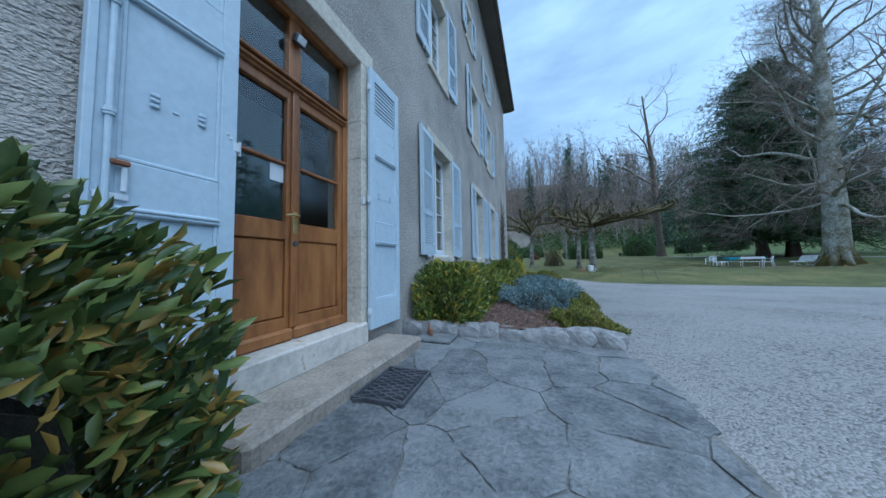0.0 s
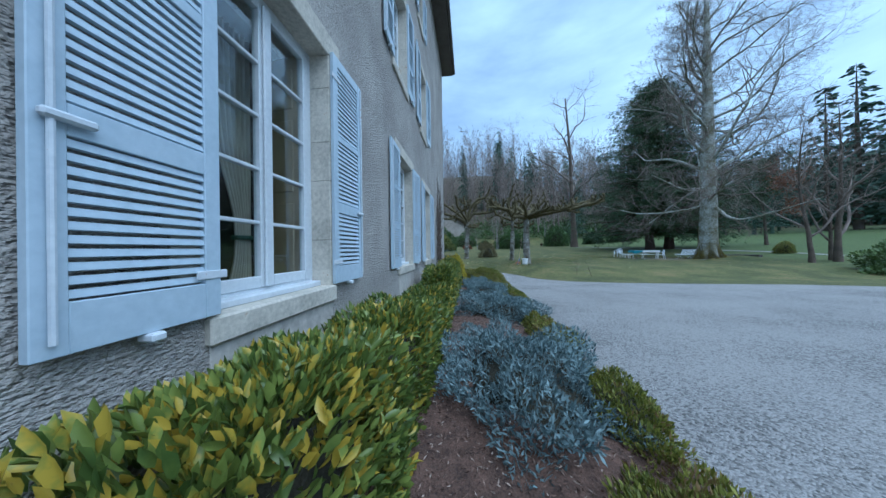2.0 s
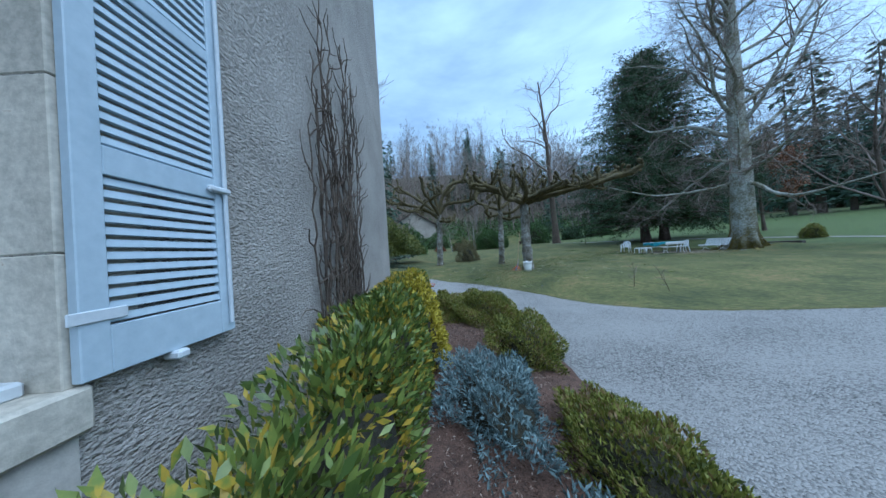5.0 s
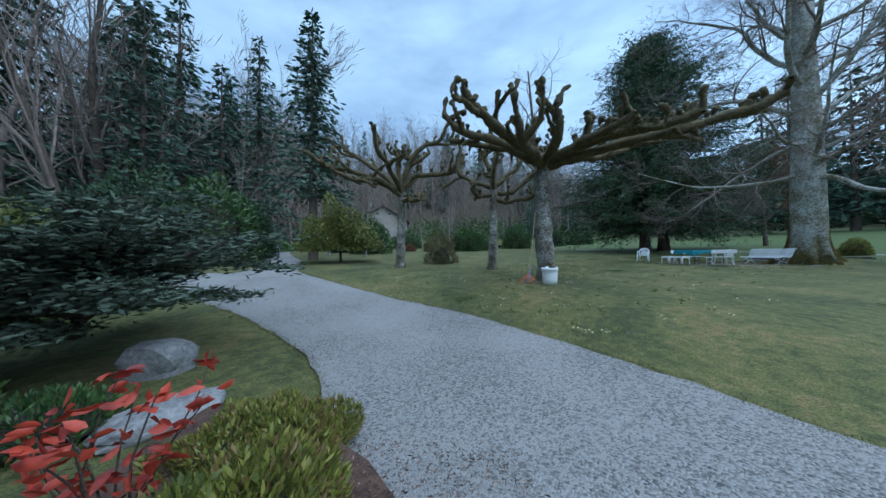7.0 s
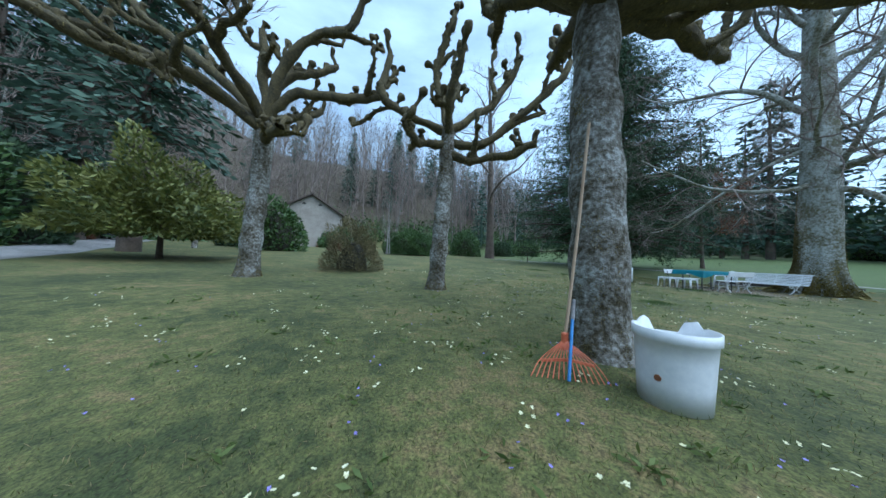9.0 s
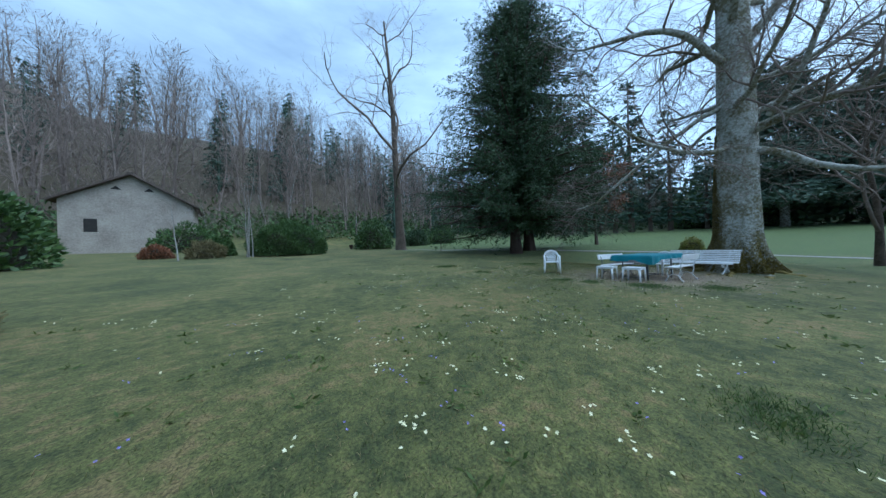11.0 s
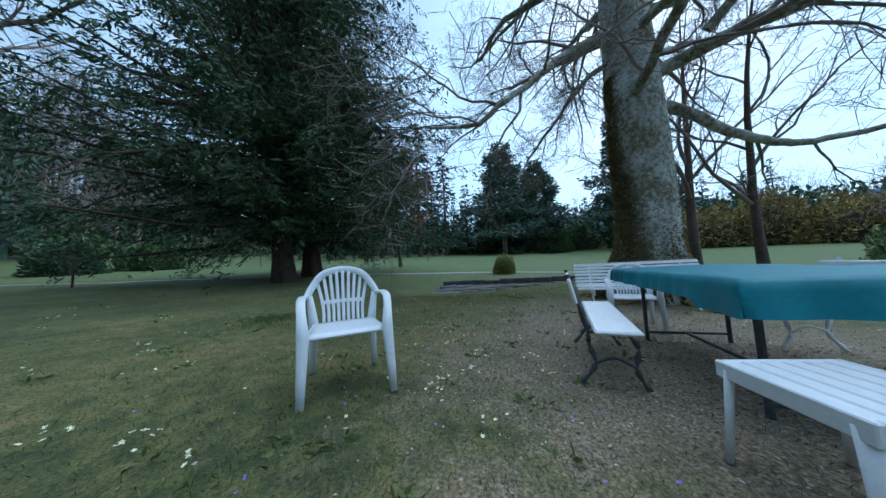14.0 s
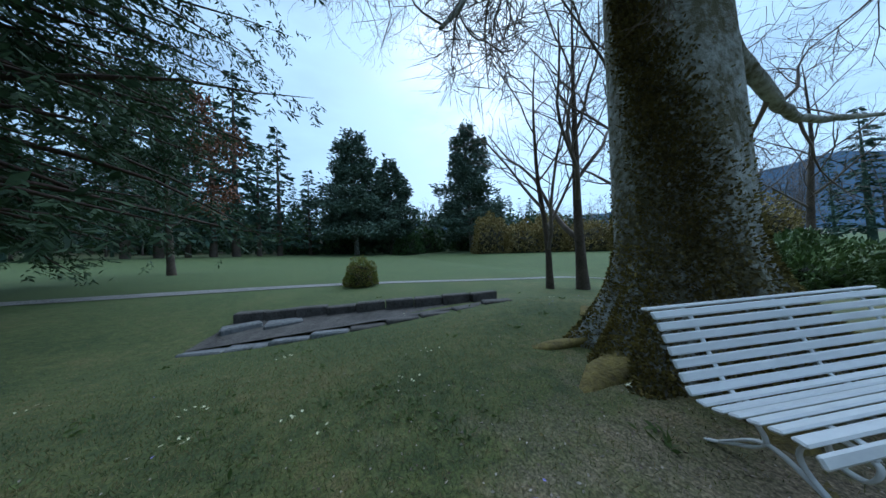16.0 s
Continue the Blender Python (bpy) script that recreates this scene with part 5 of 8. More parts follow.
pollard(5.78, 34.85, 4.2, 0.23, [(170, [(0, 4.1), (1.1, 4.7), (1.7, 5.2), (1.6, 6.2)]), (120, [(0, 4.2), (0.3, 5.8), (0.1, 6.8), (0.0, 7.4)]), (60, [(0, 4.2), (0.6, 5.3), (1.0, 6.2)]), (-20, [(0, 3.9), (1.0, 3.9), (1.8, 4.5), (2.7, 5.5), (3.2, 6.4)]),
                                 (-40, [(0, 3.6), (0.8, 3.4), (1.5, 3.5), (2.3, 3.7)]), (-160, [(0, 3.8), (0.8, 3.7), (1.3, 4.0)]), (0, [(0, 4.2), (1.1, 4.9), (1.8, 5.8), (2.0, 6.5)]), (-95, [(0, 4.0), (0.7, 4.8), (1.2, 5.6)])],
        "smaller pollarded plane tree with lichen on the trunk", 1.15)
pollard(6.35, 30.5, 4.2, 0.30, [(-62, [(0, 4.1), (1.1, 4.3), (2.0, 4.4), (2.9, 4.5)]), (-100, [(0, 4.1), (1.2, 4.2), (1.8, 4.7), (2.0, 5.3)]), (-30, [(0, 4.0), (1.5, 4.2), (3.6, 4.5), (5.2, 4.8), (5.8, 5.1)]),
                                (-45, [(0, 4.2), (1.6, 4.3), (2.9, 4.4), (3.9, 4.6)]), (180, [(0, 4.1), (1.7, 4.8), (2.6, 5.0), (3.3, 5.6)]), (-150, [(0, 4.2), (1.9, 4.5), (3.1, 4.7), (3.7, 5.2)]), (150, [(0, 4.1), (1.2, 4.7), (2.3, 5.0), (3.6, 5.4)]),
                                (10, [(0, 3.9), (1.2, 4.3), (2.5, 4.5), (4.0, 4.9)]), (-8, [(0, 4.0), (2.0, 4.6), (4.0, 4.9), (5.3, 5.3)]), (65, [(0, 4.1), (1.2, 4.8), (2.4, 5.2)]), (105, [(0, 4.1), (1.1, 4.9), (2.0, 5.3)]),
                                (-130, [(0, 4.0), (1.2, 4.0), (2.2, 4.1), (2.6, 4.6)])],
        "large pollarded plane tree with spreading mossy limbs", 1.28)

# ---- great beech behind the seats ----
BX, BY = 23.9, 34.15
beech = empty("beech_tree", pose(BX, BY, gz(BX, BY)), "huge leafless beech with grey lichened bark and spreading limbs", "tree")
bt, br = stem((0, 0, -0.3), (0.0, -0.012, 1), 26, 0.71, 0.15, 20, 0.004, 0.05)
ROOTS = [(60, 2.4, 0.18), (84, 2.2, 0.20), (103, 2.5, 0.22), (130, 2.2, 0.18), (158, 1.6, 0.15), (186, 1.8, 0.15), (214, 2.3, 0.18), (255, 1.6, 0.14), (310, 1.4, 0.13), (20, 1.5, 0.14)]


def flare(z, a):
    """How far the foot of the beech swells at height z and angle a: a buttress over each root."""
    k = np.maximum(0, 1 - (np.asarray(z) + 0.3) / 1.9) ** 2.3
    lobe = 0
    for deg, L, r in ROOTS:
        da = (np.asarray(a) - radians(deg) + math.pi) % (2 * math.pi) - math.pi
        lobe = np.maximum(lobe, L / 2.6 * np.exp(-(da / 0.24) ** 2))
    return k * (0.28 + 0.95 * lobe)


bm = bmesh.new()
# fluted trunk with buttress roots running out over the ground
rings, sides = [], 64
zz = np.r_[np.linspace(-0.3, 2.4, 16), np.linspace(3.2, 25.3, 22)]
for z in zz:
    i = np.interp(z, bt[:, 2], np.arange(len(bt)))
    c = np.array([np.interp(i, np.arange(len(bt)), bt[:, k]) for k in (0, 1)])
    r0 = np.interp(z, bt[:, 2], br)
    ring = []
    for k in range(sides):
        a = 2 * math.pi * k / sides
        r = r0 * (1 + 0.03 * math.sin(3 * a + z * 0.7) + 0.025 * math.sin(7 * a + z)) + float(flare(z, a))
        ring.append(bm.verts.new((c[0] + r * math.cos(a), c[1] + r * math.sin(a), z)))
    rings.append(ring)
for A, B in zip(rings, rings[1:]):
    for k in range(sides):
        bm.faces.new((A[k], A[(k + 1) % sides], B[(k + 1) % sides], B[k]))
M_BEECH = surf("lichened beech bark", (0.13, 0.118, 0.062), (0.35, 0.355, 0.32), 1.1, 11, 0.9, 1.0, 0.04, third=(0.46, 0.47, 0.44), third_at=0.60, lo=0.43, hi=0.54)
part("trunk", bm, M_BEECH, beech, smooth=True)
M_ROOT = surf("root under yellow moss", (0.085, 0.068, 0.028), (0.24, 0.19, 0.05), 2.2, 18, 0.95, 1.0, 0.03, third=(0.22, 0.205, 0.17), third_at=0.66, coords="World")
# a rough pelt of ivy stems and moss up the weather side
g = np.random.default_rng(17)
m = 26000
za = g.uniform(-0.1, 5.6, m)
aa = radians(106) + 0.30 * np.sin(za * 0.9 + 0.5) + g.normal(0, 0.36, m) * (1 - 0.09 * za)
cx, cy = np.interp(za, bt[:, 2], bt[:, 0]), np.interp(za, bt[:, 2], bt[:, 1])
r_ = np.interp(za, bt[:, 2], br) * (1 + 0.03 * np.sin(3 * aa + za * 0.7) + 0.025 * np.sin(7 * aa + za)) + flare(za, aa)
out_ = np.stack([np.cos(aa), np.sin(aa), np.zeros(m)], 1)
V, F = blades(np.stack([cx, cy, za], 1) + out_ * (r_ - 0.008)[:, None], out_ * 0.5 + g.normal(0, 0.5, (m, 3)) + (0, 0, 0.25), g.uniform(0.025, 0.06, m), 0.028)
put_mesh("moss_pelt", V, F, M_PELT, beech, "dark brown moss and ivy on the trunk")["kind"] = "stuff"
m = 34000
za = g.exponential(0.42, m) - 0.1
aa = g.uniform(0, 6.283, m)
cx, cy = np.interp(za, bt[:, 2], bt[:, 0]), np.interp(za, bt[:, 2], bt[:, 1])
r_ = np.interp(za, bt[:, 2], br) + flare(za, aa)
out_ = np.stack([np.cos(aa), np.sin(aa), np.zeros(m)], 1)
V, F = blades(np.stack([cx, cy, za], 1) + out_ * (r_ - 0.012)[:, None], out_ * 0.6 + g.normal(0, 0.5, (m, 3)) + (0, 0, 0.4), g.uniform(0.03, 0.065, m), 0.03)
put_mesh("moss_skirt", V, F, M_YMOSS, beech, "yellow moss on the buttresses")["kind"] = "stuff"
roots = []
for a, L, r in ROOTS:
    pts = []
    ang = radians(a)
    x, y = math.cos(ang) * 0.85, math.sin(ang) * 0.85
    for k in range(12):
        pts.append((x, y, 0.15 * math.exp(-0.3 * k) - 0.055 + 0.03 * math.sin(k * 1.3 + a) * (k > 2) + gz(BX + x, BY + y) - gz(BX, BY)))
        ang += rnd(-0.42, 0.42)
        x += math.cos(ang) * L / 12
        y += math.sin(ang) * L / 12
    roots.append((np.array(pts), np.linspace(0.78 * r, 0.035, 12)))
for line in roots:
    V, F = tubes([line], 8)
    ctr = np.repeat(line[0], 8, axis=0)
    V = ctr + (V - ctr) * (1.1, 1.1, 0.62)
    V = V + 0.035 * np.sin(V * 6.0 + V[:, [1, 2, 0]] * 5) + 0.015 * np.sin(V[:, [2, 0, 1]] * 27.0)
    put_mesh("root", V, F, M_ROOT, beech, "mossy surface root", True)
spec_b = [(11, 0.15, 48, 0.44, 0.45, 0.2, 0.0, 9), (7, 0.2, 46, 0.5, 0.5, 0.24, -0.01, 4), (5, 0.12, 44, 0.6, 0.6, 0.25, -0.015, 2)]
named = [(-96, [(0.4, 4.75), (1.1, 4.4), (1.8, 3.75), (2.5, 3.25), (3.2, 3.08), (4.5, 3.15), (6.6, 3.45), (8.4, 3.7)], 0.21), (-120, [(0.4, 5.4), (1.8, 5.6), (2.9, 5.6), (3.6, 5.7), (5.2, 6.2), (7.5, 6.9)], 0.24),
         (85, [(0.4, 6.1), (1.0, 5.8), (1.7, 4.9), (2.4, 4.0), (2.9, 3.4)], 0.11), (130, [(0.4, 6.7), (1.4, 6.1), (3.2, 4.8), (4.3, 3.8), (5.1, 3.1), (6.0, 2.8)], 0.15), (165, [(0.4, 5.0), (1.5, 4.6), (3.4, 4.5), (5.2, 4.5), (6.8, 5.0), (8.4, 5.6)], 0.16),
         (-140, [(1.5, 5.6), (2.4, 6.4), (3.0, 7.6), (3.8, 9.2), (5.0, 10.6)], 0.15), (-165, [(0.4, 6.6), (1.8, 6.4), (3.2, 6.5), (4.8, 6.9), (6.6, 7.6)], 0.17), (40, [(0.4, 7.0), (1.8, 7.4), (3.6, 8.0), (5.6, 8.8)], 0.18), (-60, [(0.4, 6.2), (1.8, 6.8), (3.6, 7.6), (5.6, 8.4)], 0.18),
         (-85, [(0.4, 7.4), (1.6, 7.6), (3.4, 8.3), (5.6, 9.4)], 0.17)]
levels = {}
limbs = []
for a, line, r in named:
    pts = curve([(math.cos(radians(a)) * u, math.sin(radians(a)) * u, z) for u, z in line], 5)
    pts[2:] = pts[2:] + np.cumsum(rng.normal(0, 0.02, pts[2:].shape), axis=0)
    rad = np.linspace(r * 0.72, 0.02, len(pts))
    limbs.append((pts, rad))
    branching(levels, pts, rad, 0, spec_b if a != -96 else [(6, 0.3, 50, 0.26, 0.4, 0.2, 0.03, 7), (6, 0.2, 46, 0.5, 0.5, 0.24, 0.0, 4), (4, 0.12, 44, 0.6, 0.6, 0.25, 0.0, 2)])
for k in range(30):
    z = 7.5 + 15.5 * k / 30 + rnd(0, 0.5)
    a = k * 2.4 + rnd(-0.4, 0.4)
    L = (12.0 - 0.36 * (z - 7)) * rnd(0.7, 1.1)
    c = np.array([np.interp(z, bt[:, 2], bt[:, j]) for j in range(3)])
    q, r = stem(c, (math.cos(a), math.sin(a), 0.30 + 0.03 * z), L, 0.17 - 0.005 * (z - 7), 0.02, 14, 0.17, 0.03)
    limbs.append((q, r))
    branching(levels, q, r, 0, spec_b)
for line in limbs:
    V, F = tubes([line], 9)
    put_mesh("limb", V, F, M_BEECH, beech, smooth=True)
V, F, base = [], [], 0
for lv, lines in levels.items():
    v, f = tubes(lines, (5, 3, 3)[min(lv, 2)])
    V.append(v), F.append(f + base)
    base += len(v)
ends = np.concatenate([q[1:] for lv in (1, 2) for q, r in levels[lv]])
ends = ends[rng.permutation(len(ends))[:40000]]
v, f = blades(ends, (ends - (0, 0, 9)) * (1, 1, 0.35) * 0.12 + rng.normal(0, 0.6, ends.shape) + (0, 0, 0.1), rng.uniform(0.16, 0.5, len(ends)), 0.009)
V.append(v), F.append(f + base)
put_mesh("twig_spray", np.concatenate(V), np.concatenate(F), M_TWIG, beech)["kind"] = "stuff"

# ---- yew ----
def yew_tree(x, y):
    t = empty("yew_tree", pose(x, y, gz(x, y)), "tall dark yew with twin fluted trunks and hanging boughs", "tree")
    for dx, dy, lean, rr in ((-1.35, -0.5, -0.03, 0.50), (1.85, 0.3, 0.03, 0.54)):
        q, r = stem((dx, dy, -0.2), (lean, 0.02, 1), 15, rr, 0.1, 12, 0.02, 0.04)
        ang = np.linspace(0, 2 * np.pi, 20, endpoint=False)
        V, F = tubes([(q, r * np.r_[1.3, 1.1, np.ones(11)])], 20)
        ctr = np.repeat(q, 20, axis=0)
        lob = 1 + 0.13 * np.sin(np.tile(ang, len(q)) * 6 + np.repeat(np.arange(len(q)), 20) * 0.25)
        V = ctr + (V - ctr) * lob[:, None]
        put_mesh("trunk", V, F, M_YEWBARK, t, smooth=True)
    P, D, lines = [], [], []
    H, R = 25.5, 11.0
    for k in range(640):
        tt = rnd(0, 1) ** 1.25
        z = 2.6 + (H - 2.6) * tt
        a = rnd(0, 6.283)
        rr = R * min(1.0, 0.86 + 1.6 * tt) * (1 - tt) ** 0.42 * rnd(0.55, 1.12) + 0.3
        q, r = stem((0, 0, z), (math.cos(a), math.sin(a), 0.12), rr, 0.02 + 0.012 * rr, 0.008, 7, 0.1, -0.03)
        lines.append((q, r))
        m = int(34 * rr)
        s = rng.uniform(0.25, 1, m)
        base = np.stack([np.interp(s * 7, np.arange(8), q[:, j]) for j in range(3)], 1)
        hang = rng.exponential(0.30, m)
        off = np.stack([rng.normal(0, 0.34, m), rng.normal(0, 0.34, m), -hang + 0.1], 1)
        P.append(base + off)
        D.append(np.stack([0.5 * np.cos(a) + rng.normal(0, 0.5, m), 0.5 * np.sin(a) + rng.normal(0, 0.5, m), rng.normal(-0.55, 0.4, m)], 1))
    P, D = np.concatenate(P), np.concatenate(D)
    pick = rng.permutation(len(P))[:36000]
    P, D = P[pick], D[pick]
    D = D / np.linalg.norm(D, axis=1, keepdims=True)
    side = np.cross(D, (0, 0, 1.0)) + 1e-6
    side /= np.linalg.norm(side, axis=1, keepdims=True)
    # each spray is a feather: fronds to both sides of a drooping twig
    allP, allD = [], []
    for k in range(6):
        s = 1 if k % 2 else -1
        allP.append(P + D * (0.07 * k + rng.uniform(0, 0.04, (len(P), 1))))
        allD.append(D * 0.8 + side * s * 0.75 + rng.normal(0, 0.22, D.shape) + (0, 0, -0.15))
    P, D = np.concatenate(allP), np.concatenate(allD)
    L = rng.uniform(0.15, 0.30, len(P))
    V, F = blades(P, D, L, L * 0.26)
    # older, darker inner sprays close the crown
    m = 22000
    own = rng.integers(0, len(lines), m)
    pos = np.array([lines[i][0][int(k)] for i, k in zip(own, rng.integers(1, 5, m))]) + rng.normal(0, (0.4, 0.4, 0.3), (m, 3)) - (0, 0, 0.2)
    Li = rng.uniform(0.3, 0.6, m)
    V2, F2 = blades(pos, rng.normal(0, 1, (m, 3)) * (1, 1, 0.5) - (0, 0, 0.5), Li, Li * 0.36)
    V, F = np.concatenate([V, V2]), np.concatenate([F, F2 + len(V)])
    put_mesh("crown", V, F, M_YEW, t)
    V, F = tubes(lines, 4)
    put_mesh("branchwork", V, F, M_YEWBARK, t)["kind"] = "stuff"
    return t


yew_tree(30.0, 49.6)

# ---- trees of the park ----
M_OLIVE = surf("olive green leaves", (0.06, 0.085, 0.018), (0.19, 0.2, 0.045), 1.2, 9, 0.6, 0, coords="World", per="island", vary=0.5, translucent=0.15)
M_BRUSH = surf("brown green brushwood", (0.075, 0.068, 0.030), (0.195, 0.165, 0.075), 2, 9, 0.9, 0, coords="World", per="island", vary=0.5)
S_MID = [(14, 0.26, 42, 0.44, 0.42, 0.14, 0.05, 7), (9, 0.2, 42, 0.48, 0.48, 0.18, 0.03, 4), (6, 0.15, 40, 0.55, 0.5, 0.2, 0.03, 3)]
S_LOW = [(10, 0.14, 40, 0.55, 0.62, 0.16, 0.07, 8), (8, 0.2, 44, 0.46, 0.5, 0.2, 0.04, 5), (6, 0.15, 42, 0.55, 0.5, 0.22, 0.03, 3)]
S_FAR = [(12, 0.2, 38, 0.42, 0.4, 0.13, 0.06, 4), (7, 0.2, 40, 0.45, 0.45, 0.18, 0.05, 2)]
S_POP = [(22, 0.12, 20, 0.3, 0.4, 0.08, 0.12, 4), (6, 0.2, 26, 0.45, 0.5, 0.12, 0.12, 2)]
t_, c_, _ = bare_tree(27, 0.5, [(11, 0.24, 50, 0.46, 0.5, 0.24, 0.07, 10), (8, 0.2, 46, 0.5, 0.48, 0.26, 0.03, 5), (7, 0.15, 42, 0.55, 0.5, 0.25, 0.03, 3)], 0.2, (-0.02, 0, 1), 0.014)
plant_tree("bare_tree", "tall leafless tree with a forked crown by the path", 24.6, 66.6, t_, c_, M_BARK2, M_TWIG, scale=1.25, plan=False)
for i, (x, y, h, r, lean) in enumerate([(29.7, 30.6, 10, 0.13, (0, 0.01, 1)), (29.0, 29.7, 12, 0.20, (0, 0, 1)), (26.8, 29.3, 11, 0.15, (0.01, 0, 1)), (55.9, 69.0, 9, 0.13, (0, 0, 1)), (28.5, 9.0, 13, 0.25, (0, 0.05, 1)), (33.0, 5.0, 13, 0.25, (-0.1, 0, 1))]):
    t_, c_, _ = bare_tree(h, r, S_LOW if i < 3 else S_MID, 0.07, lean, 0.035)
    plant_tree("bare_tree", "young leafless tree with dark mossy stem on the meadow", x, y, t_, c_, M_BARK2, M_TWIG, "bare trees on the meadow", plan=False)
far_bare = []
for k in range(5):
    t_, c_, _ = bare_tree(rnd(17, 22), 0.24, S_FAR if k < 3 else S_POP, 0.15, (rnd(-0.05, 0.05), rnd(-0.05, 0.05), 1), 0.05, sides=(6, 4, 3, 3, 3))
    tips = np.concatenate([q for lv, ls in _.items() if lv >= 1 for q, r in ls])
    tips = tips[rng.permutation(len(tips))[:450]]
    dd = tips - (0, 0, 6) + rng.normal(0, 3.5, tips.shape)
    bv, bf = blades(tips, dd * (1, 1, 0.6) + (0, 0, 3), rng.uniform(0.8, 1.9, len(tips)), 0.06)
    c_ = (np.concatenate([c_[0], bv]), np.concatenate([c_[1], bf + len(c_[0])]))
    far_bare.append((t_, c_))
far_con = [conifer(h, r, n, 5, 0.95, 0.08, d, 0.42) for h, r, n, d in ((22, 3.6, 26, 0.28), (19, 3.2, 22, 0.2), (25, 4.2, 28, 0.35))]

t_, l_, b_ = conifer(21, 3.4, 38, 9, 0.5, 0.24, 0.32, 0.4)
plant_tree("spruce_tree", "tall blue-green spruce with drooping boughs behind the drive", -6.6, 44.6, t_, l_, M_BARK2, M_FIR, boughs=b_, plan=False)
near_con = [conifer(h, r, n, 8, 0.55, 0.08, d, 0.36) for h, r, n, d in ((22, 3.6, 36, 0.28), (19, 3.2, 32, 0.2), (25, 4.2, 40, 0.35))]
for i, (x, y, s, k) in enumerate([(-22, 47, 1.2, 0), (-20.5, 50, 1.15, 1), (-31, 52, 1.4, 2), (-29, 41, 1.45, 0), (-24, 56, 1.3, 1), (-27, 47, 1.35, 1), (-18.5, 53, 1.1, 2), (-21, 43, 1.15, 1)]):
    t_, l_, b_ = near_con[k]
    plant_tree("spruce_tree", "dark spruce in the wood beside the drive", x, y, t_, l_, M_BARK2, M_FIR, "spruces beside the drive", 40 * i, s, b_)
for i, (x, y, s, k) in enumerate([(-24, 43, 1.45, 3), (-22, 56, 1.6, 4), (-24.5, 57, 1.5, 3), (-26.5, 44, 1.4, 4), (-21, 39, 1.3, 3)]):
    t_, c_ = far_bare[k]
    plant_tree("poplar_tree", "slender leafless poplar above the wood", x, y, t_, c_, M_BARK2, M_TWIG, "poplars", 70 * i, s)
# far conifers across the meadow
def cedar(h, r):
    """Flat tiers of foliage on a tall stem, ragged at the edge."""
    trunk = tubes([(np.array([(0, 0, -0.3), (0.3, 0, h * 0.5), (0.2, 0.2, h)]), [0.6, 0.4, 0.08])], 9)
    P, D, lines = [], [], []
    for k in range(58):
        t = (k + rnd(0, 1)) / 58
        z = h * (0.12 + 0.88 * t)
        R = r * (1 - 0.8 * t ** 1.5) * rnd(0.5, 1.15)
        a = k * 2.4 + rnd(-0.5, 0.5)
        lines.append((np.array([(0.2, 0.1, z - 0.08 * R), (np.cos(a) * R * 0.5, np.sin(a) * R * 0.5, z + 0.05 * R), (np.cos(a) * R, np.sin(a) * R, z)]), [0.14, 0.09, 0.02]))
        m = int(70 * R)
        s = rng.uniform(0.25, 1.0, m)
        side = rng.normal(0, 0.26 * R, m)
        P.append(np.stack([np.cos(a) * R * s - np.sin(a) * side, np.sin(a) * R * s + np.cos(a) * side, z + rng.normal(0.1, 0.5, m)], 1))
        D.append(np.stack([np.cos(a) + rng.normal(0, 0.8, m), np.sin(a) + rng.normal(0, 0.8, m), rng.normal(0.1, 0.35, m)], 1))
    P, D = np.concatenate(P), np.concatenate(D)
    L = rng.uniform(0.5, 1.1, len(P))
    return trunk, blades(P, D, L, L * 0.36), tubes(lines, 4)


for x, y, h, r, k, lab in ((84, 37, 27, 11, 1.13, "broad dark cedar at the edge of the meadow"), (79, 9, 29, 9, 1.2, "tall cedar with a leaning pale trunk"), (88, 28, 22, 7, 1.2, "cedar in the far tree line")):
    t_, l_, b_ = cedar(h, r)
    plant_tree("cedar_tree", lab, x, y, t_, l_, M_BARK, M_PINE, "cedars across the meadow", scale=k, boughs=b_, twig=M_BARK2)
for i, (x, y, s, k) in enumerate([(76, 58, 1.5, 2), (80, 52, 1.3, 0), (72, 63, 1.2, 1), (84, 47, 1.1, 1), (68, 68, 1.35, 0), (74, 60.5, 1.35, 0), (78, 55, 1.25, 1), (70, 65.5, 1.3, 2)]):
    t_, l_, b_ = far_con[k]
    plant_tree("spruce_tree", "dark spruce at the edge of the meadow", x, y, t_, l_, M_BARK2, M_FIR, "spruces across the meadow", 50 * i, s, b_)
# knee-high saplings beside the gravel
for x, y in ((8.0, 24.4), (8.6, 23.6)):
    t_, c_, _ = bare_tree(0.95, 0.012, [(7, 0.3, 35, 0.4, 0.6, 0.15, 0.05, 3), (4, 0.2, 35, 0.5, 0.6, 0.2, 0.05, 2)], 0.3, (0, 0, 1), 0.08, sides=(6, 4, 3))
    plant_tree("sapling", "knee-high bare sapling planted in the lawn", x, y, t_, c_, M_BARK2, M_TWIG, "saplings in the lawn", plan=False)
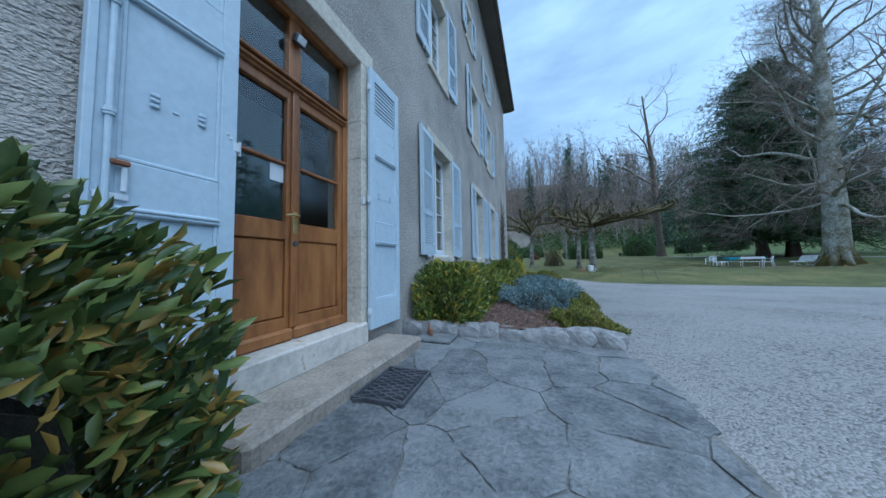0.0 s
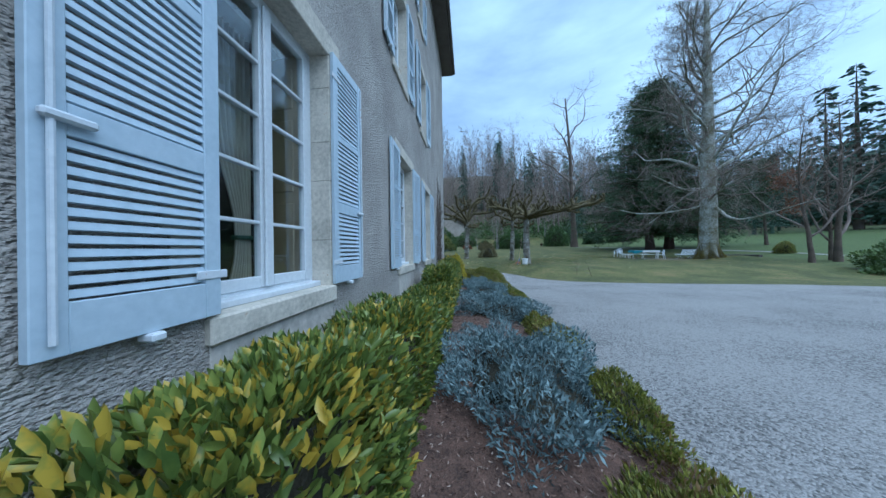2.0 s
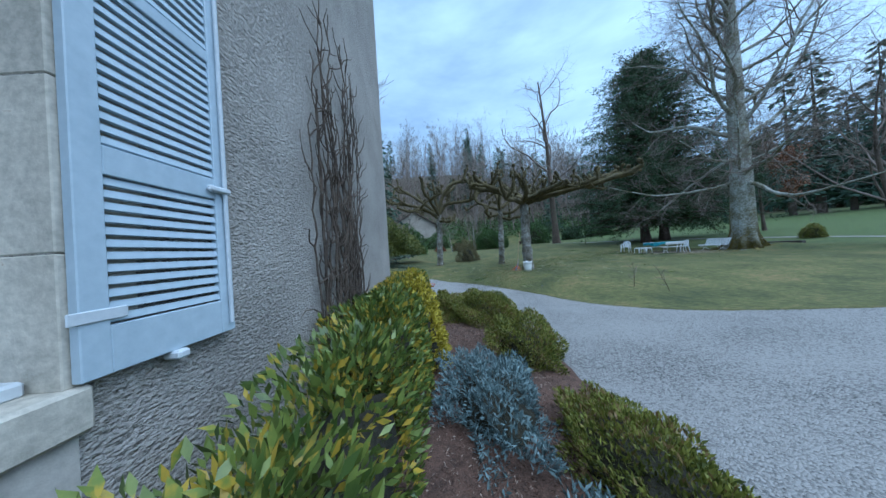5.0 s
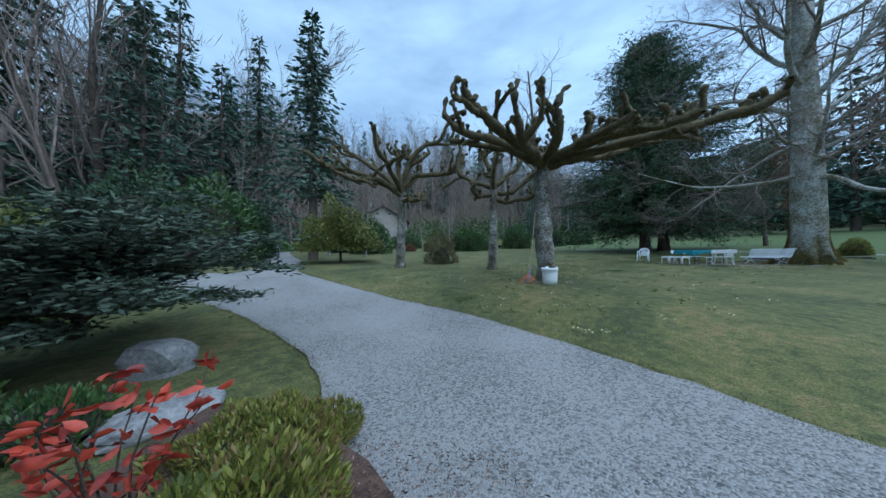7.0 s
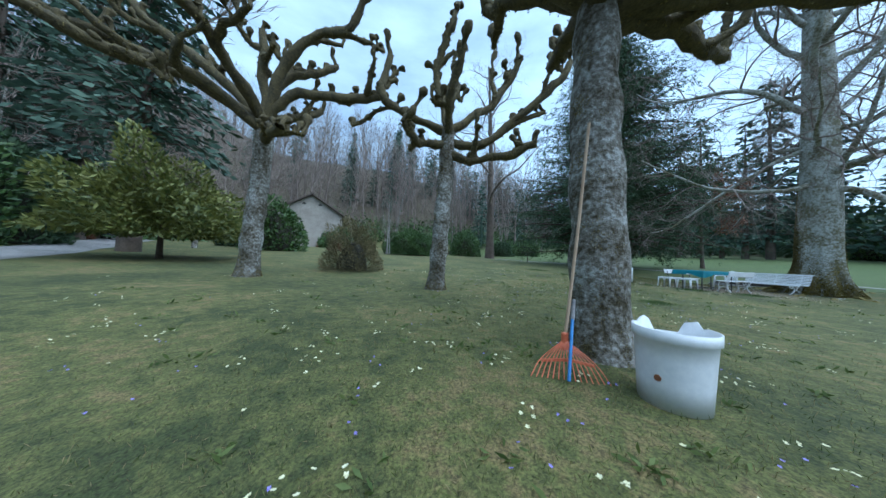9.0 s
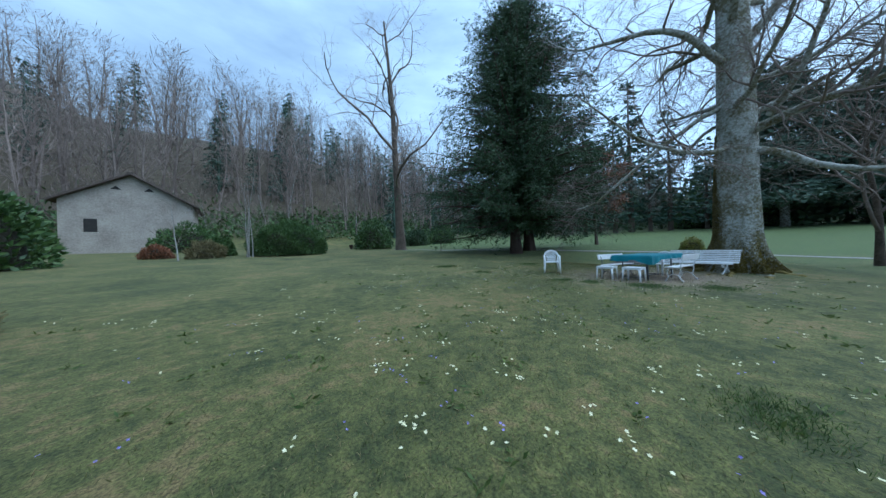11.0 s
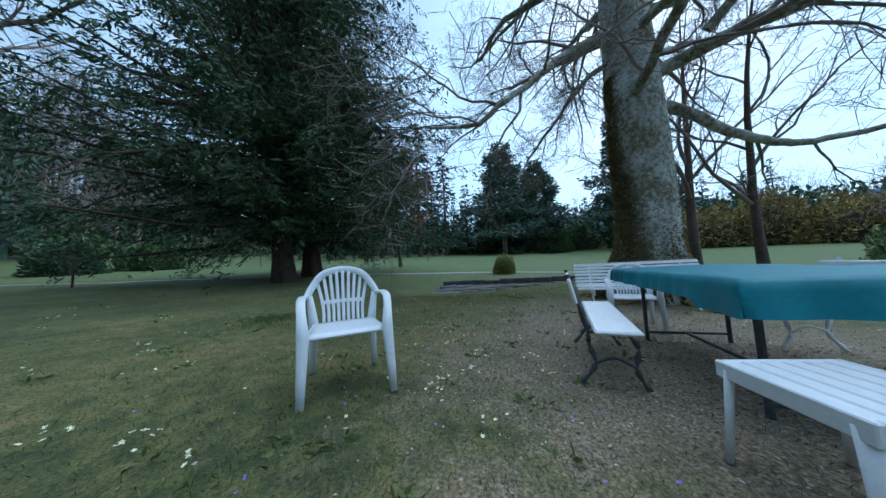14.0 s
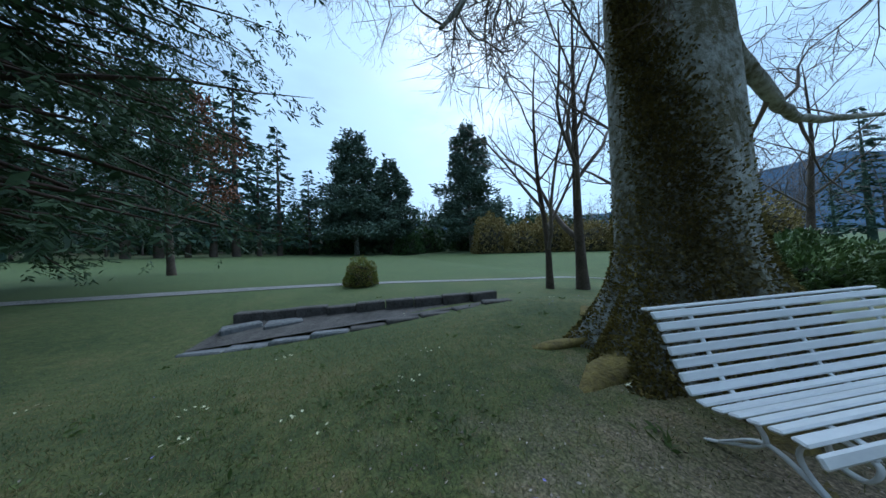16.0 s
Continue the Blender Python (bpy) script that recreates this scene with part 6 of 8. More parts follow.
# a slim tree before the yew, rusty dead leaves on its sunny side
t_, c_, out = bare_tree(11.0, 0.19, S_MID, 0.40, (0, 0, 1), 0.02)
cop = plant_tree("copper_tree", "slim dark green tree with rusty dead leaves to one side", 42.9, 47.7, t_, c_, M_BARK2, M_TWIG, plan=False)
tips = np.concatenate([q[1:] for lv in (1, 2) for q, r in out[lv]])
tips = tips[rng.permutation(len(tips))[:4200]]
sunny = tips[:, 0] * 0.4 - tips[:, 1] * 0.9 > 0.9
for pick, mat, lab in ((tips[sunny], M_RUST, "rusty dead leaves"), (tips[~sunny], M_YEW, "dark green leaves")):
    pick = np.repeat(pick, 3, axis=0)
    V, F = blades(pick + rng.normal(0, 0.22, pick.shape), rng.normal(0, 1, pick.shape), 0.26, 0.13)
    put_mesh("foliage", V, F, mat, cop, lab)
# evergreen shrubs of the park
shrub("round_hedge", "large clipped round laurel hedge", "hedge", 10.2, 62.6, 3.1, 2.9, 2.95, 26000, 0.16, 0.5, M_DKGREEN, 2.8, 0.3, 0.6)
shrub("lawn_shrub", "twiggy rounded brown-green shrub on the lawn", "shrub", 3.6, 38.8, 1.0, 1.0, 1.85, 11000, 0.11, 0.18, M_BRUSH, 2.0, 0.6, 0.7, lump=0.2, trim=0.6, stem_n=30)
lt, lc, out = bare_tree(4.2, 0.10, S_MID, 0.3)
lau = plant_tree("laurel_tree", "broad evergreen tree with yellow-green leaves", -3.4, 41.0, lt, lc, M_BARK2, M_TWIG, plan=False)
p, nr = shell(16000, 2.4, 2.3, 2.9, 2.0, 0.25, 0.6)
p[:, 2] += 0.9
V, F = blades(p, nr + rng.normal(0, 0.8, p.shape), rng.uniform(0.16, 0.3, len(p)), 0.09)
put_mesh("foliage", V, F, M_OLIVE, lau)
M_RHODO = surf("fresh green leathery leaves", (0.06, 0.105, 0.03), (0.17, 0.24, 0.08), 1.2, 9, 0.5, 0, coords="World", per="island", vary=0.5)
shrub("rhododendron", "broad green rhododendron mound on the meadow", "shrub", 26.7, 23.4, 2.8, 2.4, 1.9, 14000, 0.2, 0.4, M_RHODO, 2.2, 0.4, 0.7, lump=0.2)
shrub("golden_round_bush", "small round yellow-green bush beside the stone basin", "bush", 33.7, 37.25, 0.68, 0.68, 1.12, 5200, 0.09, 0.35, M_GOLD, 2.1, 0.4, 0.7)
for i, (x, y, rx, h) in enumerate([(18.5, 70, 2.6, 4.4), (29, 76, 2.2, 3.0), (36, 78, 3.0, 3.5), (22, 80, 3.5, 5), (-3, 76, 3.4, 3.4), (-20.5, 52, 2.4, 3.2), (-20, 47, 2.6, 3.6), (-10, 58, 2.0, 2.6), (-23, 42, 3.0, 4.5), (-14.5, 44.5, 2.4, 5.5), (-14.5, 41.5, 3.0, 6.0), (-18, 40, 3.2, 6.5), (-5.5, 53, 2.4, 4.5)]):
    shrub("park_shrub", "dense dark evergreen shrub at the edge of the wood", "shrub", *park(x, y), rx, rx * 0.9, h, 3400, 0.36, 0.45, M_YEW if i % 2 else M_DKGREEN, 2.2, 0.4, 0.7, "shrubs at the wood's edge")
for i, (x, y) in enumerate([(-21, 55), (-6, 79), (-3.5, 77)]):
    shrub("rust_shrub", "rusty-leaved low shrub by the drive", "shrub", *park(x, y), 1.6, 1.4, 1.4, 2500, 0.2, 0.4, M_RUST, 2.2, 0.4, 0.7, "rusty shrubs")
shrub("rust_shrub", "small red-leaved shrub before the outbuilding", "shrub", 1.1, 62.6, 0.9, 0.8, 1.0, 2200, 0.16, 0.4, M_RUST, 2.2, 0.4, 0.7, "rusty shrubs")
for i, (x, y, s, k) in enumerate([(-1.2, 77, 0.45, 0), (5.2, 79, 0.6, 1), (16.5, 72, 0.7, 2), (8, 92, 0.9, 0), (-4.5, 46, 0.55, 1), (-9, 49, 0.6, 0), (-15, 45, 0.55, 2), (33, 84, 0.7, 1), (40, 80, 0.6, 2)]):
    t_, c_ = far_bare[k]
    plant_tree("bare_tree", "leafless park tree with fine grey twigs", x, y, t_, c_, M_BARK, M_TWIG, "leafless park trees", 50 * i, s)

M_BIRCH = surf("white birch bark", (0.16, 0.155, 0.14), (0.36, 0.355, 0.33), 2, 14, 0.8, 0.4, 0.01, third=(0.08, 0.07, 0.06), third_at=0.66, stretch=(1, 1, 3))
for x, y, n, h, lab in ((7.1, 60.0, 4, 7.5, "birch with several white stems on the far lawn"), (3.1, 58.4, 1, 5.0, "small white-stemmed bare tree by the drive")):
    b = empty("birch_tree", pose(x, y, gz(x, y)), lab, "tree", "birches")
    for k in range(n):
        tr, cr, lv = bare_tree(h * rnd(0.8, 1.05), 0.05, S_FAR, 0.2, (rnd(-0.16, 0.16), rnd(-0.16, 0.16), 1), 0.03, sides=(8, 4, 3, 3))
        off = np.array((rnd(-0.25, 0.25), rnd(-0.25, 0.25), 0)) * (n > 1)
        tr, cr = (tr[0] + off, tr[1]), (cr[0] + off, cr[1])
        st_ = put_mesh("trunk", tr[0], tr[1], M_BIRCH, b, smooth=True)
        put_mesh("twigs", cr[0], cr[1], M_TWIG, st_)["kind"] = "stuff"
shrub("lawn_bush", "low brown leafless bush on the far lawn", "bush", 4.3, 60.0, 1.1, 1.0, 1.2, 5000, 0.22, 0.14, M_BRUSH, 2.0, 0.7, 0.7, lump=0.2, trim=0.5, stem_n=30)
shrub("lawn_bush", "round dark laurel bush before the outbuilding", "bush", 4.7, 64.4, 1.2, 1.2, 1.6, 6000, 0.2, 0.45, M_DKGREEN, 2.2, 0.4, 0.7)
shrub("cone_yew", "dark yew clipped to a cone", "yew", 23.5, 78.0, 1.3, 1.3, 4.2, 7000, 0.2, 0.4, M_YEW, 1.25, 0.6, 0.5)
urn = empty("garden_urn", pose(19.6, 74.0, gz(19.6, 74.0)) @ Matrix.Scale(0.75, 4), "brown clay urn standing on the far lawn", "urn")
bm = bmesh.new()
ring_ = None
for r, z in ((0.02, 0.0), (0.24, 0.0), (0.26, 0.08), (0.16, 0.16), (0.34, 0.4), (0.42, 0.66), (0.38, 0.86), (0.44, 0.92), (0.40, 0.94), (0.34, 0.84), (0.02, 0.7)):
    nxt = [bm.verts.new((r * math.cos(6.2832 * k / 16), r * math.sin(6.2832 * k / 16), z)) for k in range(16)]
    if ring_:
        for k in range(16):
            bm.faces.new((ring_[k], ring_[(k + 1) % 16], nxt[(k + 1) % 16], nxt[k]))
    ring_ = nxt
part("urn_body", bm, M_YEWBARK, urn, smooth=True)


def wood(name, label, spots, variants, material, seed, lo, hi):
    """A wood of countless trees as one mass: turned and scaled repeats of a few trees."""
    g = np.random.default_rng(seed)
    V, F, base = [], [], 0
    for x, y in np.stack(park(spots[:, 0], spots[:, 1]), 1):
        v, f = variants[int(g.integers(len(variants)))]
        a, s = g.uniform(0, 6.28), g.uniform(lo, hi)
        c, sn = math.cos(a) * s, math.sin(a) * s
        w = np.stack([v[:, 0] * c - v[:, 1] * sn + x, v[:, 0] * sn + v[:, 1] * c + y, v[:, 2] * s * g.uniform(0.9, 1.15) + gz(x, y)], 1)
        V.append(w), F.append(f + base)
        base += len(w)
    return tagged(put_mesh(name, np.concatenate(V), np.concatenate(F), material), label, "wood", kind="stuff")


def both(pair):
    (v0, f0), (v1, f1) = pair
    return np.concatenate([v0, v1]), np.concatenate([f0, f1 + len(v0)])


def strip(seed, n, x0, x1, y0, y1):
    g = np.random.default_rng(seed)
    return np.stack([g.uniform(x0, x1, n), g.uniform(y0, y1, n)], 1)


bare_vars = [both(p) for p in far_bare]
con_vars = [both((t, l)) for t, l, b in far_con]
thin = []
for _ in range(4):
    tr, cr, lv = bare_tree(18, 0.2, [(14, 0.15, 34, 0.4, 0.4, 0.12, 0.07, 4)], 0.15, (0, 0, 1), 0.05, sides=(5, 3, 3, 3))
    tips = np.concatenate([q for q, r in lv[0]])
    tips = np.repeat(tips, 4, axis=0) + rng.normal(0, 0.5, (len(tips) * 4, 3))
    bv, bf = blades(tips, tips * (1, 1, 0) * 0.3 + rng.normal(0, 0.7, tips.shape) + (0, 0, 1.0), rng.uniform(0.9, 2.4, len(tips)), 0.07)
    v, f = both((tr, cr))
    thin.append((np.concatenate([v, bv]), np.concatenate([f, bf + len(v)])))
spots_n = np.concatenate([strip(1, 62, -45, 60, 90, 112), strip(2, 36, -44, -19, 34, 90)])
wood("bare_wood", "grey leafless wood on the hillside", spots_n, bare_vars[:3], M_TWIG, 11, 0.9, 1.3)
wood("bare_wood", "grey leafless wood high on the hillside", np.concatenate([strip(3, 125, -80, 80, 96, 160), strip(17, 50, -70, -27, 30, 100)]), thin, M_TWIG, 12, 1.0, 1.4)
wood("conifer_wood", "dark conifers among the leafless wood", np.concatenate([strip(4, 34, -50, 70, 98, 150), strip(5, 22, -50, -27, 34, 80), strip(6, 40, 25, 110, 88, 140)]), con_vars, M_FIR, 13, 0.6, 0.95)
wood("conifer_wood", "dark conifer wood beyond the meadow", np.concatenate([strip(7, 60, 90, 140, 25, 110), strip(19, 10, 14, 60, -50, -28), strip(8, 34, 92, 140, -40, 30), strip(9, 24, 60, 92, 70, 92)]), con_vars, M_FIR, 14, 0.55, 1.0)
wood("bare_wood", "leafless wood beyond the meadow", np.concatenate([strip(10, 52, 86, 130, -60, 60), strip(15, 26, 45, 100, 74, 100), strip(16, 26, 40, 100, -60, -20), strip(18, 34, 14, 60, -46, -24)]), thin, M_TWIG, 15, 0.6, 0.9)
for i, (x, y, rx, h) in enumerate([(88, 6, 5, 5), (90, 18, 5, 5), (86, 24, 4, 4), (92, 40, 5, 5), (90, 50, 5, 5), (66, 11, 4, 5.5), (63, 5, 4.5, 4.2), (61, 0, 4.0, 5.2), (57, -5, 5, 3.8), (52, -10, 4, 5.0), (47, -14, 5, 5), (40, -18, 5, 5)]):
    shrub("far_thicket", "tawny thicket along the far side of the meadow" if i > 4 else "dark thicket along the far side of the meadow", "thicket", *park(x, y), rx, rx, h * 1.5, 4000, 0.5, 0.5, M_TAWNY if i > 4 else M_DKGREEN, 2.2, 0.4, 0.7, "thickets across the meadow")
# leafless brushwood that hides the slope
p = np.concatenate([strip(31, 38000, -85, 80, 92, 172), strip(32, 9000, -75, -24, 34, 95)])
p = np.stack(park(p[:, 0], p[:, 1]), 1)
z = ground_z(p[:, 0], p[:, 1]) + rng.uniform(0, 1, len(p)) ** 1.6 * 9
V, F = blades(np.c_[p, z], rng.normal(0, 0.5, (len(p), 3)) + (0, 0, 0.8), rng.uniform(1.0, 2.6, len(p)), rng.uniform(0.05, 0.16, len(p)))
tagged(put_mesh("brushwood", V, F, M_TWIG), "grey leafless brushwood on the hillside", "brushwood", kind="stuff")
# undergrowth along the wood's edge
p = np.concatenate([strip(21, 14000, -46, 62, 88, 100), strip(22, 5000, -40, -19, 34, 92)])
p = np.stack(park(p[:, 0], p[:, 1]), 1)
z = ground_z(p[:, 0], p[:, 1]) + rng.exponential(0.9, len(p))
V, F = blades(np.c_[p, z], rng.normal(0, 1, (len(p), 3)) + (0, 0, 0.6), rng.uniform(0.5, 1.2, len(p)), 0.35)
tagged(put_mesh("undergrowth", V, F, M_DKGREEN), "dark undergrowth at the foot of the wood", "undergrowth", kind="stuff")
# dark undergrowth closing the far tree line
p = strip(33, 15000, 86, 112, -62, 112)
p = np.stack(park(p[:, 0], p[:, 1]), 1)
z = ground_z(p[:, 0], p[:, 1]) + rng.uniform(0, 1, len(p)) ** 1.5 * 12
V, F = blades(np.c_[p, z], rng.normal(0, 1, (len(p), 3)) + (0, 0, 0.6), rng.uniform(1.0, 2.2, len(p)), 0.8)
tagged(put_mesh("undergrowth", V, F, M_YEW), "dark undergrowth below the far tree line", "undergrowth", kind="stuff")
# far hills, with the blue haze of distance put into their colour
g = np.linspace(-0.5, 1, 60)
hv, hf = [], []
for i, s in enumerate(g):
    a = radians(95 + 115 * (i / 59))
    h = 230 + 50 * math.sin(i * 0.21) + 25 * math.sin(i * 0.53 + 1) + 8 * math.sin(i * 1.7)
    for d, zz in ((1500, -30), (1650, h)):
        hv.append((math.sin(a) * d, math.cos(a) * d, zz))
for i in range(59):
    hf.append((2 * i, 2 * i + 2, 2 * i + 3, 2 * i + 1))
tagged(put_mesh("backdrop", hv, hf, M_HILLS, smooth=True), "far mountain ridge on the horizon, painted in haze blue", "hills", kind="structure")

# ---- outbuilding and car ----
shed = empty("outbuilding", pose(-5.4, 82.6, gz(-5.4, 82.6), 0, 0, 5), "pale stone outbuilding with a broad gable", "building")
W2, H2, A2, D2 = 5.6, 6.4, 9.9, 9.0
bm = bmesh.new()
vs = [bm.verts.new(c) for c in ((-W2, 0, -0.5), (W2, 0, -0.5), (W2, 0, H2), (0, 0, A2), (-W2, 0, H2), (-W2, D2, -0.5), (W2, D2, -0.5), (W2, D2, H2), (0, D2, A2), (-W2, D2, H2))]
for f in ((0, 1, 2, 3, 4), (9, 8, 7, 6, 5), (1, 6, 7, 2), (5, 0, 4, 9)):
    bm.faces.new([vs[i] for i in f])
part("wall", bm, M_SHEDWALL, shed)
for s in (-1, 1):
    bm = bmesh.new()
    sl = math.degrees(math.atan2(A2 - H2, W2))
    add_box(bm, -0.4, math.hypot(W2, A2 - H2) + 0.7, -0.7, D2 + 0.5, 0.02, 0.26, 0.03)
    o = part("roof_slope", bm, M_ROOF, shed)
    o.matrix_basis = pose(0, 0, A2, 0, sl, 0) if s > 0 else pose(0, D2 - 0.2, A2, 0, sl, 180)
# solid vent pieces; the dark of the hollow is put into their colour
for x in (-1.3, 1.5):
    bm = bmesh.new()
    tri = [[bm.verts.new((x + u, y, 8.0 + w)) for u, w in ((-0.45, 0), (0.45, 0), (0, 0.45))] for y in (-0.05, 0.05)]
    bm.faces.new(tri[0]), bm.faces.new(tri[1][::-1])
    for k in range(3):
        bm.faces.new((tri[0][k], tri[1][k], tri[1][(k + 1) % 3], tri[0][(k + 1) % 3]))
    part("gable_vent", bm, M_DARK, shed, "triangular vent with its inner shade painted dark")
# solid window blocks, with the interior's shade painted near-black
for x, z, w, h in ((2.6, 1.9, 0.6, 0.8), (-3.3, 3.4, 0.5, 0.8)):
    o = part("window", box(-w, w, -0.06, 0.03, z - h, z + h, 0.03), M_DARK, shed, "small dark window")
    part("window_frame", box(-w - 0.12, w + 0.12, -0.04, -0.003, z - h - 0.12, z - h - 0.02, 0.02), M_LIME, o)
    o.location.x = x

car = empty("parked_car", pose(-19.6, 63.5, gz(-19.6, 63.5), 0, 0, 25), "dark blue estate car parked on the drive", "car")
bm = bmesh.new()
prof = [(-2.1, 0.35), (-2.15, 0.8), (-1.95, 1.0), (-1.6, 1.4), (0.4, 1.45), (1.1, 0.98), (1.95, 0.88), (2.15, 0.6), (2.1, 0.35)]
for s in (-0.82, 0.82):
    ring = [bm.verts.new((s * (0.86 if z > 1.1 else 1.0), y, z)) for y, z in prof]
    bm.faces.new(ring if s > 0 else ring[::-1])
bm.verts.ensure_lookup_table()
n = len(prof)
for i in range(n):
    bm.faces.new((bm.verts[i], bm.verts[(i + 1) % n], bm.verts[n + (i + 1) % n], bm.verts[n + i]))
bmesh.ops.recalc_face_normals(bm, faces=bm.faces)
bmesh.ops.bevel(bm, geom=bm.edges[:], offset=0.06, segments=2, affect="EDGES")
part("body", bm, M_CAR, car, smooth=True)
# car windows are solid, the shade of the cabin put into their colour
part("windscreen", box(-0.6, 0.6, -1.90, -1.78, 1.02, 1.36, 0.02), M_DARK, car)
for s in (-0.79, 0.72):
    part("side_window", box(s, s + 0.07, -1.45, 0.45, 1.02, 1.36, 0.02), M_DARK, car)
for x in (-0.8, 0.8):
    for y in (-1.3, 1.35):
        bm = bmesh.new()
        bmesh.ops.create_cone(bm, cap_ends=True, segments=20, radius1=0.32, radius2=0.32, depth=0.2, matrix=pose(x, y, 0.32, 0, 90, 0))
        w = part("wheel", bm, M_TYRE, car)
        bm = bmesh.new()
        bmesh.ops.create_cone(bm, cap_ends=True, segments=16, radius1=0.2, radius2=0.18, depth=0.22, matrix=pose(x, y, 0.32, 0, 90, 0))
        part("rim", bm, M_HINGE, w)
for x in (-0.62, 0.62):
    part("headlight", box(x - 0.16, x + 0.16, -2.17, -2.08, 0.68, 0.82, 0.02), M_WIN, car)
part("number_plate", box(-0.26, 0.26, -2.19, -2.15, 0.42, 0.53, 0.004), M_WIN, car)

# ---- garden furniture ----


def strap(pts, wide, w, t):
    """Verts and faces of a flat bar along pts: w across the direction wide, t thick."""
    p = np.asarray(pts, float)
    d = np.gradient(p, axis=0)
    d /= np.linalg.norm(d, axis=1, keepdims=True) + 1e-9
    wv = np.broadcast_to(np.asarray(wide, float), p.shape)
    wv = wv - d * (wv * d).sum(1, keepdims=True)
    wv = wv / (np.linalg.norm(wv, axis=1, keepdims=True) + 1e-9)
    nv = np.cross(d, wv)
    w = np.broadcast_to(np.asarray(w, float), (len(p),))[:, None] / 2
    t = np.broadcast_to(np.asarray(t, float), (len(p),))[:, None] / 2
    c = 0.72
    ring = np.stack([p + wv * w * c + nv * t, p + wv * w + nv * t * 0.4, p + wv * w - nv * t * 0.4, p + wv * w * c - nv * t,
                     p - wv * w * c - nv * t, p - wv * w - nv * t * 0.4, p - wv * w + nv * t * 0.4, p - wv * w * c + nv * t], 1)
    V = ring.reshape(-1, 3)
    F = []
    for i in range(len(p) - 1):
        for k in range(8):
            F.append((8 * i + k, 8 * i + (k + 1) % 8, 8 * i + 8 + (k + 1) % 8, 8 * i + 8 + k))
    F.append(tuple(range(7, -1, -1)))
    F.append(tuple(range(8 * (len(p) - 1), 8 * len(p))))
    return V.tolist(), F


def plastic_chair(m, label):
    """A stackable moulded armchair, facing +x: dished seat, fanned slats under an arched rim, arms running down into the legs."""
    ch = empty("garden_chair", m, label, "chair", "plastic garden chairs")
    n = 10
    vv, ff = [], []
    for layer in (0, -0.018):
        for i in range(n + 1):
            for j in range(n + 1):
                u, w = i / n, j / n * 2 - 1
                x = -0.23 + 0.47 * u
                y = w * (0.215 + 0.025 * u)
                z = 0.425 - 0.022 * (1 - w * w) * math.sin(math.pi * min(1, u * 1.05)) + 0.012 * u - (0.05 * max(0, u - 0.88) / 0.12) ** 2 * 8 + layer
                vv.append((x, y, z))
    k = (n + 1) ** 2
    for i in range(n):
        for j in range(n):
            a = i * (n + 1) + j
            ff += [(a, a + n + 1, a + n + 2, a + 1), (k + a, k + a + 1, k + a + n + 2, k + a + n + 1)]
    edge = [j for j in range(n + 1)] + [(i + 1) * (n + 1) + n for i in range(n)] + [n * (n + 1) + n - 1 - j for j in range(n)] + [(n - 1 - i) * (n + 1) for i in range(n - 1)]
    for a, b in zip(edge, edge[1:] + edge[:1]):
        ff.append((a, b, k + b, k + a))
    put_mesh("seat", vv, ff, M_PLASTIC, ch, smooth=True)
    rim = curve([(-0.19, -0.272, 0.63), (-0.235, -0.235, 0.71), (-0.27, -0.15, 0.815), (-0.285, 0, 0.85), (-0.27, 0.15, 0.815), (-0.235, 0.235, 0.71), (-0.19, 0.272, 0.63)], 7)
    v, f = strap(rim, (0, 0, 1), 0.055, 0.035)
    put_mesh("backrest_rim", v, f, M_PLASTIC, ch, smooth=True)
    for j in range(9):
        w = (j - 4) / 4
        zt = 0.838 - 0.085 * abs(w) ** 2.2
        v, f = strap(curve([(-0.215, w * 0.15, 0.42), (-0.235, w * 0.155, 0.56), (-0.272, w * 0.195, zt)], 5), (0, 1, 0), [0.023] * 5 + [0.025] * 6, 0.012)
        put_mesh("back_slat", v, f, M_PLASTIC, ch, smooth=True)
    v, f = strap([(-0.236, -0.16, 0.585), (-0.245, 0, 0.59), (-0.236, 0.16, 0.585)], (0, 0, 1), 0.03, 0.012)
    put_mesh("back_rail", v, f, M_PLASTIC, ch)
    for s in (-1, 1):
        v, f = strap(curve([(-0.20, s * 0.275, 0.645), (0.0, s * 0.285, 0.655), (0.16, s * 0.28, 0.64), (0.225, s * 0.275, 0.58)], 6), (0, 1, 0), 0.055, 0.022)
        put_mesh("armrest", v, f, M_PLASTIC, ch, smooth=True)
        v, f = strap([(0.222, s * 0.275, 0.60), (0.235, s * 0.265, 0.42), (0.265, s * 0.275, 0.2), (0.285, s * 0.285, 0.0)], (0, 1, 0), [0.05, 0.075, 0.058, 0.045], [0.03, 0.05, 0.045, 0.04])
        put_mesh("leg", v, f, M_PLASTIC, ch, smooth=True)
        v, f = strap([(-0.205, s * 0.25, 0.645), (-0.225, s * 0.225, 0.43), (-0.265, s * 0.235, 0.2), (-0.30, s * 0.245, 0.0)], (0, 1, 0), [0.045, 0.07, 0.055, 0.045], [0.03, 0.05, 0.045, 0.04])
        put_mesh("leg", v, f, M_PLASTIC, ch, smooth=True)
        v, f = strap([(-0.22, s * 0.222, 0.405), (0.23, s * 0.245, 0.41)], (0, 0, 1), 0.05, 0.02)
        put_mesh("seat_rail", v, f, M_PLASTIC, ch)
    return ch


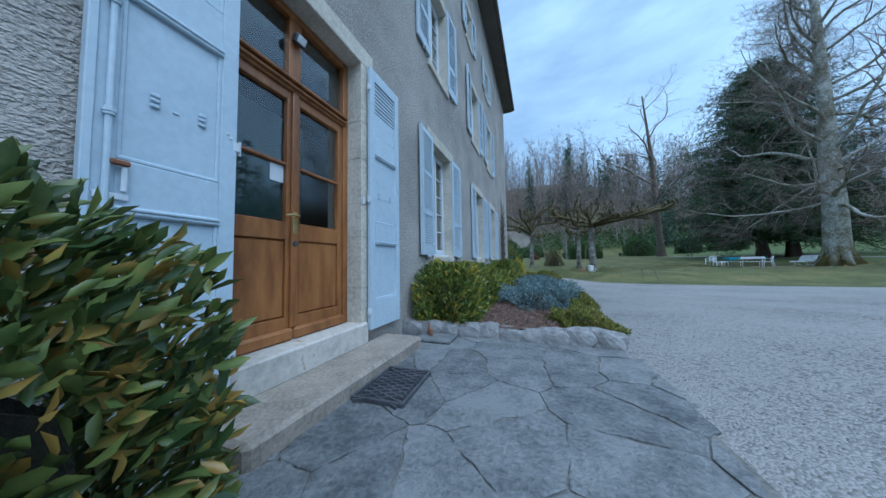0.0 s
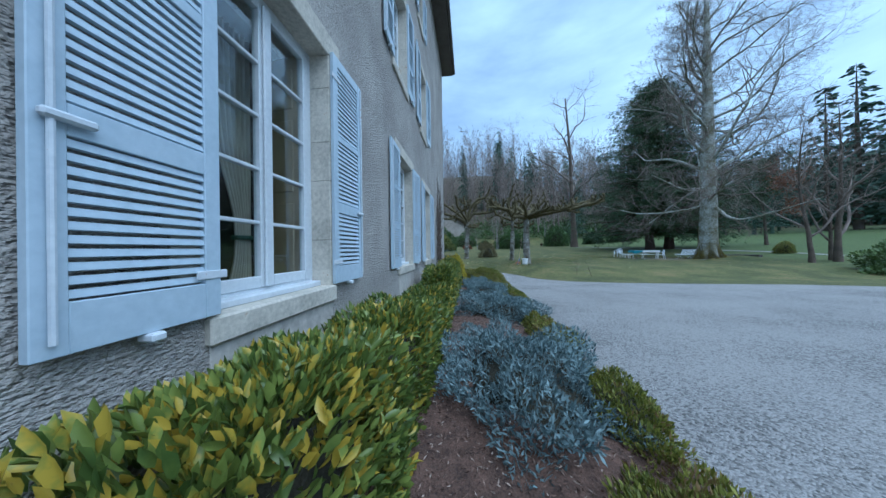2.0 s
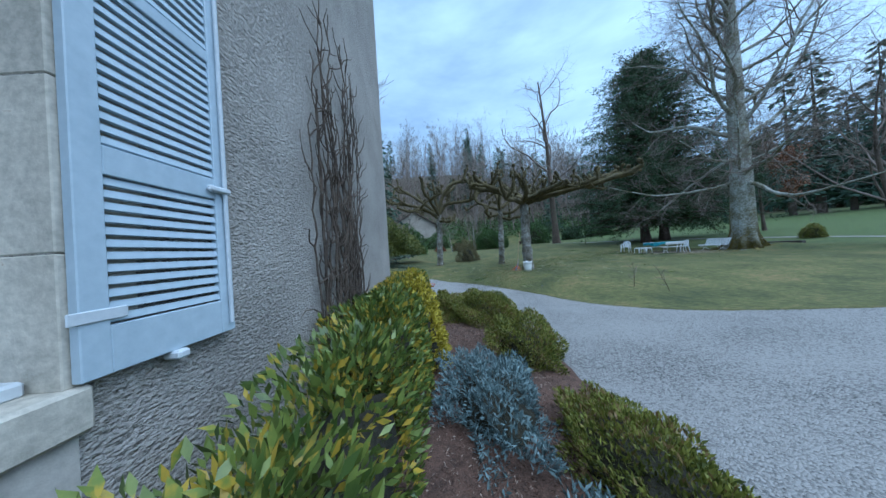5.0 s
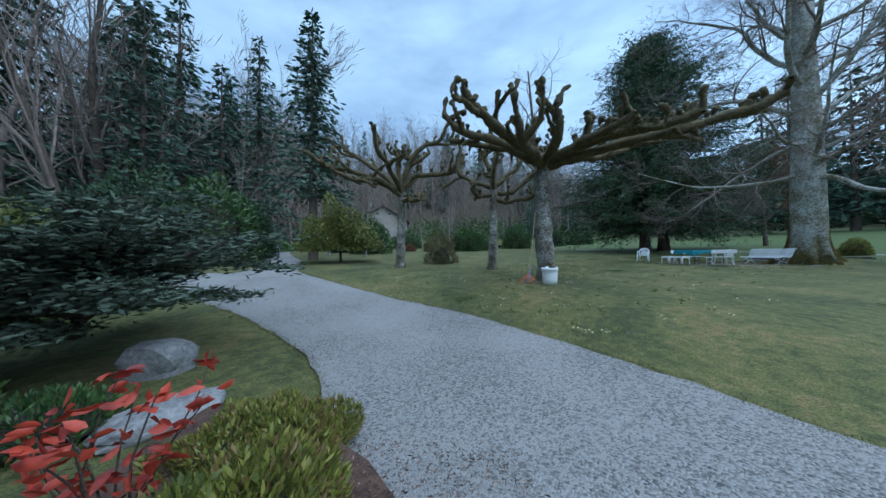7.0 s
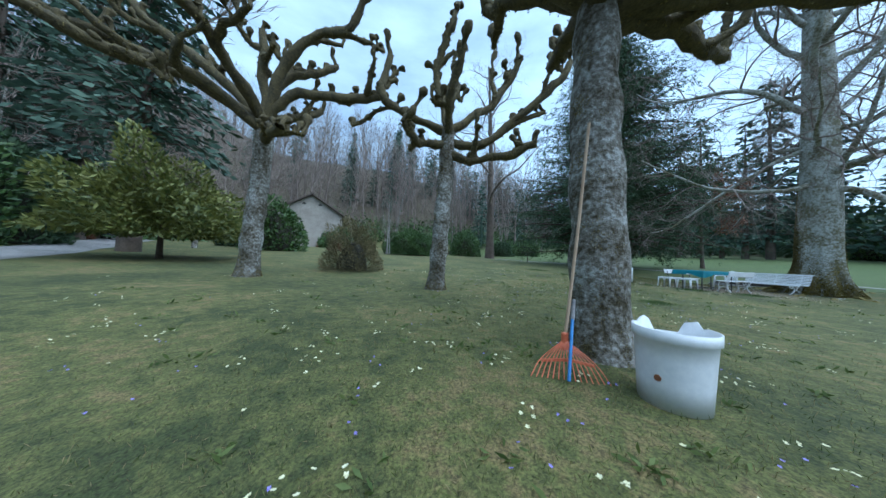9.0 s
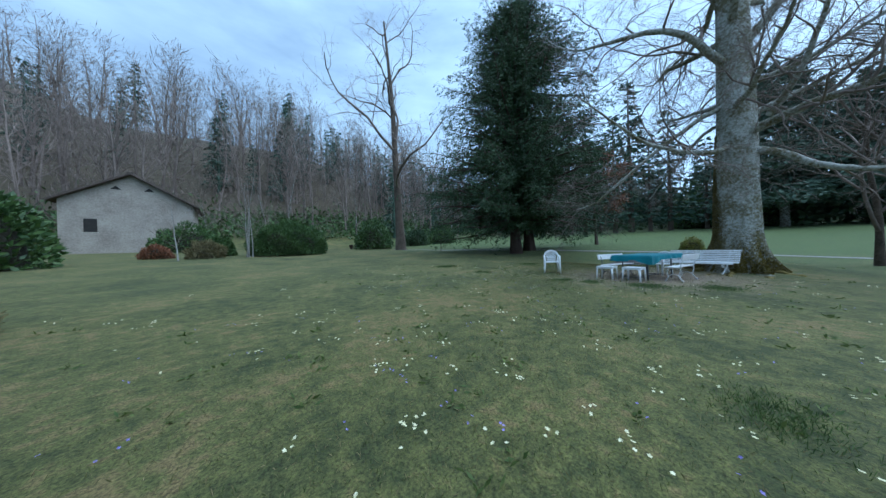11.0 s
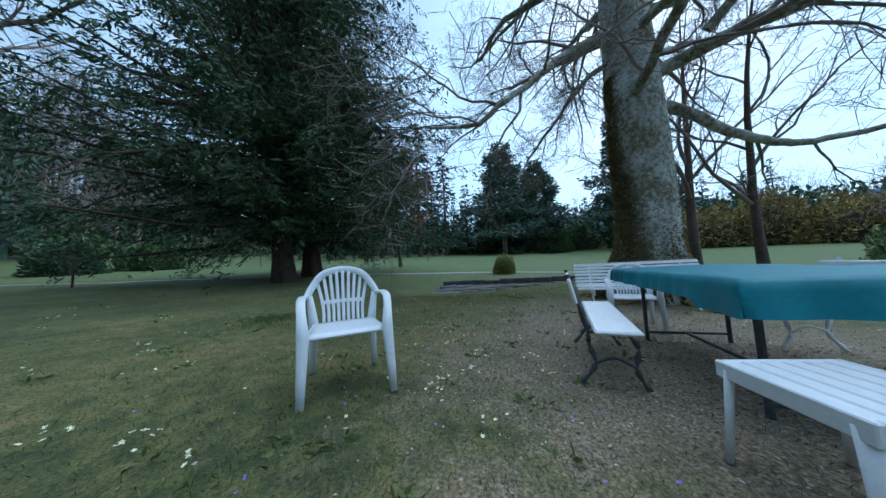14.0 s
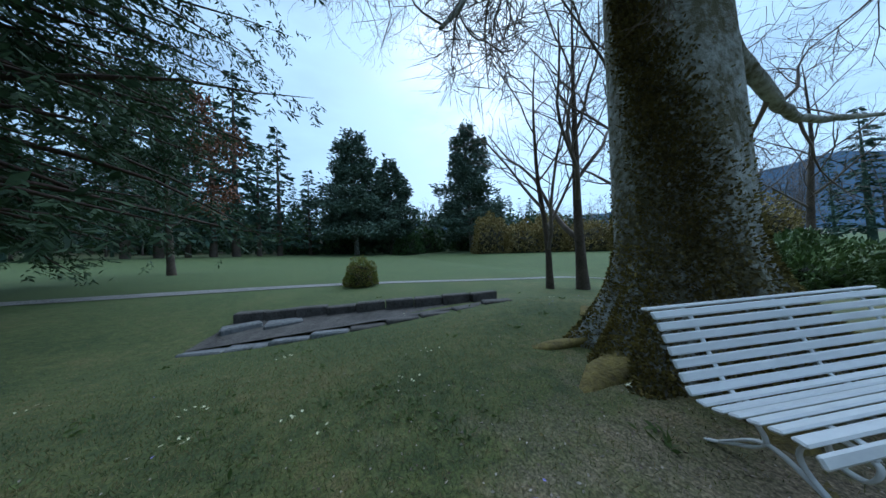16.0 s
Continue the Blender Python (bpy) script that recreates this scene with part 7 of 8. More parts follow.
def yard(x, y, turn, up=0.0, scale=1.08):
    """A place among the seats, from their own plan."""
    u, v, a = x - 18.36, y - 37.45, radians(-2.9)
    px, py = 19.89 + 1.118 * (u * math.cos(a) - v * math.sin(a)), 36.75 + 1.118 * (u * math.sin(a) + v * math.cos(a))
    return pose(px, py, gz(px, py) + up, 0, 0, turn - 2.9) @ Matrix.Scale(scale, 4)


plastic_chair(yard(17.19, 39.66, -142, 0.0, 1.16), "white plastic garden armchair standing alone on the lawn")
plastic_chair(yard(19.36, 36.80, 163), "white plastic garden armchair drawn up to the table")


def plastic_stool(m):
    st = empty("garden_stool", m, "low white plastic stool with a slatted top beside the table", "stool", "plastic stools")
    for k in range(6):
        y = -0.19 + 0.38 * k / 5
        part("top_slat", box(-0.215, 0.215, y - 0.034, y + 0.034, 0.405, 0.425, 0.006), M_PLASTIC, st)
    bm = bmesh.new()
    for q in ((-0.235, 0.235, -0.235, -0.212), (-0.235, 0.235, 0.212, 0.235), (-0.235, -0.212, -0.212, 0.212), (0.212, 0.235, -0.212, 0.212)):
        add_box(bm, q[0], q[1], q[2], q[3], 0.36, 0.428, 0.005)
    part("apron", bm, M_PLASTIC, st)
    for sx in (-1, 1):
        for sy in (-1, 1):
            v, f = strap([(sx * 0.205, sy * 0.205, 0.40), (sx * 0.215, sy * 0.215, 0.2), (sx * 0.228, sy * 0.228, 0.0)], (sx, -sy, 0), [0.075, 0.055, 0.042], [0.03, 0.028, 0.026])
            put_mesh("leg", v, f, M_PLASTIC, st, smooth=True)
    return st


plastic_stool(yard(16.60, 37.30, 6, 0.0, 1.1))
plastic_stool(yard(16.59, 36.56, 3, 0.0, 1.1))


def plank_bench(m, label, iron=None):
    """Two broad white planks on twisted iron end frames; runs along x, faces -y."""
    b = empty("garden_bench", m, label, "bench", "plank benches at the table")
    part("seat_plank", box(-0.72, 0.72, -0.16, 0.13, 0.42, 0.452, 0.012), M_PLANK, b)
    part("back_plank", box(-0.70, 0.70, -0.014, 0.014, -0.095, 0.095, 0.012, pose(0, 0.245, 0.72, -12, 0, 0)), M_PLANK, b)
    for x in (-0.55, 0.55):
        for line in (curve([(x, -0.2, 0.0), (x, -0.13, 0.14), (x, -0.15, 0.30), (x, -0.08, 0.415)], 6), curve([(x, 0.24, 0.0), (x, 0.13, 0.16), (x, 0.16, 0.32), (x, 0.16, 0.45), (x, 0.21, 0.62), (x, 0.275, 0.84)], 6)):
            rr = 0.016 + 0.005 * np.sin(np.arange(len(line)) * 1.5)
            V, F = tubes([(line, rr)], 7)
            put_mesh("leg", V, F, iron or M_IRON, b, "rustic cast iron leg", True)
        V, F = tubes([(np.array([(x, -0.15, 0.405), (x, 0.16, 0.405)]), [0.016, 0.016])], 6)
        put_mesh("seat_bearer", V, F, iron or M_IRON, b)
        V, F = tubes([(curve([(x, -0.13, 0.16), (x, 0.0, 0.22), (x, 0.13, 0.17)], 5), np.full(11, 0.012))], 6)
        put_mesh("brace", V, F, iron or M_IRON, b, smooth=True)
    return b


plank_bench(yard(18.02, 37.6, -11.5), "white plank bench with dark iron legs along the table")
plank_bench(yard(17.9, 35.85, 178), "second white plank bench with pale legs across the table", M_PLANK)

table = empty("garden_table", yard(17.92, 36.68, -5), "long dark metal garden table under a cloth", "table")
TL, TWD, TH = 1.04, 0.57, 0.81
part("tabletop", box(-TL + 0.05, TL - 0.05, -TWD + 0.03, TWD - 0.03, TH - 0.03, TH - 0.004, 0.005), M_PLANK, table)
for x in (-0.78, 0.78):
    for y in (-0.36, 0.36):
        V, F = tubes([(np.array([(x, y, 0.0), (x, y, 0.35), (x, y, TH - 0.03)]), [0.02, 0.02, 0.02])], 8)
        put_mesh("leg", V, F, M_IRON, table, "thin dark metal leg")
    V, F = tubes([(np.array([(x, -0.36, 0.09), (x, 0.36, 0.09)]), [0.014, 0.014])], 6)
    put_mesh("cross_rail", V, F, M_IRON, table)
V, F = tubes([(np.array([(-0.78, 0.0, 0.09), (0.78, 0.0, 0.09)]), [0.016, 0.016])], 6)
put_mesh("foot_rail", V, F, M_IRON, table)
# cloth: flat top, skirts that hang in soft folds and a longer drop at the near corner
nu, nv = 72, 40
vv, ff = [], []
for i in range(nu + 1):
    for j in range(nv + 1):
        u, w = (i / nu * 2 - 1) * (TL + 0.15), (j / nv * 2 - 1) * (TWD + 0.15)
        ox, oy = max(0, abs(u) - TL), max(0, abs(w) - TWD)
        x = math.copysign(min(abs(u), TL + 0.012), u)
        y = math.copysign(min(abs(w), TWD + 0.012), w)
        drop = max(ox, oy)
        fold = 0.018 * math.sin(u * 16) * (oy > 0) * drop / 0.15 + 0.016 * math.sin(w * 17) * (ox > 0) * drop / 0.15
        if oy > 0:
            y += math.copysign(fold + 0.25 * drop * (0.3 + 0.2 * math.sin(u * 5)), w)
        if ox > 0:
            x += math.copysign(fold + 0.2 * drop, u)
        z = TH + 0.003 - drop * (1.0 + 0.3 * (u < -0.7 and w > 0) + 0.9 * max(0.0, min(1.0, (-u - 0.5) / 0.4)) * max(0.0, min(1.0, (-w - 0.1) / 0.4))) + 0.003 * math.sin(u * 9 + w * 4) * (drop == 0)
        vv.append((x, y, z))
for i in range(nu):
    for j in range(nv):
        a = i * (nv + 1) + j
        ff.append((a, a + nv + 1, a + nv + 2, a + 1))
cloth = put_mesh("tablecloth", vv, ff, M_CLOTH, smooth=True)
cloth.matrix_basis = yard(17.92, 36.68, -5)
tagged(cloth, "plain teal cloth hanging over the garden table", "tablecloth")

slat = empty("slatted_bench", yard(20.96, 36.16, -100, 0.0, 1.0) @ Matrix.Translation((0.10, 0, 0)), "white slatted garden bench with a curved back under the beech", "bench")
prof = curve([(0, -0.47, 0.375), (0, -0.44, 0.425), (0, -0.36, 0.445), (0, -0.22, 0.43), (0, -0.08, 0.405), (0, 0.02, 0.43), (0, 0.08, 0.54), (0, 0.14, 0.69), (0, 0.20, 0.83), (0, 0.245, 0.885), (0, 0.30, 0.885)], 10)
ln = np.r_[0, np.cumsum(np.linalg.norm(np.diff(prof, axis=0), axis=1))]
for k in range(15):
    s = ln[-1] * (k + 0.3) / 14.6
    p = np.array([np.interp(s, ln, prof[:, j]) for j in range(3)])
    q0, q1 = (np.array([np.interp(np.clip(s + e, 0, ln[-1]), ln, prof[:, j]) for j in range(3)]) for e in (-0.02, 0.02))
    ang = math.degrees(math.atan2(q1[2] - q0[2], q1[1] - q0[1]))
    part("slat", box(-1.12, 1.12, -0.0275, 0.0275, -0.011, 0.011, 0.009, pose(0, p[1], p[2], ang, 0, 0)), M_PLANK, slat)
for x in (-0.82, 0.0, 0.82):
    v, f = strap(prof - (0, 0, 0.016), (1, 0, 0), 0.035, 0.012)
    o = put_mesh("back_bracket", v, f, M_PLANK, slat, smooth=True)
    o.location.x = x
for x in (-0.82, 0.82):
    for line in (curve([(x, -0.48, 0.0), (x, -0.34, 0.06), (x, -0.24, 0.22), (x, -0.34, 0.40)], 6), curve([(x, 0.22, 0.0), (x, 0.05, 0.08), (x, -0.12, 0.2), (x, 0.02, 0.42)], 6), curve([(x, -0.34, 0.06), (x, -0.12, 0.19), (x, 0.1, 0.06)], 6), curve([(x, -0.36, 0.40), (x, -0.47, 0.34), (x, -0.44, 0.25), (x, -0.36, 0.27), (x, -0.33, 0.36)], 6)):
        v, f = strap(line, (1, 0, 0), 0.035, 0.014)
        put_mesh("leg", v, f, M_PLANK, slat, "curled white iron leg", True)

# ---- bucket, rake and tool at the pollard ----
bx, by = 6.0, 29.63
bucket = empty("broken_bucket", pose(bx, by, gz(bx, by), 0, 0, -48) @ Matrix.Scale(1.18, 4), "white plastic bucket with a broken rim on the lawn", "bucket")
bm = bmesh.new()
N = 40
prof_b = [(0.172, 0.0), (0.18, 0.14), (0.188, 0.28), (0.194, 0.37), (0.207, 0.38), (0.207, 0.44)]
rings = []
for inner in (0, 1):
    rs = []
    for r, z in (prof_b if not inner else [(0.158, 0.012), (0.168, 0.14), (0.176, 0.28), (0.182, 0.37), (0.195, 0.38), (0.198, 0.44)]):
        rg = []
        for k in range(N):
            a = 2 * math.pi * k / N
            cut = 0.0
            if z > 0.42:
                u = (k - 10) / 3.0
                cut = 0.07 * max(0.0, 1 - u * u) + (0.03 if 8 <= k <= 12 else 0) + 0.012 * math.sin(k * 2.1) * (3 < k < 17) - 0.02 * (k in (5, 6, 7, 13, 14, 15))
            rg.append(bm.verts.new((r * math.cos(a), r * math.sin(a), z - cut)))
        rs.append(rg)
    rings.append(rs)
for inner, rs in enumerate(rings):
    for A, B in zip(rs, rs[1:]):
        for k in range(N):
            q = (A[k], A[(k + 1) % N], B[(k + 1) % N], B[k])
            bm.faces.new(q if not inner else q[::-1])
for k in range(N):
    bm.faces.new((rings[0][-1][k], rings[0][-1][(k + 1) % N], rings[1][-1][(k + 1) % N], rings[1][-1][k]))
bm.faces.new(rings[0][0][::-1])
bm.faces.new(rings[1][0])
part("bucket_body", bm, M_PLASTIC, bucket, smooth=True)
bm = bmesh.new()
bmesh.ops.create_cone(bm, cap_ends=True, segments=14, radius1=0.02, radius2=0.017, depth=0.012, matrix=pose(-0.10, -0.151, 0.17, 90, 0, -34))
part("rust_hole", bm, M_RUST, bucket, "rusty round hole")
part("lining", box(-0.07, 0.07, -0.05, 0.05, 0.28, 0.315, 0.015), M_ROCK, bucket, "grey rubbish inside")

rake = empty("leaf_rake", pose(0, 0, 0), "leaf rake with a long wooden handle leaning on the trunk", "rake")
lo, hi = np.array([5.58, 30.2, gz(5.6, 30.2) + 0.25]), np.array([5.89, 30.29, 2.36])
V, F = tubes([(np.array([lo, (lo + hi) / 2 + (0.01, 0, 0), hi]), [0.014, 0.014, 0.014])], 8)
put_mesh("handle", V, F, M_WOOD, rake, smooth=True)
fan0 = lo + (0, 0, 0.02)
part("fan_socket", box(-0.03, 0.03, -0.02, 0.02, -0.07, 0.08, 0.01, Matrix.Translation(lo)), M_TERRA, rake)
gr = gz(5.45, 30.1)
for k in range(15):
    w = (k - 7) / 7
    tip = np.array([5.47 + w * 0.26, 30.02 - w * 0.14, gr + 0.01])
    mid = np.array([5.52 + w * 0.18, 30.1 - w * 0.10, gr + 0.13])
    v, f = strap(curve([fan0, mid, tip], 4), (1, 0, 0), 0.009, 0.004)
    put_mesh("tine", v, f, M_TERRA, rake)
v, f = strap(curve([(5.52 - 0.18, 30.1 + 0.10, gr + 0.11), (5.52, 30.1, gr + 0.135), (5.52 + 0.18, 30.1 - 0.10, gr + 0.11)], 5), (0, 0, 1), 0.025, 0.006)
put_mesh("fan_band", v, f, M_TERRA, rake)
tool = empty("hand_tool", pose(0, 0, 0), "blue-handled grass tool leaning on the trunk", "tool")
V, F = tubes([(np.array([(5.42, 29.98, gr + 0.03), (5.66, 30.2, gr + 0.44)]), [0.013, 0.013])], 8)
put_mesh("handle", V, F, M_BLUE, tool, smooth=True)
V, F = tubes([(np.array([(5.66, 30.2, gr + 0.44), (5.75, 30.28, gr + 0.6)]), [0.019, 0.016])], 8)
put_mesh("grip", V, F, M_ROCK, tool, "pale grey grip", True)

# ---- doormat, border stones, posts, stone basin ----
mat = empty("iron_doormat", pose(0.70, 6.30, 0.024, 0, 0, 3), "dark openwork iron doormat by the step", "doormat")
bm = bmesh.new()
for q in ((-0.2, 0.2, -0.27, -0.25), (-0.2, 0.2, 0.25, 0.27), (-0.2, -0.18, -0.25, 0.25), (0.18, 0.2, -0.25, 0.25)):
    add_box(bm, q[0], q[1], q[2], q[3], 0.0, 0.04, 0.004)
part("mat_frame", bm, M_IRON, mat)
for k in range(9):
    part("mat_bar", box(-0.18, 0.18, -0.006, 0.006, 0.012, 0.034, 0.0, pose(0, -0.22 + 0.055 * k, 0, 0, 0, 24)), M_IRON, mat)
    part("mat_bar", box(-0.18, 0.18, -0.006, 0.006, 0.010, 0.032, 0.0, pose(0, -0.22 + 0.055 * k, 0, 0, 0, -24)), M_IRON, mat)
for k in range(10):
    a = k / 9
    x = 0.12 + 2.3 * a
    y = 7.76 + 0.10 * math.sin(a * 3) + 0.35 * max(0, a - 0.75)
    s = rock(x, y, 0.23 * rnd(0.85, 1.2), 0.16, 0.155 * rnd(0.85, 1.15), 20 + k, "border_stone", "rough grey stone edging the planting bed", M_ROCK, rnd(-15, 15))
    s["group"] = "stones edging the bed"
for x, y, h in ((56.0, 69.0, 3.0), (25.0, 57.0, 1.2), (49, 72, 1.8)):
    po = empty("wooden_post", pose(x, y, gz(x, y)), "thin dark wooden stake in the meadow", "post", "stakes in the meadow")
    V, F = tubes([(np.array([(0, 0, -0.2), (0.01, 0, h * 0.5), (0, 0, h)]), [0.05, 0.045, 0.04])], 8)
    put_mesh("stake", V, F, M_BARK2, po, smooth=True)
basin = empty("stone_basin", pose(0, 0, 0), "sunken old stone basin with mossy walls", "basin")
A, B = np.array([28.4, 40.9]), np.array([27.3, 34.2])
dvec = (B - A) / np.linalg.norm(B - A)
nvec = np.array([-dvec[1], dvec[0]])
NB = 9
for off0, off1, h1, wth in ((0.0, 0.0, 0.05, 0.3), (1.9, 0.9, 0.27, 0.32)):
    for k in range(NB):
        u = (k + 0.5) / NB
        p = A + (B - A) * u + nvec * (off0 + (off1 - off0) * u)
        L = np.linalg.norm(B - A) / NB
        bm = box(-L / 2 + 0.012, L / 2 - 0.012, -wth / 2, wth / 2, -0.3, h1 * (1 - 0.45 * max(0, u - 0.7)) + rnd(-0.02, 0.03), 0.03)
        for v in bm.verts:
            v.co += noise.noise_vector(v.co * 4 + Vector((k, off0, 0))) * 0.03
        o = part("kerb_stone", bm, M_KERB if off0 or k > 3 else M_KERB2, basin, "" if off0 or k > 3 else "grey worn kerb stone")
        o.matrix_basis = pose(p[0], p[1], gz(*p), 0, 0, math.degrees(math.atan2(dvec[1], dvec[0])) + rnd(-3, 3))
for k in range(2):
    p = A + (B - A) * (0.05 + 0.14 * k) + nvec * 1.4
    bm = box(-0.5, 0.5, -0.4, 0.4, -0.2, 0.10, 0.04)
    o = part("slab", bm, M_KERB2, basin, "loose pale slab")
    o.matrix_basis = pose(p[0], p[1], gz(*p), rnd(-4, 4), rnd(-6, 6), rnd(-20, 20))
bm = bmesh.new()
floor_pts = [A + nvec * 0.1, B + nvec * 0.1, B + nvec * 0.85, A + nvec * 2.0]
vs = [bm.verts.new((q[0], q[1], gz(*q) + 0.02)) for q in floor_pts]
bm.faces.new(vs)
part("basin_floor", bm, M_KERB, basin, "dark earth filling the basin")
scraper = empty("iron_wedge", pose(0.46, 7.55, 0.075, 0, 0, 35), "small rusty iron wedge lying by the wall", "wedge")
part("wedge_body", box(-0.02, 0.02, -0.06, 0.06, 0.0, 0.07, 0.008), M_RUST, scraper)
part("wedge_spike", box(-0.012, 0.012, 0.03, 0.06, 0.06, 0.15, 0.006, pose(0, 0, 0, -12, 0, 0)), M_RUST, scraper)
rest = tagged(part("loose_flagstone", box(0.32, 0.78, 7.36, 7.66, 0.03, 0.072, 0.012), M_STONE), "thick loose slab lying on the paving", "slab")

# ---- lawn: grass, flowers, litter ----
PATH_XY = [(3.2, 25.6), (3.4, 27.0), (4.2, 29.0), (6.2, 31.8), (8.8, 33.8), (12.3, 36.0), (15.3, 37.5), (18.0, 38.5), (20.6, 38.4), (23.5, 37.8), (26, 37.0)]
GPOLY = chaikin(GRAVEL)


def inside(p, poly):
    x, y = p[:, 0], p[:, 1]
    res = np.zeros(len(p), bool)
    for (x0, y0), (x1, y1) in zip(poly, np.roll(poly, -1, axis=0)):
        hit = ((y0 > y) != (y1 > y)) & (x < (x1 - x0) * (y - y0) / (y1 - y0 + 1e-12) + x0)
        res ^= hit
    return res


def near_walk(n, spread, seed):
    """Places on the lawn that thin out away from a walked line over it."""
    g = np.random.default_rng(seed)
    c = np.array(PATH_XY)
    s = g.uniform(0, len(c) - 1, n)
    p = np.stack([np.interp(s, np.arange(len(c)), c[:, k]) for k in (0, 1)], 1) + g.normal(0, 1, (n, 2)) * spread
    ok = ~inside(p, GPOLY) & (p[:, 1] > 18) & (p[:, 0] > -2.5)
    return p[ok]


end_turf = np.random.default_rng(33).normal((23.6, 39.4), (2.8, 2.2), (100000, 2))
p = np.concatenate([near_walk(110000, 1.3, 31), near_walk(40000, 3.0, 32), end_turf])
keep = np.hypot((p[:, 0] - 20.0) * 0.32, (p[:, 1] - 36.0) * 0.42) > np.random.default_rng(5).uniform(0.25, 1.5, len(p))
p = p[keep]
z = ground_z(p[:, 0], p[:, 1])
L = rng.uniform(0.022, 0.055, len(p))
V, F = blades(np.c_[p, z - 0.004], rng.normal(0, 0.5, (len(p), 3)) + (0, 0, 0.6), L, 0.0042)
tagged(put_mesh("grass", V, F, M_BLADE), "short rough lawn grass", "grass", kind="stuff")
# darker, lusher patches of grass
g = np.random.default_rng(43)
P = []
for x, y, rx, ry in ((16.2, 37.4, 0.42, 0.28), (16.6, 36.6, 0.4, 0.26), (16.9, 35.2, 0.5, 0.5), (17.8, 33.9, 0.5, 0.4), (15.6, 43.2, 0.6, 0.5), (15.4, 40.4, 0.35, 0.3), (3.1, 28.9, 0.3, 0.25), (20.6, 41.9, 0.6, 0.4), (10.9, 32.8, 0.4, 0.3)):
    q = g.normal((x, y), (rx * 0.55, ry * 0.55), (int(1700 * rx * ry / 0.2), 2))
    P.append(np.c_[q, ground_z(q[:, 0], q[:, 1])])
P = np.concatenate(P)
M_LUSH = surf("lush dark grass", (0.04, 0.078, 0.02), (0.10, 0.155, 0.042), 2, 9, 0.7, 0, coords="World", per="island", vary=0.5, translucent=0.3)
V, F = blades(P, g.normal(0, 0.5, P.shape) + (0, 0, 0.8), g.uniform(0.035, 0.075, len(P)), 0.006)
tagged(put_mesh("lush_grass", V, F, M_LUSH), "tufts of darker, longer grass in the lawn", "grass", kind="stuff")
# fringe of grass along the gravel
g = np.random.default_rng(41)
edge = []
for a, b in zip(GPOLY, np.roll(GPOLY, -1, axis=0)):
    m = (a + b) / 2
    if 17 < m[1] < 36 and -9 < m[0] < 12:
        k = int(np.linalg.norm(b - a) * 420)
        u = g.random((k, 1))
        edge.append(a + (b - a) * u + g.normal(0, 0.05, (k, 2)))
p = np.concatenate(edge)
L = rng.uniform(0.02, 0.05, len(p))
V, F = blades(np.c_[p, ground_z(p[:, 0], p[:, 1])], rng.normal(0, 0.6, (len(p), 3)) + (0, 0, 0.7), L, L * 0.14)
tagged(put_mesh("grass_fringe", V, F, M_BLADE), "ragged grass along the gravel edge", "grass", kind="stuff")


def flowers(name, label, n, seed, spread, material, size, clump):
    g = np.random.default_rng(seed)
    c = near_walk(n, spread, seed)
    P, D, U = [], [], []
    for x, y in c:
        if y < 25.5 or (x > 20.8 and g.random() < 0.8):
            continue
        for _ in range(int(g.integers(1, clump + 1))):
            px, py = x + g.normal(0, 0.06), y + g.normal(0, 0.06)
            pz = gz(px, py) + g.uniform(0.03, 0.075)
            a0 = g.uniform(0, 6.28)
            tilt = g.normal(0, 0.35, 2)
            for q in range(5):
                a = a0 + q * 1.257
                P.append((px, py, pz)), D.append((math.cos(a), math.sin(a), 0.35 + tilt[0] * math.cos(a) + tilt[1] * math.sin(a))), U.append((0, 0, 1))
    V, F = blades(np.array(P), np.array(D), size * rng.uniform(0.8, 1.2, len(P)), size * 0.9, up=np.array(U))
    return tagged(put_mesh(name, V, F, material), label, "flowers", kind="stuff")


flowers("primroses", "clumps of pale yellow wild primroses in the lawn", 700, 51, 3.4, M_FLOWER, 0.016, 6)
flowers("violets", "scattered blue violets in the lawn", 420, 52, 2.6, M_VIOLET, 0.012, 3)
c = near_walk(600, 3.0, 53)
c = c[c[:, 1] > 26]
P = np.repeat(np.c_[c, ground_z(c[:, 0], c[:, 1])], 9, axis=0) + rng.normal(0, (0.045, 0.045, 0.004), (len(c) * 9, 3))
V, F = blades(P, rng.normal(0, 1, P.shape) * (1, 1, 0.3) + (0, 0, 0.35), rng.uniform(0.05, 0.1, len(P)), 0.026, fold=0.1)
M_WEED = surf("pale weed leaf", (0.06, 0.10, 0.022), (0.15, 0.19, 0.05), 2, 9, 0.7, 0, coords="World", per="island", vary=0.4, translucent=0.3)
tagged(put_mesh("weeds", V, F, M_WEED), "flat rosettes of lawn weeds", "weeds", kind="stuff")
# dead leaves and stones on the trodden earth
g = np.random.default_rng(61)
p = np.concatenate([g.normal((19.8, 36.4), (1.8, 1.4), (6000, 2)), g.normal((22.3, 37.6), (1.8, 1.1), (900, 2))])
P = np.c_[p, ground_z(p[:, 0], p[:, 1]) + 0.006]
V, F = blades(P, g.normal(0, 1, P.shape) * (1, 1, 0.12), g.uniform(0.012, 0.036, len(P)), 0.016, fold=0.12)
tagged(put_mesh("leaf_litter", V, F, M_LITTER), "dry brown leaves on the trodden earth", "leaves", kind="stuff")


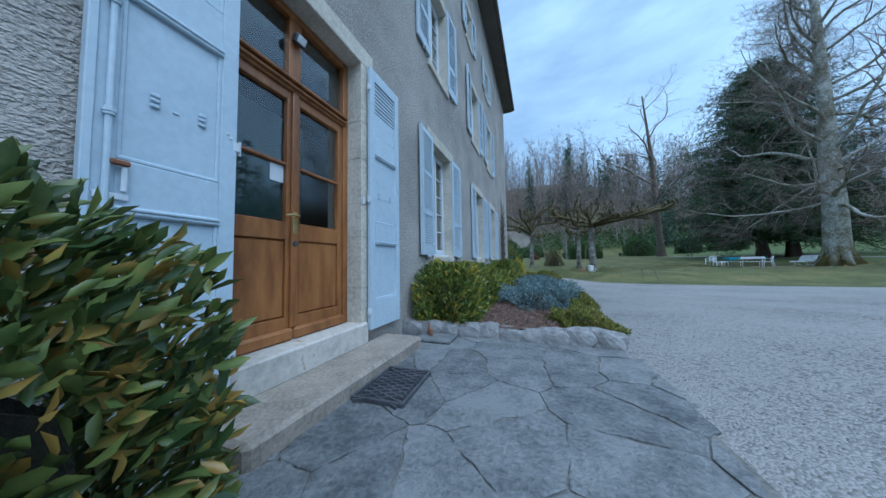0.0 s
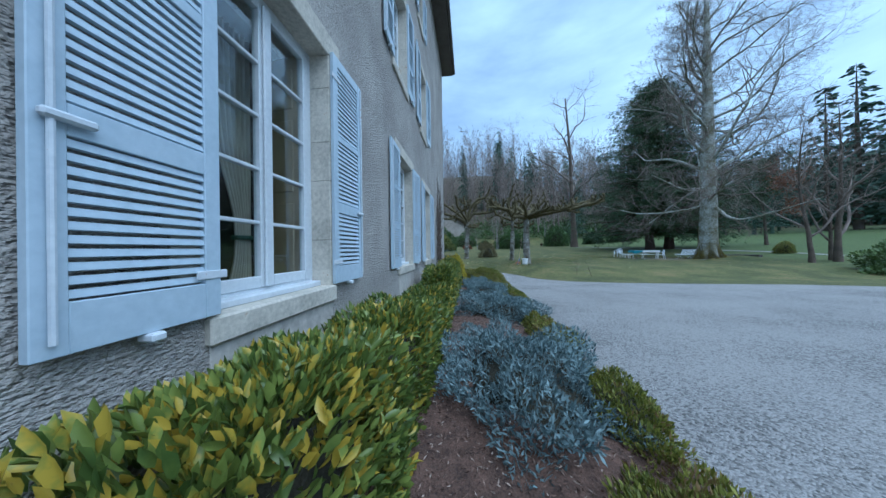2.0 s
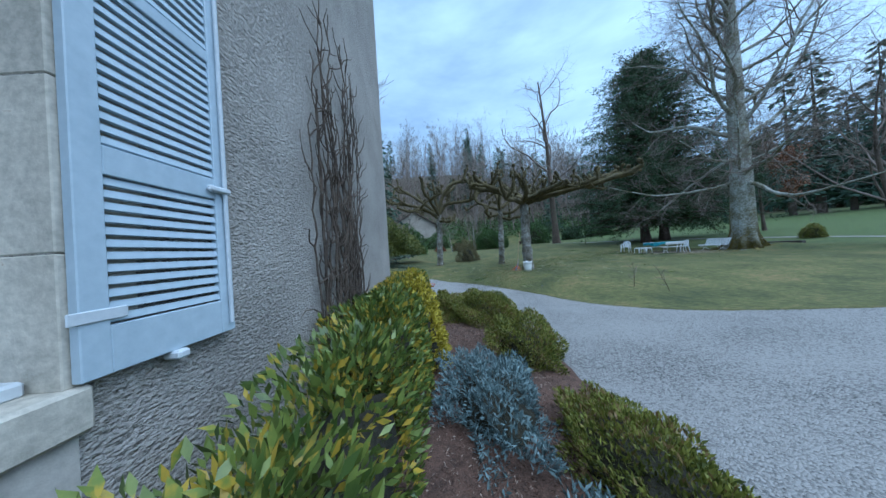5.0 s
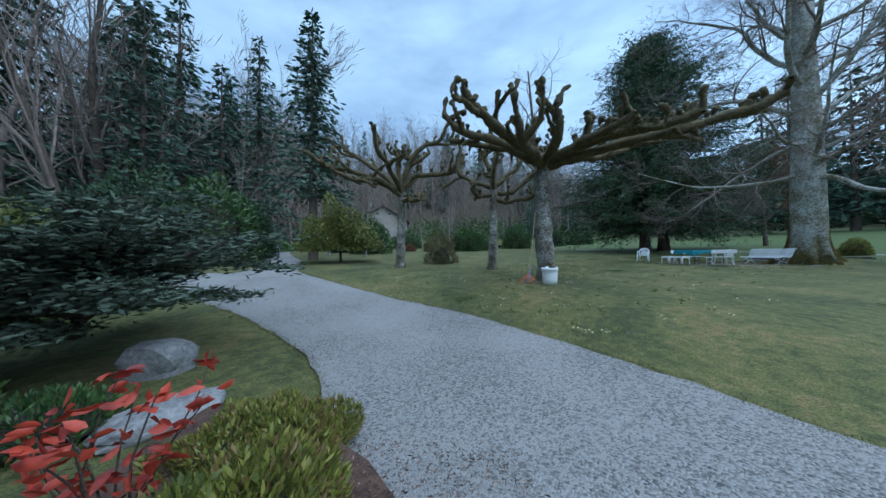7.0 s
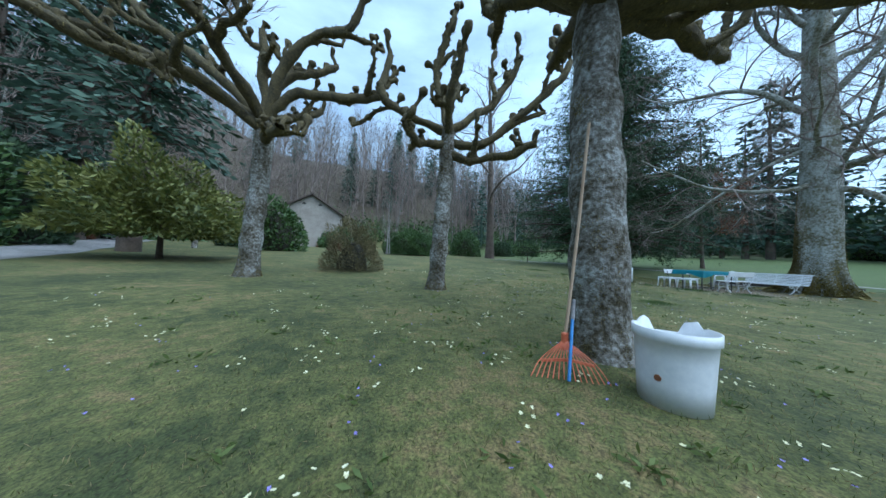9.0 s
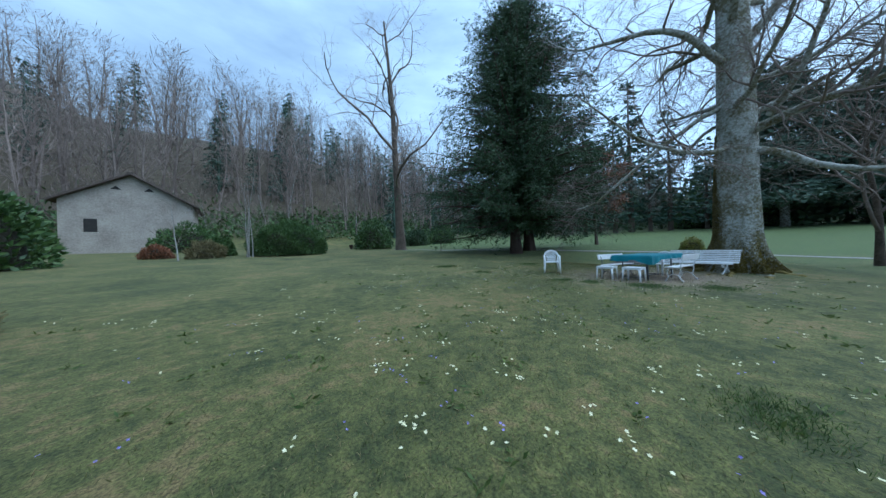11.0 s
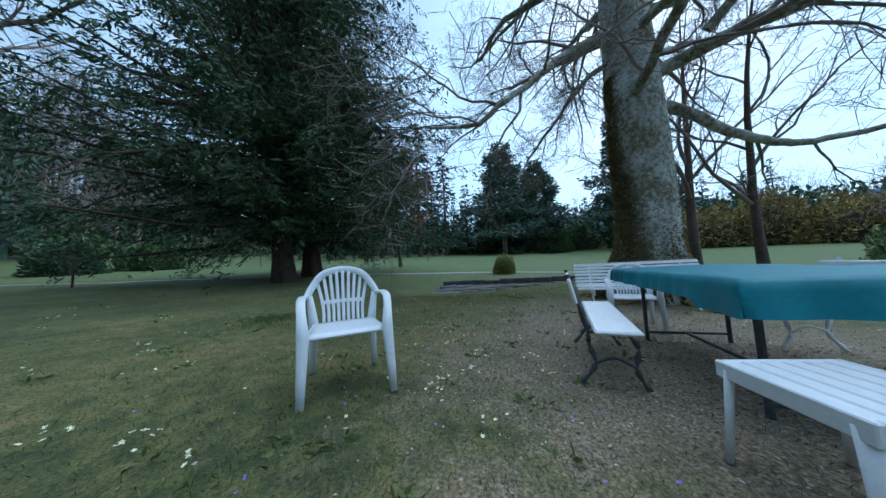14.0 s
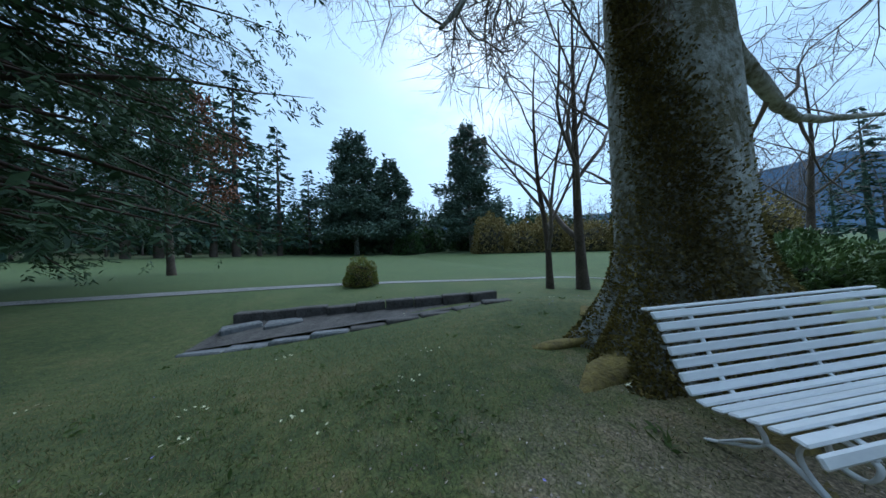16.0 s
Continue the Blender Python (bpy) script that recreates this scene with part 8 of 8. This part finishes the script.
def pebbles(name, label, pts, size, material, seed):
    """Loose stones: small flattened octahedra lying on the ground."""
    g = np.random.default_rng(seed)
    n = len(pts)
    base = np.array([(1, 0, 0), (0, 1, 0), (-1, 0, 0), (0, -1, 0), (0, 0, 0.8), (0, 0, -0.8)], float)
    tri = np.array([(0, 1, 4), (1, 2, 4), (2, 3, 4), (3, 0, 4), (1, 0, 5), (2, 1, 5), (3, 2, 5), (0, 3, 5)])
    s = size * g.uniform(0.5, 1.4, (n, 1, 1)) * g.uniform(0.6, 1.2, (n, 1, 3))
    a = g.uniform(0, 6.28, n)
    R = np.zeros((n, 3, 3))
    R[:, 0, 0], R[:, 0, 1], R[:, 1, 0], R[:, 1, 1], R[:, 2, 2] = np.cos(a), -np.sin(a), np.sin(a), np.cos(a), 1
    v = np.einsum("nij,nkj->nki", R, base[None] * s + g.normal(0, 0.15, (n, 6, 3)) * s)
    v = v + np.asarray(pts)[:, None]
    F = (tri[None] + 6 * np.arange(n)[:, None, None]).reshape(-1, 3)
    return tagged(put_mesh(name, v.reshape(-1, 3), F, material), label, "gravel", kind="stuff")


g = np.random.default_rng(71)
p = np.concatenate([np.stack([g.uniform(2.3, 5.5, 5000), g.uniform(5, 20, 5000)], 1), np.stack([g.uniform(-1, 5.5, 11000), g.uniform(20.5, 30, 11000)], 1)])
p = p[inside(p, GPOLY)]
pebbles("loose_gravel", "loose pale gravel stones on the drive", np.c_[p, ground_z(p[:, 0], p[:, 1]) + 0.012], 0.0075, M_PEBBLE, 72)
p = np.stack([g.uniform(0.85, 2.6, 26000), g.uniform(7.9, 24, 26000)], 1)
P = np.c_[p, ground_z(p[:, 0], p[:, 1]) + 0.047 + bank(p[:, 0])]
V, F = blades(P, g.normal(0, 1, P.shape) * (1, 1, 0.3), g.uniform(0.018, 0.05, len(P)), 0.009, fold=0.3)
M_CHIP = surf("bark chip", (0.045, 0.026, 0.02), (0.20, 0.125, 0.09), 6, 30, 0.9, 0, coords="World", per="island", vary=0.8, third=(0.34, 0.27, 0.22), third_at=0.64)
tagged(put_mesh("bark_chips", V, F, M_CHIP), "shredded bark mulch on the bed", "mulch", kind="stuff")

# ---- flagstones, last ----
g = np.random.default_rng(81)
cells = []
gy_ = np.arange(-1.4, 8.0, 0.46)
for r, y in enumerate(gy_):
    for x in np.arange(0.05 + 0.27 * (r % 2), 2.9, 0.56):
        cells.append((x + g.normal(0, 0.17), y + g.normal(0, 0.16)))
cells = [c for c in cells if g.random() > 0.2]
cells = np.array(cells)


def clip(poly, n, c):
    out = []
    for a, b in zip(poly, poly[1:] + poly[:1]):
        da, db = a[0] * n[0] + a[1] * n[1] - c, b[0] * n[0] + b[1] * n[1] - c
        if da <= 0:
            out.append(a)
        if (da < 0) != (db < 0):
            u = da / (da - db)
            out.append((a[0] + (b[0] - a[0]) * u, a[1] + (b[1] - a[1]) * u))
    return out


for i, c in enumerate(cells):
    poly = [(0.02, -2.0), (2.62 + 0.05 * math.sin(c[1] * 3), -2.0), (2.62 + 0.05 * math.sin(c[1] * 3), 7.72), (0.02, 7.72)]
    for j, d in enumerate(cells):
        if i == j or np.hypot(*(d - c)) > 2.2:
            continue
        n = (d - c) / np.hypot(*(d - c))
        m = (c + d) / 2
        poly = clip(poly, n, float(n @ m) - 0.006)
        if len(poly) < 3:
            break
    if len(poly) < 3:
        continue
    q = np.array(poly)
    mid = q.mean(0)
    if np.hypot(*(q - mid).T).max() < 0.1:
        continue
    ring = []
    for a, b in zip(q, np.roll(q, -1, axis=0)):
        k = max(1, int(np.hypot(*(b - a)) / 0.06))
        for u in range(k):
            w = g.normal(0, 0.009, 2) if u else 0
            ring.append(a + (b - a) * u / k + w)
    ring = np.array(ring)
    z1 = 0.028 + g.uniform(0, 0.006)
    tilt = g.normal(0, 0.004, 2)
    n = len(ring)
    inner = mid + (ring - mid) * (1 - 0.006 / np.maximum(0.1, np.hypot(*(ring - mid).T)))[:, None]
    vs = [(x, y, 0.012) for x, y in ring] + [(x, y, z1 - 0.003) for x, y in ring] + [(x, y, z1 + tilt @ ((x, y) - mid)) for x, y in inner]
    fs = [(k, (k + 1) % n, n + (k + 1) % n, n + k) for k in range(n)] + [(n + k, n + (k + 1) % n, 2 * n + (k + 1) % n, 2 * n + k) for k in range(n)] + [tuple(range(2 * n, 3 * n))]
    put_mesh("flagstone", vs, fs, M_STONE, paving_bed)
